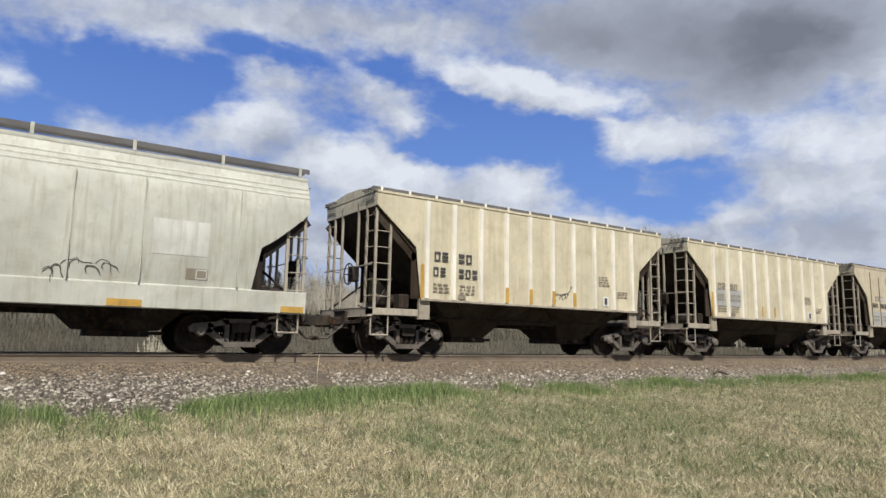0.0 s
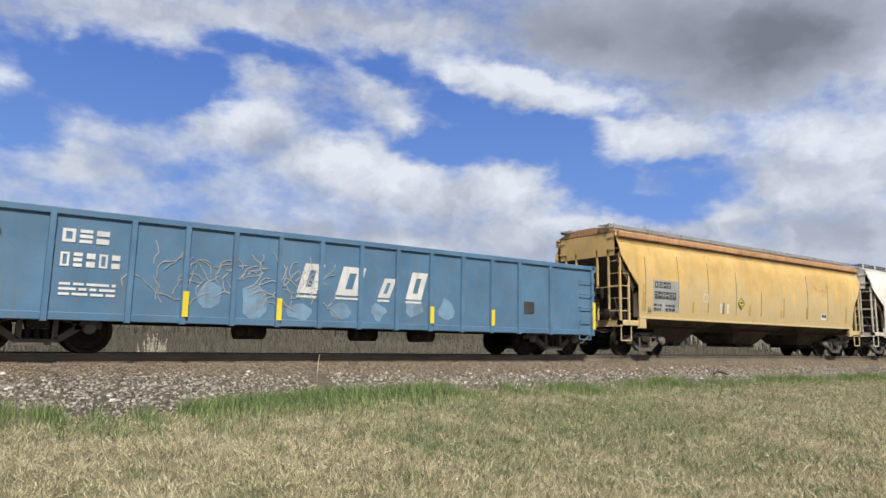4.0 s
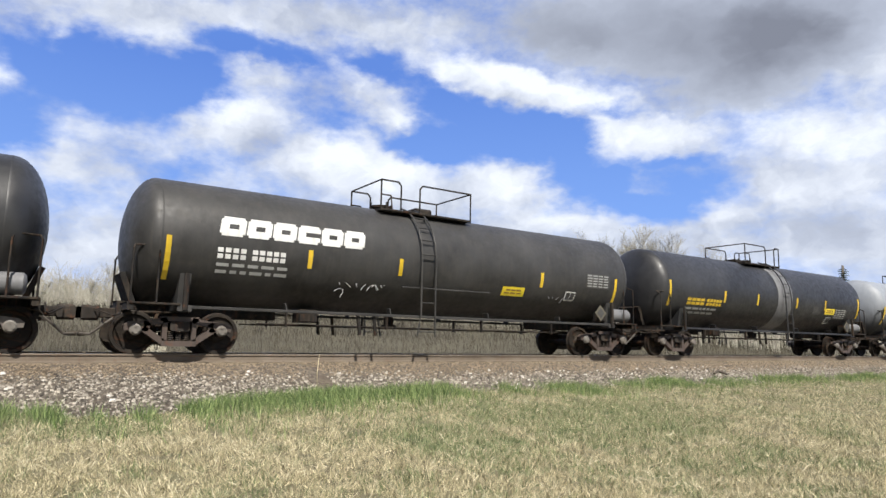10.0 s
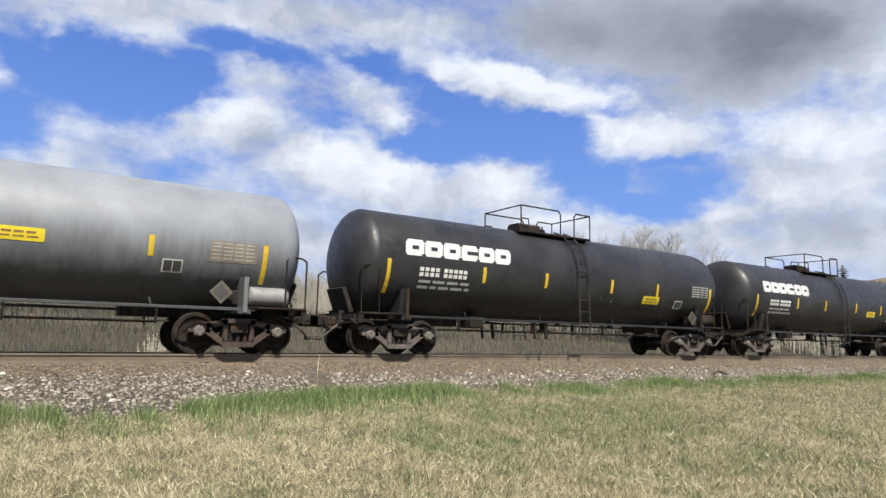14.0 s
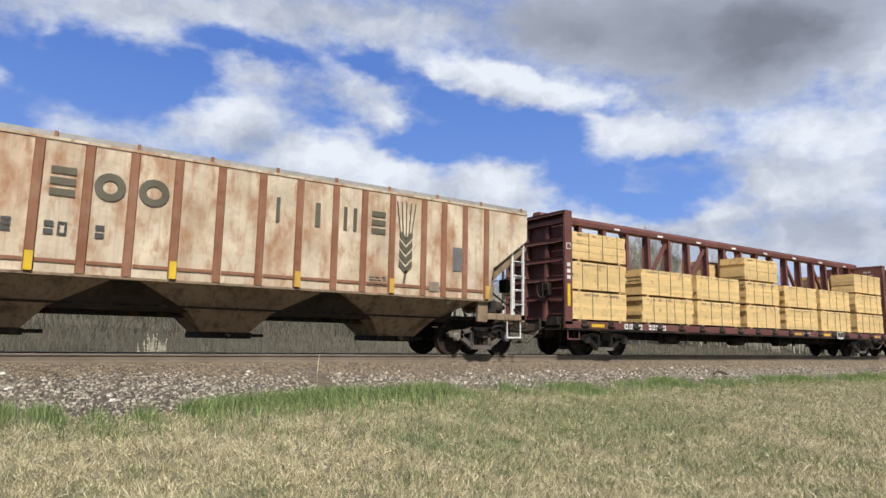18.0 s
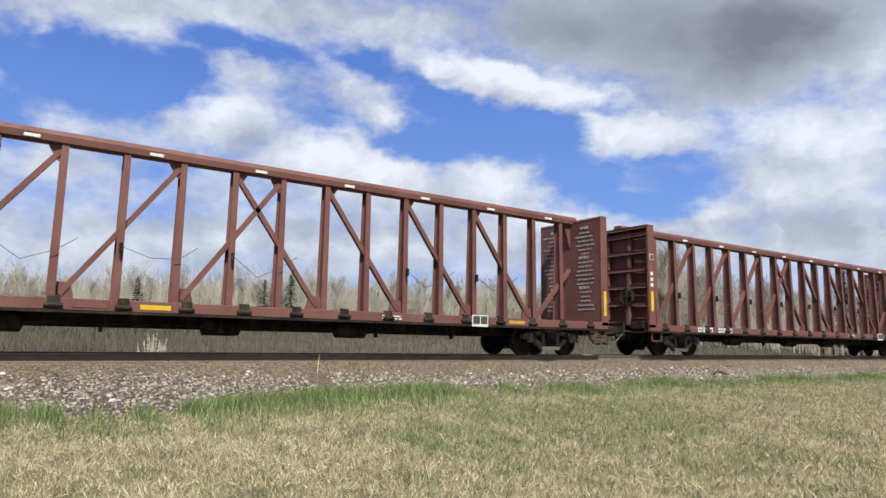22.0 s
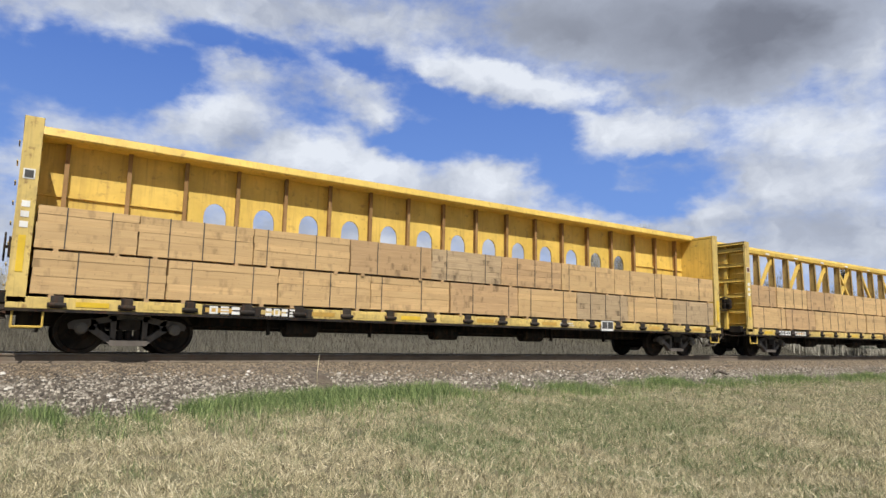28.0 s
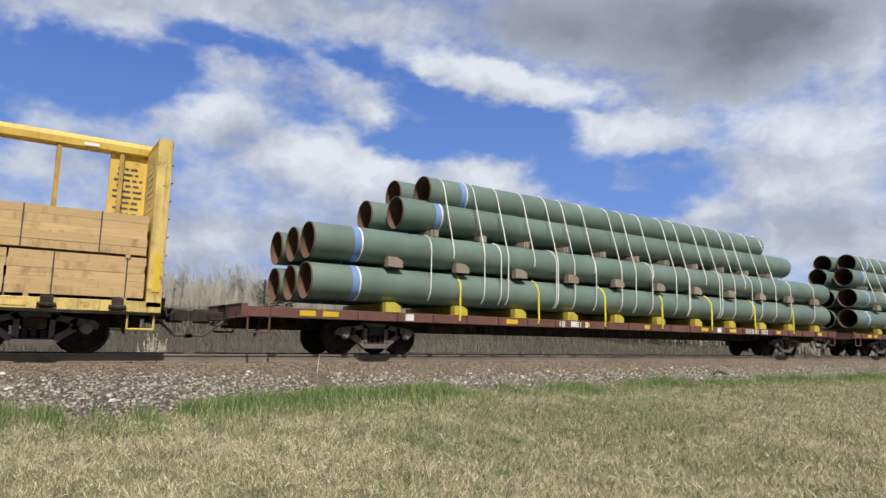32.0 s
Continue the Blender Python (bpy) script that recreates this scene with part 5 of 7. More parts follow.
def centrebeam(x, label, body, worn, solid=False, mark_at=-7.6, stripes=REFLECT, deep_end=False):
    car = rolling(new("centerbeam_car"), x)
    tagged(car, label, "lumber car", "centre-beam cars")
    H, zd, zc = 11.3, 1.08, 4.5
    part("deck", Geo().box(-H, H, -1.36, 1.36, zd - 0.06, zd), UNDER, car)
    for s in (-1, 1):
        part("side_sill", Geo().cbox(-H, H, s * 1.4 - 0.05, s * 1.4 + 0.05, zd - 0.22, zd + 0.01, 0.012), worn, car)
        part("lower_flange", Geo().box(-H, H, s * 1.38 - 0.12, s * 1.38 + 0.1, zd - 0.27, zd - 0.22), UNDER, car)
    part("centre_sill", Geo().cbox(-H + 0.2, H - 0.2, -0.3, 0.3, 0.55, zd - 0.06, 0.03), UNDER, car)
    # top chord
    if solid:
        part("top_chord", Geo().prism("x", [(-0.55, zc + 0.02), (-0.5, zc - 0.02), (0.5, zc - 0.02), (0.55, zc + 0.02), (0.5, zc + 0.2), (-0.5, zc + 0.2)], -H + 0.1, H - 0.1), body, car)
    else:
        part("top_chord", Geo().prism("x", [(-0.17, zc), (-0.1, zc - 0.03), (0.1, zc - 0.03), (0.17, zc), (0.19, zc + 0.14), (0.14, zc + 0.25), (-0.14, zc + 0.25), (-0.19, zc + 0.14)], -H + 0.1, H - 0.1), body, car)
    for i, a in enumerate(POSTS):
        w = 0.05 if body is YELLOW else 0.065 if deep_end else 0.08
        g = Geo()
        if solid:
            g.box(a - 0.02, a + 0.02, -0.16, 0.16, zd, zc)
            g.box(a - 0.045, a + 0.045, -0.18, -0.15, zd, zc)
            g.box(a - 0.045, a + 0.045, 0.15, 0.18, zd, zc)
        else:
            v = []
            for z, b, d in ((zd, w, 0.19), (zc, w * 0.9, 0.13)):
                e = d - 0.02
                v += [(a + p, q, z) for p, q in ((-b, -d), (b, -d), (b, -e), (0.012, -e), (0.012, e), (b, e), (b, d), (-b, d), (-b, e), (-0.012, e), (-0.012, -e), (-b, -e))]
            g.add(v, [(i0, (i0 + 1) % 12, 12 + (i0 + 1) % 12, 12 + i0) for i0 in range(12)] + [tuple(range(12))[::-1], tuple(range(12, 24))])
        part("post", g, RUST_POST if solid else WORN_POST if body is YELLOW else worn, car)
        if not solid and not deep_end and i % 2 == 0:
            part("chord_plate", Geo().box(a + 0.45, a + 0.75, -0.2, -0.19, zc + 0.02, zc + 0.09), OFFWHITE, car)
        k = Geo().prism("x", [(-1.47, zd - 0.2), (-1.44, zd - 0.2), (-1.40, zd + 0.06), (-1.47, zd + 0.04)], a - 0.11, a + 0.11)
        part("winch", k.rod((a - 0.16, -1.47, zd - 0.13), (a + 0.16, -1.47, zd - 0.13), 0.045, 8), STEEL, car)
    if solid:
        wins = [-7.26 + 1.213 * i for i in range(13)]
        edges = POSTS[:]
        for a, b in zip([-H + 0.25] + edges, edges + [H - 0.25]):
            mid = [w for w in wins if a < w < b]
            g = Geo()
            if mid:
                m = mid[0]
                arch = [(m - 0.27, 2.0)] + [(m - 0.27 * math.cos(math.pi * i / 10), 3.28 + 0.34 * math.sin(math.pi * i / 10)) for i in range(11)] + [(m + 0.27, 2.0)]
                g.prism("y", [(a, 2.0)] + arch + [(b, 2.0), (b, zc), (a, zc)], -0.02, 0.02)
                g.box(a, b, -0.02, 0.02, zd, 2.0)
            else:
                g.box(a, b, -0.02, 0.02, zd, zc)
                g.box(a, b, -0.07, 0.07, 3.32, 3.36)
            part("beam_panel", g, body, car)
    else:
        tips = [((-H + 0.3, 2.9), (-9.36, zd + 0.05))]
        for k in range(4):
            tips.append(((POSTS[1 + 2 * k] + 0.15, zd + 0.15), (POSTS[3 + 2 * k] - 0.05, zc - 0.12)))
        for (ax, az), (bx, bz) in tips:
            for s in (1, -1):
                g = Geo()
                g.bar((s * ax, az), (s * bx, bz), 0.12, -0.06, 0.06)
                part("diagonal", g, body, car)
                if bz > 3:
                    part("gusset", Geo().prism("y", [(s * (bx - 0.28), zc - 0.02), (s * (bx + 0.05), zc - 0.02), (s * (bx + 0.05), zc - 0.42), (s * (bx - 0.1), zc - 0.34)], -0.035, 0.035), body, car)
                    part("gusset", Geo().prism("y", [(s * (ax - 0.2), zd), (s * (ax + 0.3), zd), (s * (ax + 0.2), zd + 0.42), (s * (ax - 0.1), zd + 0.42)], -0.035, 0.035), body, car)
    # bulkheads
    for s in (-1, 1):
        x1, x0 = s * H, s * (H - 0.28)
        part("bulkhead_sheet", Geo().box(s * (H - 0.29), s * (H - 0.25), -1.38, 1.38, zd, 4.5), body, car, "bulkhead with worn paint")
        for q in (-1, 1):
            part("bulkhead_post", Geo().cbox(x1 - s * 0.3, x1, q * 1.42 - 0.03, q * 1.42 + 0.03, zd - 0.1, 4.6, 0.01, "z"), worn, car)
            part("bulkhead_rib", Geo().bar((s * (H - 0.03), zd), (s * (H - 0.22), 4.5), 0.14, q * 0.5 - 0.06, q * 0.5 + 0.06), body, car)
        for k in range(6):
            z = zd + 0.05 + 0.62 * k
            part("bulkhead_rib", Geo().cbox(s * (H - 0.25), s * (H - 0.06), -1.38, 1.38, z, z + 0.14, 0.02, "y"), body, car)
        part("bulkhead_cap", Geo().cbox(s * (H - 0.3), s * H, -1.44, 1.44, 4.5, 4.6, 0.02, "y"), body, car)
        if not solid:
            part("end_gusset", Geo().prism("y", [(s * (H - 0.28), 4.5), (s * (H - 1.0 if deep_end else H - 0.6), 4.5), (s * (H - 0.28), 3.6)], -0.04, 0.04), body, car)
        if deep_end:
            part("end_panel", Geo().box(s * (H - 0.25), s * (H - 1.1), -0.05, 0.05, zd, 4.35), body, car)
        rungs(car, (s * (H + 0.06), -1.35), (s * (H + 0.06), -0.9), [1.3 + 0.4 * k for k in range(8)], 0.014, body)
        part("end_reservoir", Geo().cbox(s * (H - 0.05), s * (H + 0.12), -1.2, -0.7, 0.95, 1.2, 0.03), UNDER, car)
    # near face marks
    plate(car, "placard", -H + 0.05, -H + 0.25, 3.35, 3.55, -1.456, OFFWHITE)
    plate(car, "placard_print", -H + 0.075, -H + 0.225, 3.375, 3.525, -1.464, DARKRED if not solid else INK)
    plate(car, "reflector", -H + 0.09, -H + 0.21, 1.55, 2.25, -1.456, REFLECT, "yellow reflector strip")
    plate(car, "reflector", H - 0.2, H - 0.08, 1.3, 2.1, -1.456, REFLECT, "yellow reflector strip")
    for k in range(3):
        plate(car, "stripe", -H + 0.08, -H + 0.22, 2.4 + 0.2 * k, 2.52 + 0.2 * k, -1.456, OFFWHITE)
    rng = random.Random(int(x))
    for i in range(17):
        a, b = POSTS[i] + 0.32, POSTS[i + 1] - 0.32
        if solid or rng.random() < 0.5:
            plate(car, "stripe", a, b, zd - 0.16, zd - 0.06, -1.456, (stripes if i % 3 == 0 else AMBER) if i % 2 == 0 else worn, "yellow sill stripe")
    if body is YELLOW:
        plate(car, "mark_panel", mark_at - 0.15, mark_at + 2.4, zd - 0.215, zd + 0.005, -1.454, UNDER, "black panel behind the marks")
    pieces(car, mark_at, zd - 0.19, 0.17, 0.18, 0.06, 4, -1.462, OFFWHITE, "reporting_mark")
    pieces(car, mark_at + 1.25, zd - 0.19, 0.17, 0.14, 0.05, 5, -1.462, OFFWHITE, "reporting_mark", first=2)
    part("stencil_print", bars(Geo(), 2.9, 3.5, zd - 0.16, zd - 0.06, -1.462, 2, 4), OFFWHITE, car)
    pl = 4.66 if solid else 5.7
    plate(car, "placard", pl, pl + 0.56, zd - 0.27, zd + 0.05, -1.53, OFFWHITE, "white panel with two black squares")
    for p in (pl + 0.04, pl + 0.3):
        plate(car, "placard_print", p, p + 0.23, zd - 0.2, zd + 0.02, -1.537, INK)
    if not solid and body is not YELLOW:
        for i in range(2, 16, 2):
            if rng.random() < 0.75:
                a, b = POSTS[i], POSTS[i + 1]
                d = rng.uniform(0.15, 0.45)
                part("loose_cable", Geo().path([(a, -0.26, 2.35), ((a + b) / 2, -0.3, 2.3 - d), (b, -0.26, 2.15), (b + 0.4, -0.28, 2.45)], 0.009, 4), BANDING, car, "slack tie-down cable")
                part("cable_hook", Geo().cbox(a - 0.03, a + 0.03, -0.33, -0.24, 2.2, 2.42, 0.01), UNDER, car)
    if body is YELLOW and not solid:
        for s in (-1, 1):
            part("end_panel", Geo().box(s * (H - 1.05), s * (H - 0.26), -0.05, 0.05, 2.0, zc), body, car, "yellow end panel with loading instructions")
            g = Geo()
            for k in range(9):
                w = rng.uniform(0.22, 0.3)
                c = s * (H - 0.66)
                bars(g, c - w, c + w, 4.12 - 0.13 * k, 4.17 - 0.13 * k, -0.055, 1, k + 7)
            part("stencil_print", g, INK, car)
    if not solid:
        g = Geo()
        for q in (-1.15, 0.35):
            for k in range(20):
                z = 4.25 - 0.145 * k
                w = rng.uniform(0.35, 0.85) if k % 7 else 0.3
                p = q + 0.4 - w / 2
                while p < q + 0.4 + w / 2:
                    n = rng.uniform(0.05, 0.2)
                    for e in (1, -1):
                        lo, hi = sorted((e * (H - 0.302), e * (H - 0.294)))
                        g.box(lo, hi, p, p + n, z, z + (0.05 if k % 7 else 0.09))
                    p += n + 0.04
        part("stencil_print", g, SILVER, car, "white loading instructions")
    for a in (-5.2, -0.9, 2.4):
        part("brake_gear", Geo().lathe([(-0.45, 0.1), (-0.4, 0.2), (0.4, 0.2), (0.45, 0.1)], "x", (a, -0.65, 0.62), 12), UNDER, car, smooth=40)
    for a in (-6.1, -3.4, 3.0, 5.4):
        part("rod_hanger", Geo().box(a - 0.03, a + 0.03, -1.0, -0.9, 0.45, 0.9), UNDER, car)
    part("brake_rod", Geo().rod((-8, -0.8, 0.62), (8, -0.8, 0.62), 0.018), UNDER, car)
    add_truck(car, -9.1)
    add_truck(car, 9.1)
    end_gear(car, H, body, -1)
    return car


centrebeam(234.4, "oxide-red centre-beam car loaded with fresh lumber", DARKRED, DARKRED, mark_at=-8.6)
centrebeam(259.05, "empty oxide-red centre-beam car with truss posts", BOXRED, BOXRED, mark_at=-8.6)
centrebeam(283.75, "empty oxide-red centre-beam car with stained posts", BOXRED, BOXRED, mark_at=-8.6)
centrebeam(308.2, "empty brighter red centre-beam car with deep end panels", CNRED, CNRED, mark_at=-8.2, deep_end=True)
centrebeam(332.53, "yellow centre-beam car with arched openings, loaded", YELLOW, YELLOW_WORN, solid=True, mark_at=-7.6)
centrebeam(357.0, "yellow truss centre-beam car loaded with lumber", YELLOW, YELLOW_WORN, mark_at=-9.1)

# ---- lumber ----
def bundle_meshes(length, wide, tall, rows, wood, seed):
    rng = random.Random(seed)
    loose = 0.045 if wood is PINE else 0.012
    made = []
    h = tall / rows
    for r in range(rows):
        j, k = rng.uniform(-loose, loose), rng.uniform(-0.002, 0.012)
        made.append(Geo().cbox(-length / 2 + j, length / 2 + j, -wide / 2 + k, wide / 2 - k, r * h, (r + 1) * h - 0.001, 0.002).mesh("planks", wood))
    return made


def bundle(x, z, side, kit, length, wide, tall, wood_label, group, straps):
    out_ = 0.0 if wood_label is FRESH else random.Random(int(x * 13 + z * 7)).uniform(0.0, 0.05)
    b = rolling(new("lumber_bundle"), x, TRACK + side * (0.34 + wide / 2 + out_), z)
    tagged(b, wood_label, "lumber bundle", group)
    for me in kit:
        part("plank_layer", me, None, b)
    for a in straps:
        g = Geo()
        y = wide / 2 + 0.008
        g.box(a - 0.011, a + 0.011, -y, -y + 0.006, 0, tall + 0.004).box(a - 0.011, a + 0.011, y - 0.006, y, 0, tall + 0.004).box(a - 0.011, a + 0.011, -y, y, tall, tall + 0.006)
        part("strap", g, BANDING, b)
    if side < 0 and wood_label is FRESH:
        rng = random.Random(int(x * 7 + z * 31))
        g = Geo()
        a = -length * 0.4
        while a < length * 0.36:
            n = rng.uniform(0.03, 0.09)
            g.box(a, a + n, -wide / 2 - 0.016, -wide / 2 - 0.012, tall - 0.1, tall - 0.1 + rng.uniform(0.02, 0.06))
            a += n + rng.choice((0.03, 0.03, 0.22))
        part("stamp", g, FADED_INK, b, "faded brown mill stamps")
    for a in (-length / 2 + 0.35, length / 2 - 0.35):
        part("bearer", Geo().box(a - 0.045, a + 0.045, -wide / 2, wide / 2, -0.075, 0.0), OLDPINE, b)
    return b


cuts = ((-0.62, 0.02, 0.7), (-0.35, 0.5), (-0.8, -0.1, 0.35, 0.95), (-0.5, 0.15, 0.85))
old_cuts = ((-0.72, 0.62), (-0.45, 0.85), (-0.9, 0.3), (-0.6, 0.1, 0.8))
FRESH = "bundle of fresh pale pine boards with dark straps"
OLD = "weathered bundle of brown boards with dark straps"
kits = {}


def stack(x0, x1, rows, side, wood, label, group, tall, seed, z=1.155):
    length = x1 - x0
    for r in range(rows):
        key = (round(length, 1), wood.name, (seed + r) % 3)
        if key not in kits:
            kits[key] = bundle_meshes(round(length, 1) - (0.07 if wood is PINE else 0.0), 1.08, tall, 7 if wood is PINE else 5, wood, seed + r)
        bundle((x0 + x1) / 2, z + r * (tall + 0.08), side, kits[key], length, 1.08, tall, label, group, (cuts if wood is PINE else old_cuts)[(seed * 3 + r) % 4] if length > 2 else (-0.4, 0.4))


g15 = "fresh lumber on the red car"
for x0, x1, rows in ((223.4, 226.0, 3), (226.75, 229.65, 2), (229.85, 232.65, 2), (233.05, 235.6, 3), (236.0, 238.65, 2), (238.9, 241.75, 2), (242.3, 245.15, 3)):
    stack(x0, x1, rows, -1, PINE, FRESH, g15, 0.88, int(x0))
for x0, x1, rows in ((223.4, 226.0, 3), (226.2, 228.9, 2), (229.2, 231.9, 2), (232.9, 235.6, 3), (235.9, 238.4, 2), (238.6, 241.2, 2), (242.3, 245.0, 3)):
    stack(x0, x1, rows, 1, PINE, FRESH, g15, 0.88, int(x0) + 1)
for base, grp in ((321.6, "lumber on the arched yellow car"), (346.1, "lumber on the truss yellow car")):
    for i in range(9):
        for side in (-1, 1):
            for r in range(2):
                shift = 0.62 * r if i else 0.0
                wood = ((WARMPINE, WARMPINE, GREYPINE, WARMPINE, OLDPINE) if base < 340 else (WARMPINE, WARMPINE, WARMPINE, OLDPINE, WARMPINE))[(i * 2 + r * 3 + (i * i) % 3) % 5]
                stack(base + 2.43 * i - shift, base + 2.43 * i + 2.4 - (0.62 * r if i < 8 else 0.0), 1, side, wood, OLD, grp, 0.835, i + 3 + r, 1.155 + r * 0.885)

# ---- flatcars with pipes ----
def flatcar(x, half=13.53):
    car = rolling(new("flatcar"), x)
    tagged(car, "long brown steel flatcar with yellow reflectors", "flatcar", "pipe flatcars")
    zd = 1.1
    part("deck", Geo().box(-half, half, -1.36, 1.36, zd - 0.08, zd), TIMBER, car)
    for s in (-1, 1):
        part("side_sill", Geo().cbox(-half, half, s * 1.4 - 0.05, s * 1.4 + 0.05, zd - 0.24, zd, 0.012), FLATBROWN, car)
        part("fish_belly", Geo().prism("y", [(-9.0, zd - 0.24), (9.0, zd - 0.24), (8.0, 0.62), (-8.0, 0.62)], s * 0.75 - 0.03, s * 0.75 + 0.03), UNDER, car)
        part("end_beam", Geo().cbox(s * (half - 0.1), s * (half + 0.04), -1.44, 1.44, 0.85, zd + 0.06, 0.02, "y"), FLATBROWN, car)
    part("centre_sill", Geo().cbox(-half, half, -0.3, 0.3, 0.6, zd - 0.08, 0.03), UNDER, car)
    for i in range(24):
        a = -half + 0.7 + (2 * half - 1.4) * i / 23
        part("stake_pocket", Geo().box(a - 0.08, a + 0.08, -1.5, -1.45, zd - 0.22, zd - 0.02), FLATBROWN, car)
    for k, a in enumerate((-12.2, -5.9, -2.9, 0.2, 3.4, 5.2, 8.4, 11.8)):
        plate(car, "reflector", a, a + (1.0 if k == 0 else 0.42), zd - 0.18, zd - 0.05, -1.458, REFLECT, "yellow reflector tape")
    for a in (-9.3, -3.3, 4.4):
        plate(car, "placard", a, a + 0.25, zd - 0.2, zd - 0.03, -1.458, OFFWHITE)
    for a, n in ((-3.9, 2), (-3.3, 4), (6.3, 8)):
        pieces(car, a, zd - 0.2, 0.16, 0.14, 0.06, n, -1.462, OFFWHITE, "reporting_mark")
    add_truck(car, -9.95)
    add_truck(car, 9.95)
    end_gear(car, half, FLATBROWN, 0)
    return car


PIPE_R = 0.457


def pipe_kit(length):
    R = PIPE_R
    tube = Geo().lathe([(-length / 2, R - 0.016), (-length / 2, R), (-1.0, R), (-0.05, R), (-0.02, R + 0.006), (0.02, R + 0.006), (0.05, R), (length / 2, R), (length / 2, R - 0.016)], "x", (0, 0, 0), 36, caps=False)
    bore = Geo().lathe([(-length / 2 + 0.004, R - 0.016), (-length / 2 + 1, R - 0.016), (length / 2 - 1, R - 0.016), (length / 2 - 0.004, R - 0.016)], "x", (0, 0, 0), 36, caps=False)
    ring = lambda a, b: Geo().lathe([(a, R), (a, R + 0.004), (b, R + 0.004), (b, R)], "x", (0, 0, 0), 36, caps=False)
    return (tube.mesh("tube", GREEN, smooth=40), bore.mesh("bore", BORE, smooth=40), ring(-length / 2 + 1.1, -length / 2 + 1.28).mesh("band", PIPEBLUE, smooth=40),
            ring(-length / 2 + 1.29, -length / 2 + 1.33).mesh("band", STRAP, smooth=40), ring(-length / 2, -length / 2 + 0.035).mesh("bare end", BORE, smooth=40))


def pipe_load(x_car, x0s, x1s):
    rows = ((1.815, (-1.03, 0.0, 1.03)), (2.82, (-1.03, 0.0, 1.03)), (3.93, (-0.52, 0.52)), (4.66, (-0.48, 0.48)))
    for (z, ys), a, b in zip(rows, x0s, x1s):
        kit = pipe_kit(b - a)
        for y in ys:
            shift = (-0.5 if z > 3.5 else -0.14) if y > 0.1 else -0.08
            p = rolling(new("steel_pipe", kit[0]), (a + b) / 2 + shift, TRACK + y, z)
            tagged(p, "large green-coated steel pipe with a rusty open end", "pipe", "stacked pipes")
            part("bore", kit[1], None, p, "rusty inside of the pipe")
            part("band", kit[2], None, p, "blue painted band")
            part("band", kit[3], None, p, "white painted band")
            part("pipe_end", kit[4], None, p, "bare rusty rim")
    # chocks and bearers between the layers
    for z, h, y0, mt in ((1.1, 0.255, 1.25, CHOCK), (2.275, 0.085, 1.3, BARECHOCK), (3.28, 0.19, 1.0, BARECHOCK)):
        for i in range(11):
            a = x0s[0] + 2.2 + i * 2.15 if z < 3.2 else x0s[2] + 0.9 + i * 1.7
            b = rolling(new("timber_bearer", Geo().cbox(-0.07, 0.07, -y0 - 0.16, y0 + 0.16, 0, h, 0.01, "y").mesh("bearer", mt)), a, TRACK, z)
            tagged(b, "timber bearer between the pipe layers", "timber bearer", "pipe bearers")
            if z < 3.2:
                part("wedge", Geo().prism("y", [(-0.22, 0), (0.22, 0), (0.22, 0.16), (0.05, 0.26), (-0.22, 0.26)], -y0 - 0.22, -y0 - 0.02), CHOCK if z < 2 else BARECHOCK, b)
            else:
                part("wedge", Geo().prism("y", [(-0.12, 0), (0.12, 0), (0.12, 0.18), (-0.12, 0.18)], -y0 - 0.1, -y0 + 0.1), BARECHOCK, b)
    # straps over the stack
    R = PIPE_R + 0.012

    def arc(y, z, a0, a1, n=5):
        return [(0, y + R * math.cos(radians(a0 + (a1 - a0) * i / n)), z + R * math.sin(radians(a0 + (a1 - a0) * i / n))) for i in range(n + 1)]
    full = arc(-0.48, 4.66, 60, 165) + arc(-1.03, 2.82, 168, 180, 1) + arc(-1.03, 1.815, 180, 230, 4)
    half_ = arc(-1.03, 2.82, 75, 180) + arc(-1.03, 1.815, 180, 230, 4)
    upper = arc(-0.48, 4.66, 60, 165) + arc(-1.03, 2.82, 155, 200, 3)
    low = arc(-1.03, 1.815, 110, 190, 4) + [(0, -1.5, 1.1), (0, -1.47, 0.95)]
    rng = random.Random(3)
    for i in range(18):
        shape = full if i % 3 else upper
        a = x0s[3] + 0.5 + (x1s[3] - x0s[3] - 1.0) * i / 17 + rng.uniform(-0.2, 0.2)
        s = rolling(new("tie_strap", Geo().path(shape, 0.017, 5).mesh("strap", STRAP)), a)
        tagged(s, "white strap tied round the pipe stack", "strap", "pipe straps")
    for i in range(10):
        a = x0s[0] + 3.3 + i * 2.25 + rng.uniform(-0.4, 0.4)
        s = rolling(new("tie_strap", Geo().path(half_, 0.017, 5).mesh("strap", STRAP)), a)
        tagged(s, "white strap round the lower pipes", "strap", "pipe straps")
    for i in range(7):
        a = x0s[0] + 4.3 + i * 2.9
        s = rolling(new("ratchet_strap", Geo().path(low, 0.03, 5).mesh("strap", STRAPYELLOW)), a)
        tagged(s, "yellow ratchet strap hooked to the flatcar sill", "strap", "ratchet straps")


flatcar(383.56)
pipe_load(383.56, (371.68, 371.7, 374.45, 375.35), (396.7, 396.75, 394.5, 392.45))
flatcar(412.4)
pipe_load(412.4, (399.3, 399.4, 400.3, 400.8), (424.3, 424.4, 422.0, 420.0))

# ---- ground ----
def toe(x):
    """Where the ballast's near foot meets the grass."""
    return 12.4 - 1.95 / (1 + abs((x - 1.6) / 1.6) ** 3) + 0.18 * math.sin(x * 0.9) + 0.1 * math.sin(x * 2.3 + 1)


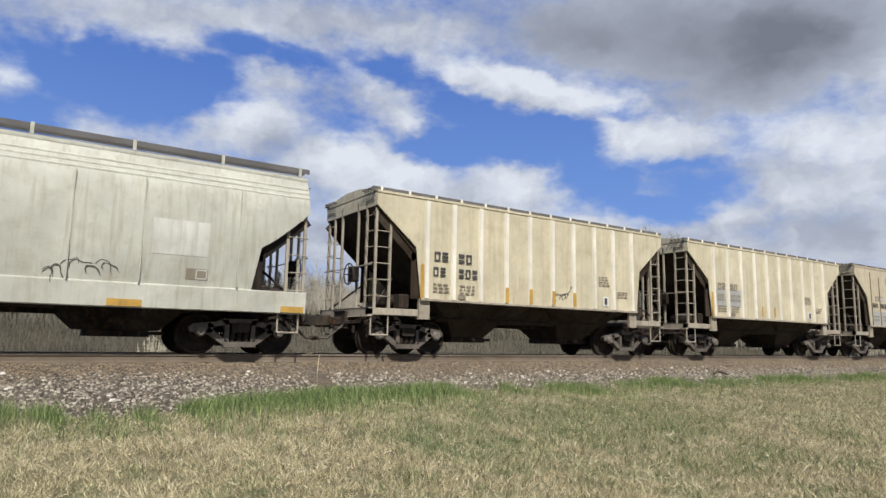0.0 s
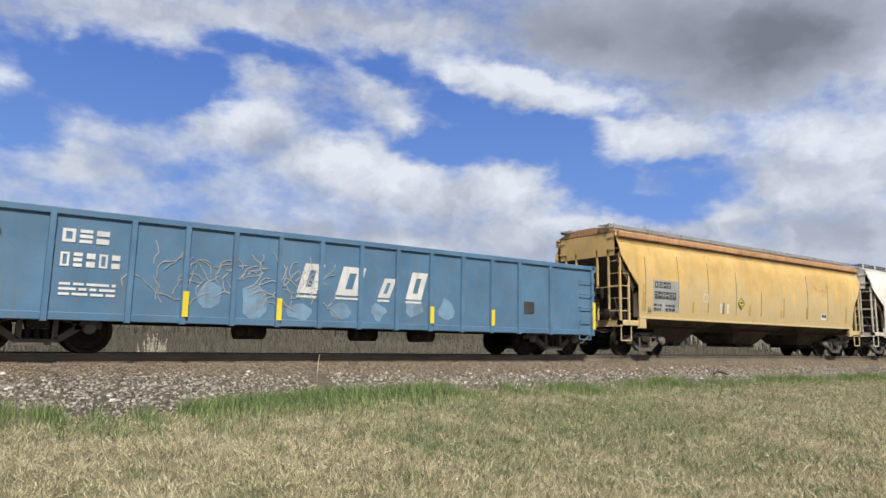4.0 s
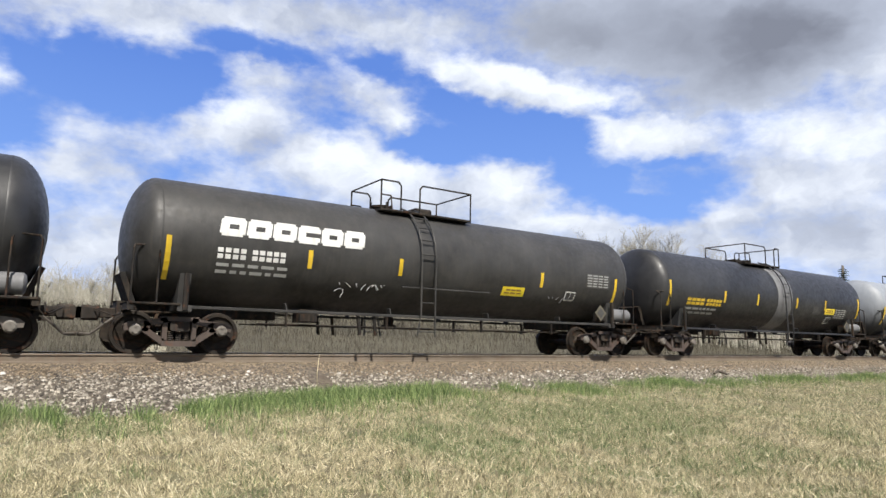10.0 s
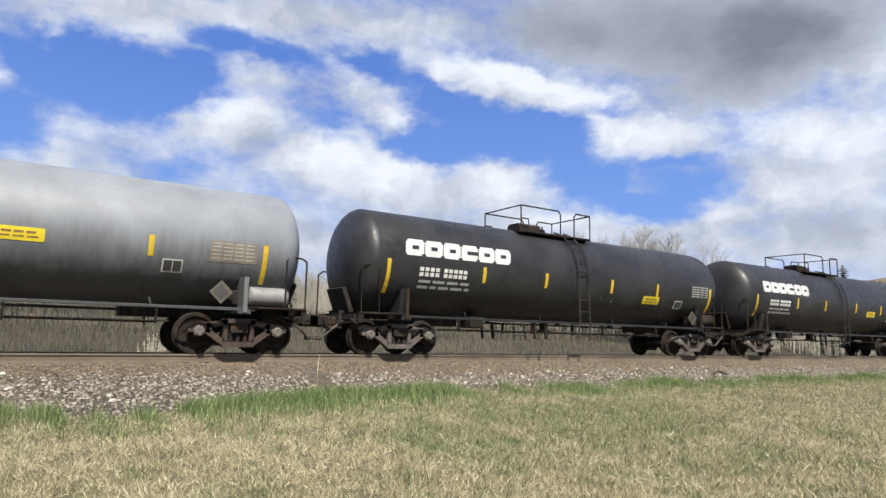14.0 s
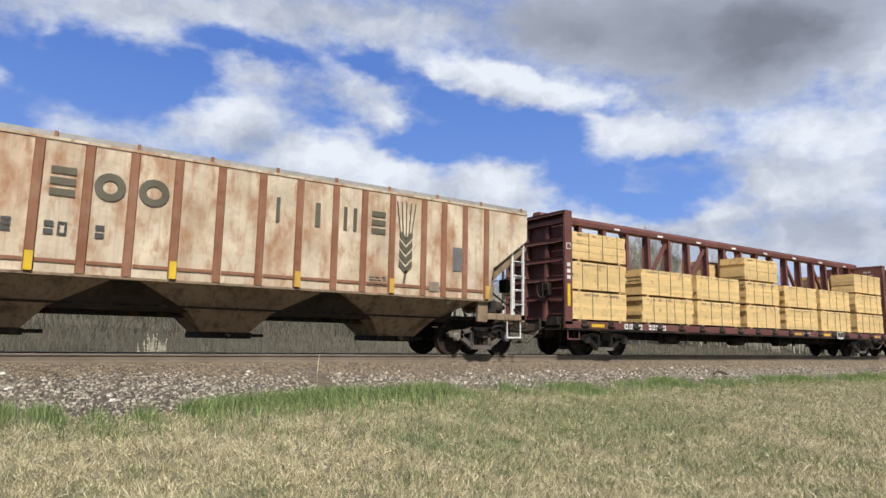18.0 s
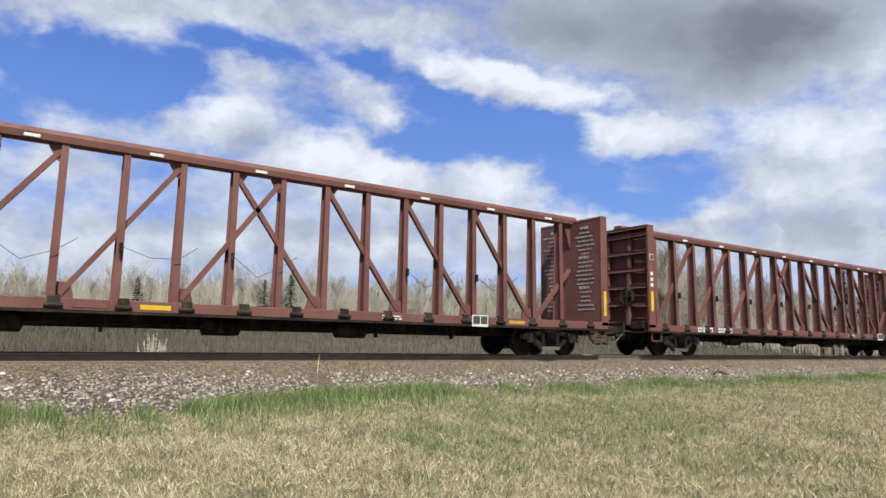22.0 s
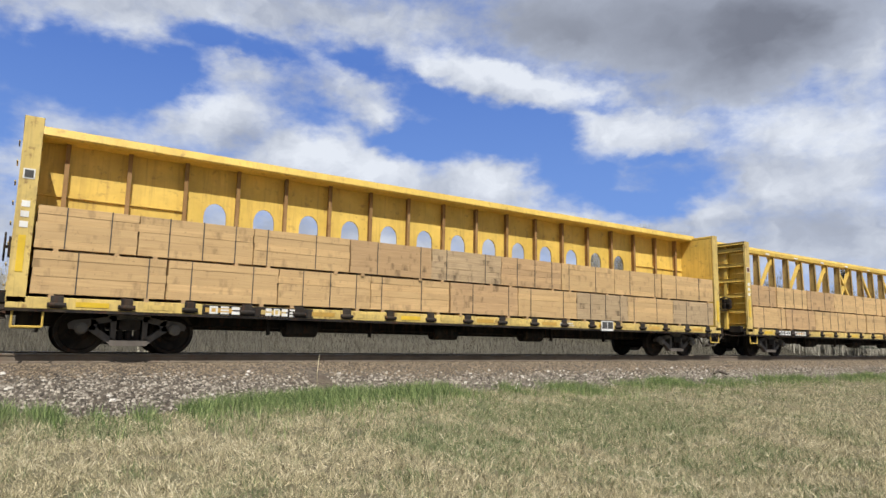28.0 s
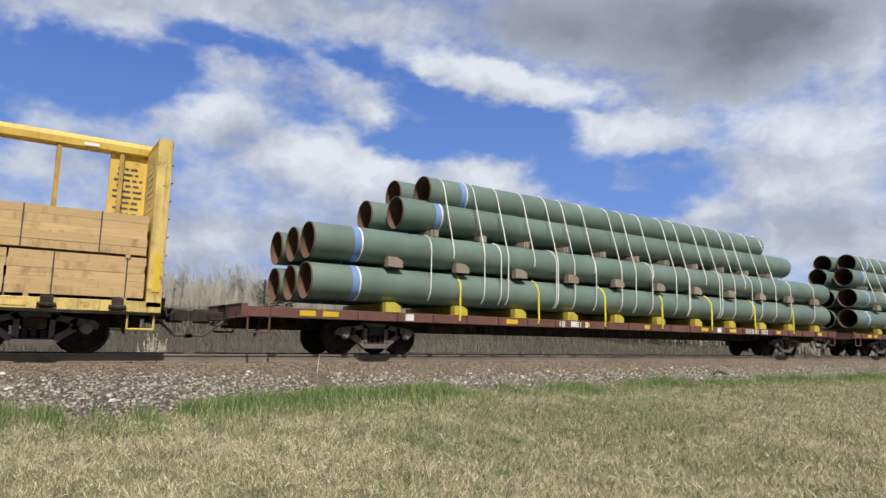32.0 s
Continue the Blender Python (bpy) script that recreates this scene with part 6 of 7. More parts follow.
def land(x, y):
    """Height of the ground: a gentle fall away from the embankment on both sides."""
    d = TRACK - y
    if d > 2.2:
        k = min(1.0, (d - 2.2) / 11.0)
        z = -0.66 - 0.56 * k ** 0.8
    elif d < -2.2:
        k = min(1.0, (-d - 2.2) / 4.0)
        r = min(1.0, max(0.0, (-d - 7.0) / 40.0))
        z = -0.66 - 0.55 * k + 3.4 * r * r * (3 - 2 * r)
    else:
        z = -0.62
    n = noise.noise(Vector((x * 0.35, y * 0.35, 0))) * 0.05 + noise.noise(Vector((x * 0.06, y * 0.06, 3))) * 0.08
    return z + n * min(1, max(0, (abs(d) - 2.2) / 3))


def axis_steps(near, far, fine, grow):
    out, a, s = [0.0], 0.0, fine
    while a < far:
        if a > near:
            s *= grow
        a += s
        out.append(a)
    return sorted([-v for v in out[1:]] + out)


xs = [v + 12 for v in axis_steps(34, 2600, 0.5, 1.22)]
ys = [v + 12 for v in axis_steps(24, 2600, 0.45, 1.22)]
gv = [(x, y, land(x, y)) for x in xs for y in ys]
ny = len(ys)
gf = [(i * ny + j, (i + 1) * ny + j, (i + 1) * ny + j + 1, i * ny + j + 1) for i in range(len(xs) - 1) for j in range(ny - 1)]


def turf():
    mt, nd, ln, bs = nodes("dry spring turf")
    tc = nd.new("ShaderNodeTexCoord")
    v = tc.outputs["Object"]
    col = blend(nd, ln, noisy(nd, ln, v, 0.28, 0.4, 0.62), (0.135, 0.115, 0.066), (0.09, 0.085, 0.043))
    col = blend(nd, ln, scaled(nd, ln, noisy(nd, ln, v, 1.7, 0.45, 0.7), 0.6), col, (0.12, 0.145, 0.05))
    col = blend(nd, ln, scaled(nd, ln, noisy(nd, ln, v, 60.0, 0.45, 0.62, 8.0), 0.6), col, (0.40, 0.345, 0.215))
    col = blend(nd, ln, scaled(nd, ln, noisy(nd, ln, v, 45.0, 0.5, 0.72, 8.0), 0.7), col, (0.06, 0.05, 0.03))
    # the damp field beyond the track is greener and duller than the verge
    sp, fld = nd.new("ShaderNodeSeparateXYZ"), nd.new("ShaderNodeMapRange")
    fld.inputs["From Min"].default_value, fld.inputs["From Max"].default_value = 17.0, 20.0
    ln.new(v, sp.inputs[0])
    ln.new(sp.outputs[1], fld.inputs["Value"])
    moss = blend(nd, ln, noisy(nd, ln, v, 0.12, 0.4, 0.6), (0.06, 0.052, 0.036), (0.10, 0.088, 0.06))
    col = blend(nd, ln, scaled(nd, ln, fld.outputs[0], 0.85), col, moss)
    ln.new(col, bs.inputs["Base Color"])
    bs.inputs["Roughness"].default_value = 0.95
    b = nd.new("ShaderNodeBump")
    b.inputs["Strength"].default_value, b.inputs["Distance"].default_value = 0.8, 0.03
    ln.new(noisy(nd, ln, v, 25.0, 0.2, 0.8, 8.0), b.inputs["Height"])
    ln.new(b.outputs[0], bs.inputs["Normal"])
    return mt


me = bpy.data.meshes.new("ground")
me.from_pydata(gv, [], gf)
me.materials.append(turf())
me.polygons.foreach_set("use_smooth", [True] * len(me.polygons))
ground = tagged(new("ground", me), "dry straw-coloured grass verge with green tufts", "ground", kind="structure")

# ---- track ----
def gravel():
    mt, nd, ln, bs = nodes("ballast bed")
    tc = nd.new("ShaderNodeTexCoord")
    v = tc.outputs["Object"]
    vo = nd.new("ShaderNodeTexVoronoi")
    vo.inputs["Scale"].default_value = 16.0
    ln.new(v, vo.inputs["Vector"])
    ramp = nd.new("ShaderNodeValToRGB")
    ramp.color_ramp.elements[0].color, ramp.color_ramp.elements[1].color = (0.05, 0.04, 0.032, 1), (0.21, 0.18, 0.145, 1)
    sep = nd.new("ShaderNodeSeparateColor")
    ln.new(vo.outputs["Color"], sep.inputs[0])
    ln.new(sep.outputs[0], ramp.inputs[0])
    col = blend(nd, ln, noisy(nd, ln, v, 0.7, 0.35, 0.7), ramp.outputs[0], (0.12, 0.094, 0.068), "MIX")
    ln.new(col, bs.inputs["Base Color"])
    bs.inputs["Roughness"].default_value = 0.95
    b = nd.new("ShaderNodeBump")
    b.inputs["Strength"].default_value, b.inputs["Distance"].default_value = 1.0, 0.04
    ln.new(vo.outputs["Distance"], b.inputs["Height"])
    ln.new(b.outputs[0], bs.inputs["Normal"])
    return mt


def bank(x, y):
    """Height of the ballast at (x, y)."""
    d = y - TRACK
    if abs(d) < 1.55:
        return -0.20 + (0.0 if abs(d) > 0.95 else -0.02)
    if d < 0:
        t = toe(x)
        k = (TRACK - 1.55 - y) / (TRACK - 1.55 - t)
    else:
        k = (d - 1.55) / 1.6
    return -0.20 - (0.56 + (0.12 if d < 0 and -4 < x < 6 else 0)) * k


bx = [v for v in xs if -400 < v < 900]
bv, bf = [], []
for x in bx:
    t = toe(x) - 0.25
    line = [t + (TRACK - 1.55 - t) * k / 6 for k in range(7)] + [TRACK - 0.95, TRACK, TRACK + 0.95, TRACK + 1.55, TRACK + 2.4, TRACK + 3.3]
    for y in line:
        bv.append((x, y, bank(x, y) + 0.02 * noise.noise(Vector((x * 1.5, y * 1.5, 7)))))
nl = 13
bf = [(i * nl + j, (i + 1) * nl + j, (i + 1) * nl + j + 1, i * nl + j + 1) for i in range(len(bx) - 1) for j in range(nl - 1)]
me = bpy.data.meshes.new("ballast")
me.from_pydata(bv, [], bf)
me.materials.append(gravel())
ballast = tagged(new("ballast", me), "grey and tan crushed stone ballast shoulder", "ballast", kind="structure")


def scatter(name, pts, sizes, shape_v, shape_f, mt, label, category, turn_all=True, seed=0, stretch=None, tilt=0.0, flat=0.0):
    """One mesh of many small pieces; pts n x 3."""
    rs = np.random.RandomState(seed)
    n, k = len(pts), len(shape_v)
    base = np.array(shape_v, float)
    v = np.repeat(base[None], n, 0)
    if turn_all:
        v = v * rs.uniform(0.6, 1.3, (n, 1, 3))
    if stretch is not None:
        v = v * stretch[:, None, :]
    a = rs.uniform(0, 2 * np.pi, n)
    c, s = np.cos(a)[:, None], np.sin(a)[:, None]
    if tilt:
        b = flat * rs.choice([-1, 1], n) + rs.normal(0, tilt, n)
        cb, sb = np.cos(b)[:, None], np.sin(b)[:, None]
        v = np.stack([v[..., 0] * cb + v[..., 2] * sb, v[..., 1], -v[..., 0] * sb + v[..., 2] * cb], -1)
    v = np.stack([v[..., 0] * c - v[..., 1] * s, v[..., 0] * s + v[..., 1] * c, v[..., 2]], -1)
    v = v * sizes[:, None, None] + pts[:, None, :]
    f = (np.array(shape_f)[None] + (np.arange(n) * k)[:, None, None]).reshape(-1)
    w = len(shape_f[0])
    me = bpy.data.meshes.new(name)
    me.vertices.add(n * k)
    me.vertices.foreach_set("co", v.reshape(-1))
    m = n * len(shape_f)
    me.loops.add(m * w)
    me.loops.foreach_set("vertex_index", f)
    me.polygons.add(m)
    me.polygons.foreach_set("loop_start", np.arange(m) * w)
    me.update(calc_edges=True)
    me.validate()
    me.materials.append(mt)
    return tagged(new(name, me), label, category, kind="stuff")


STONE_V = [(-1, -0.6, -0.3), (0.9, -0.8, -0.4), (1, 0.7, -0.2), (-0.7, 0.9, -0.4), (-0.6, -0.5, 0.6), (0.7, -0.4, 0.7), (0.5, 0.6, 0.5), (-0.5, 0.5, 0.8)]
STONE_F = [(0, 1, 5), (0, 5, 4), (1, 2, 6), (1, 6, 5), (2, 3, 7), (2, 7, 6), (3, 0, 4), (3, 4, 7), (4, 5, 6), (4, 6, 7)]
rs = np.random.RandomState(5)


def on_bank(n, x0, x1, near=True, skew=1.0):
    x = x0 + (x1 - x0) * rs.uniform(0, 1, n) ** skew
    k = rs.uniform(-0.02, 1, n)
    t = np.array([toe(a) for a in x]) - 0.1
    y = t + (TRACK - 0.85 - t) * k
    z = np.array([bank(a, b) for a, b in zip(x, y)])
    return np.stack([x, y, z], 1)


STONES = isles("crushed stone", (0.042, 0.035, 0.028), (0.46, 0.42, 0.35), (0.165, 0.142, 0.112))
GRIT = isles("brown fine gravel", (0.045, 0.034, 0.022), (0.36, 0.285, 0.20), (0.19, 0.146, 0.096))
p = on_bank(72000, -4, 42, skew=1.45)
p = p[p[:, 1] < TRACK - 2.45 + rs.normal(0, 0.2, len(p))]
scatter("ballast_stones", p + [0, 0, 0.01], rs.uniform(0.012, 0.034, len(p)), STONE_V, STONE_F, STONES, "loose grey and tan ballast stones", "ballast stones", seed=1)
p = on_bank(105000, -4, 42, skew=1.45)
p = p[p[:, 1] > TRACK - 2.65 + rs.normal(0, 0.2, len(p))]
scatter("fine_gravel", p + [0, 0, 0.004], rs.uniform(0.008, 0.021, len(p)), STONE_V, STONE_F, GRIT, "brown fine gravel beside the rail", "gravel", seed=9)
p = on_bank(190, -4, 24)
p = p[p[:, 1] < TRACK - 2.1]
scatter("pale_stones", p + [0, 0, 0.02], rs.uniform(0.022, 0.05, len(p)), STONE_V, STONE_F, isles("pale limestone", (0.42, 0.39, 0.34), (0.66, 0.63, 0.57)), "larger pale stones lying on the ballast", "stones", seed=2)

track = tagged(new("railway_track"), "single railway track with rusty rails on timber ties", "railway track", kind="structure")
head = [(-0.036, -0.005), (-0.03, 0.0), (0.03, 0.0), (0.036, -0.005), (0.036, -0.035), (0.011, -0.05), (0.011, -0.15), (0.07, -0.17), (0.07, -0.183), (-0.07, -0.183), (-0.07, -0.17), (-0.011, -0.15), (-0.011, -0.05), (-0.036, -0.035)]
for s in (-1, 1):
    part("rail", Geo().prism("x", [(TRACK + s * 0.753 + a, b) for a, b in head], -300, 900), RAIL, track, "rusty steel rail with a worn bright top")
    part("rail_top", Geo().box(-300, 900, TRACK + s * 0.753 - 0.026, TRACK + s * 0.753 + 0.026, 0.0005, 0.003), SHINE, track)
tie = Geo().cbox(-0.115, 0.115, -1.3, 1.3, -0.1, 0.0, 0.012, "y").mesh("tie", TIMBER)
tplate = Geo()
for s in (-1, 1):
    tplate.box(-0.1, 0.1, s * 0.753 - 0.18, s * 0.753 + 0.18, 0.0, 0.012)
    for q in (-1, 1):
        tplate.box(-0.02, 0.02, s * 0.753 + q * 0.085 - 0.015, s * 0.753 + q * 0.085 + 0.015, 0.0, 0.04)
tplate = tplate.mesh("tie plates", RAIL)
for i in range(150):
    t = part("tie", tie, None, track, at=(-10 + 0.52 * i, TRACK, -0.192))
    part("tie_plate", tplate, None, t)

# ---- grass ----
def blades(name, n, place, height, width, mt, label, category, seed, tilt=0.35, flat=0.0):
    r = np.random.RandomState(seed)
    pts = place(n, r)
    n = len(pts)
    h = height[0] + (height[1] - height[0]) * r.beta(2, 3, n)
    shape = [(-0.5, 0, 0), (0.5, 0, 0), (0.32, 0.12, 0.55), (-0.32, 0.12, 0.55), (0.0, 0.42, 1.0)]
    stretch = np.stack([np.full(n, 1.0) * width * r.uniform(0.7, 1.4, n) / h, r.uniform(0.3, 1.6, n), np.ones(n)], 1)
    return scatter(name, pts, h, shape, [(0, 1, 2), (0, 2, 3), (3, 2, 4)], mt, label, category, turn_all=False, seed=seed + 50, stretch=stretch, tilt=tilt, flat=flat)


def verge(n, r, over=0.15, far=34.0):
    """Points on the near verge, thinning out with the distance."""
    u = r.uniform(-0.74, 0.72, n)
    d = 5.4 * (far / 5.4) ** r.uniform(0, 1, n)
    c, s = math.cos(radians(33.8)), math.sin(radians(33.8))
    x, y = d * s + d * u * c, d * c - d * u * s
    keep = y < np.array([toe(a) for a in x]) + over
    return x[keep], y[keep]


def clump(x, y, s, seed):
    return np.array([noise.noise(Vector((a * s, b * s, seed))) for a, b in zip(x, y)])


def rooted(x, y):
    return np.stack([x, y, [land(a, b) - 0.01 for a, b in zip(x, y)]], 1)


def straw_place(n, r):
    x, y = verge(n, r)
    c = 0.7 * clump(x, y, 2.2, 21) + 0.8 * clump(x, y, 9.0, 8)
    keep = c + 0.36 > r.uniform(0, 0.62, len(x))
    return rooted(x[keep], y[keep])


def lush(x, y):
    """How green the verge is: patches about the middle, straw elsewhere."""
    g = 1.05 * np.exp(-((x - 9.0) / 2.8) ** 2 - ((y - 8.6) / 1.9) ** 2) + 0.5 * np.exp(-((x - 6.2) / 1.5) ** 2 - ((y - 7.2) / 1.2) ** 2)
    g += 0.3 * np.exp(-((x - 9.5) / 3.5) ** 2 - ((y - 11.6) / 1.1) ** 2) - 0.2 * np.exp(-((x - 1.6) / 1.6) ** 2 - ((y - 8.0) / 1.6) ** 2)
    t = np.array([toe(a) for a in x])
    g += 0.7 * np.exp(-((x + 0.6) / 1.0) ** 2 - ((t - 0.7 - y) / 0.8) ** 2) + 0.1
    g += 0.75 * np.exp(-((t - y) / 0.9) ** 2)
    return g + 0.75 * clump(x, y, 0.7, 11) + 0.5 * clump(x, y, 2.1, 5)


def green_place(n, r):
    x, y = verge(n, r, 0.1)
    keep = lush(x, y) > r.uniform(0.0, 0.95, len(x))
    return rooted(x[keep], y[keep])


def fringe_place(n, r):
    x = -2 + 40 * r.uniform(0, 1, n) ** 1.35
    c = clump(x, x * 0, 0.7, 2) + 0.5 * clump(x, x * 0, 2.5, 4)
    bare = 0.4 * np.exp(-((x - 5.2) / 2.0) ** 4) - 0.42 * np.exp(-((x - 1.5) / 1.15) ** 4) - 0.32 * np.clip((x - 7.5) / 3, 0, 1)
    keep = c + 0.2 + bare > r.uniform(-0.35, 0.55, n)
    x = x[keep]
    y = np.array([toe(a) for a in x]) - r.exponential(0.62, len(x)) * (0.9 + 0.6 * clump(x, x * 0, 1.1, 9)) + 0.2
    return rooted(x, y)


STRAW = isles("straw blades", (0.075, 0.062, 0.032), (0.90, 0.80, 0.54), (0.46, 0.395, 0.24), sheer=0.1)
OLIVE = isles("faded olive blades", (0.10, 0.095, 0.045), (0.56, 0.52, 0.31), (0.30, 0.28, 0.145), sheer=0.1)
FRESHGRASS = isles("green blades", (0.055, 0.08, 0.028), (0.38, 0.40, 0.21), (0.16, 0.205, 0.085), sheer=0.1)
blades("dead_grass", 560000, straw_place, (0.04, 0.14), 0.0066, STRAW, "matted dry straw grass", "dead grass", 1, tilt=0.5, flat=0.55)
STALKS = isles("bleached stalks", (0.36, 0.32, 0.2), (0.95, 0.88, 0.65), (0.66, 0.58, 0.38))


def litter_place(n, r):
    p = straw_place(n, r)
    lay = clump(p[:, 0], p[:, 1], 0.9, 31) + 0.2 - 0.45 * np.clip(lush(p[:, 0], p[:, 1]), 0, 1)
    p = p[lay > r.uniform(-0.1, 0.5, len(p))]
    return p + [0, 0, 0.035]


blades("straw_litter", 60000, litter_place, (0.06, 0.17), 0.0062, STALKS, "bleached straw lying loose on the grass", "straw", 7, tilt=0.4, flat=1.0)
blades("old_grass", 190000, straw_place, (0.04, 0.13), 0.005, OLIVE, "faded olive grass between the straw", "old grass", 6, tilt=0.75)
blades("mown_grass", 420000, green_place, (0.05, 0.15), 0.0072, FRESHGRASS, "patches of young green grass", "grass", 2, tilt=0.5)
LUSHGRASS = isles("lush green blades", (0.05, 0.085, 0.022), (0.34, 0.41, 0.16), (0.14, 0.21, 0.062), sheer=0.1)
blades("grass_fringe", 95000, fringe_place, (0.06, 0.38), 0.009, LUSHGRASS, "taller green grass along the ballast foot", "grass", 3, tilt=0.3)
g = Geo().path([(5.55, 12.95, -0.66), (5.54, 12.96, -0.3), (5.57, 12.98, -0.02), (5.6, 12.99, 0.1)], 0.006, 5)
tagged(new("dry_stalk", g.mesh("dry stalk", STRAW)), "single dry stalk in the ballast foot", "stalk")
g = Geo().path([(19.2, 12.7, -0.5), (19.5, 12.75, -0.42), (19.9, 12.7, -0.52)], 0.04, 5)
tagged(new("driftwood_branch", g.mesh("branch", TIMBER)), "broken dark branch on the ballast", "branch")


def reed_place(n, r):
    x = -8 + 130 * r.uniform(0, 1, n) ** 1.6
    y = TRACK + 3.4 + 26 * r.uniform(0, 1, n) ** 1.7
    return np.stack([x, y, [land(a, b) - 0.02 for a, b in zip(x, y)]], 1)


REEDS = isles("dry reeds", (0.03, 0.025, 0.019), (0.20, 0.18, 0.135), (0.073, 0.064, 0.044), sheer=0.0)
blades("dry_reeds", 120000, reed_place, (0.2, 0.85), 0.014, REEDS, "dry brown reeds and weeds beyond the track", "reeds", 4, tilt=0.2)
weed = Geo()
rng = random.Random(77)
for i in range(46):
    a, b = rng.gauss(0, 0.2), rng.uniform(0.8, 1.62)
    foot = Vector((a * 0.8, rng.gauss(0, 0.2), 0))
    tip = Vector((a * 1.5, rng.gauss(0, 0.12), b))
    weed.rod(foot, tip, 0.005, 3)
    for k in range(14):
        q = foot.lerp(tip, rng.uniform(0.62, 1.0))
        weed.add([q, q + Vector((rng.uniform(-0.05, 0.05), 0.01, 0.05)), q + Vector((rng.uniform(-0.02, 0.02), -0.01, 0.07))], [(0, 1, 2)])
bush = tagged(new("dry_weed", weed.mesh("dry weed", isles("pale seed heads", (0.42, 0.39, 0.30), (0.66, 0.62, 0.5)))), "pale dry weed gone to seed beyond the track", "weed")
bush.location = (4.45, TRACK + 9.5, land(4.45, TRACK + 9.5) - 0.02)


def scrub_place(n, r):
    x = -30 + 260 * r.uniform(0, 1, n)
    y = TRACK + 26 + 40 * r.uniform(0, 1, n)
    return np.stack([x, y, [land(a, b) - 0.02 for a, b in zip(x, y)]], 1)


blades("dry_scrub", 60000, scrub_place, (0.5, 1.9), 0.035, REEDS, "belt of grey-brown brush before the woods", "brush", 5, tilt=0.4)

# ---- trees ----
BARK = isles("grey-brown bark", (0.15, 0.13, 0.11), (0.32, 0.29, 0.25), (0.23, 0.205, 0.175))
TWIGS = isles("bare twigs", (0.22, 0.205, 0.17), (0.50, 0.475, 0.40), (0.36, 0.34, 0.28))
BUDS = isles("young buds", (0.20, 0.205, 0.11), (0.38, 0.37, 0.22), (0.28, 0.275, 0.16))
NEEDLES = isles("dark needles", (0.018, 0.032, 0.018), (0.06, 0.085, 0.045), (0.035, 0.055, 0.028))


def spike(geo, p, q, w):
    """One thin tapering twig."""
    d = (q - p).cross(Vector((0.3, 0.8, 0.1))).normalized() * w
    geo.add([p - d, p + d, q], [(0, 1, 2)])


def bare_tree(seed, h, buds=True):
    rng = random.Random(seed)
    trunk, crown, leaf = Geo(), Geo(), Geo()

    def grow(p, d, length, r, depth):
        q = p + d * length
        if depth == 0:
            trunk.lathe([(0, r), (length * 0.5, r * 0.7), (length, r * 0.25)], "z", p, 5)
        elif depth == 1:
            crown.rod(p, q, r, 3)
        else:
            spike(crown, p, q, r)
        if depth >= 3:
            for _ in range(5):
                b = p + d * length * rng.uniform(0.1, 1.0)
                spike(crown, b, b + (d + Vector((rng.gauss(0, 0.6), rng.gauss(0, 0.6), rng.gauss(0.2, 0.4)))) * length * 0.55, 0.011)
                if buds and rng.random() < 0.5:
                    s = rng.uniform(0.03, 0.07)
                    leaf.add([b, b + Vector((s, rng.uniform(-s, s), s)), b + Vector((-s * 0.5, s, s * 1.2))], [(0, 1, 2)])
            return
        n = (13, 7, 5)[depth]
        for i in range(n):
            k = rng.uniform(0.2, 1.0)
            a = rng.uniform(0, 6.28)
            w = Vector((math.cos(a), math.sin(a), rng.uniform(0.7, 1.6))).normalized()
            grow(p + d * length * k, (w * 0.8 + d * 0.5).normalized(), length * rng.uniform(0.24, 0.4) if depth == 0 else length * rng.uniform(0.4, 0.62), (0.028, 0.02, 0.014)[depth], depth + 1)
    grow(Vector((0, 0, -0.2)), Vector((0, 0, 1)), h * 0.74, 0.022 + h * 0.004, 0)
    return trunk.mesh("trunk", BARK), crown.mesh("crown", TWIGS), leaf.mesh("buds", BUDS) if leaf.v else None


def conifer(seed, h):
    rng = random.Random(seed)
    trunk, crown = Geo(), Geo()
    trunk.rod((0, 0, -0.2), (0, 0, h), 0.14, 6)
    z = h * 0.12
    while z < h * 0.98:
        k = 1 - z / h
        for i in range(13):
            a = rng.uniform(0, 6.28)
            L = (0.35 + h * 0.25 * k) * rng.uniform(0.6, 1.15)
            tip = Vector((math.cos(a) * L, math.sin(a) * L, z - 0.12 * L))
            root = Vector((0, 0, z))
            side = Vector((-math.sin(a), math.cos(a), 0))
            for j in range(5):
                m = root.lerp(tip, 0.25 + 0.18 * j)
                w = side * (0.28 * L * (1 - 0.16 * j)) * rng.uniform(0.6, 1.2)
                crown.add([m - w + Vector((0, 0, -0.12)), m + w + Vector((0, 0, -0.12 * rng.random())), m + (tip - root) * 0.28 + Vector((0, 0, rng.uniform(-0.1, 0.14)))], [(0, 1, 2)])
        z += 0.26 + 0.2 * k
    return trunk.mesh("trunk", BARK), crown.mesh("crown", NEEDLES), None


def plant(kit, x, y, label, category, group, turn_=0.0, size=1.0, name="tree"):
    t = new(name)
    t.location, t.rotation_euler, t.scale = (x, y, land(x, y)), (0, 0, turn_), (size, size, size)
    tagged(t, label, category, group)
    part("trunk", kit[0], None, t)
    part("crown", kit[1], None, t)
    if kit[2]:
        tagged(part("young_foliage", kit[2], None, t), kind="stuff")
    return t


def spot(az, depth):
    """The point at that azimuth (degrees) and depth."""
    a = radians(az)
    d = depth / math.cos(a - radians(33.8))
    return d * math.sin(a), d * math.cos(a)


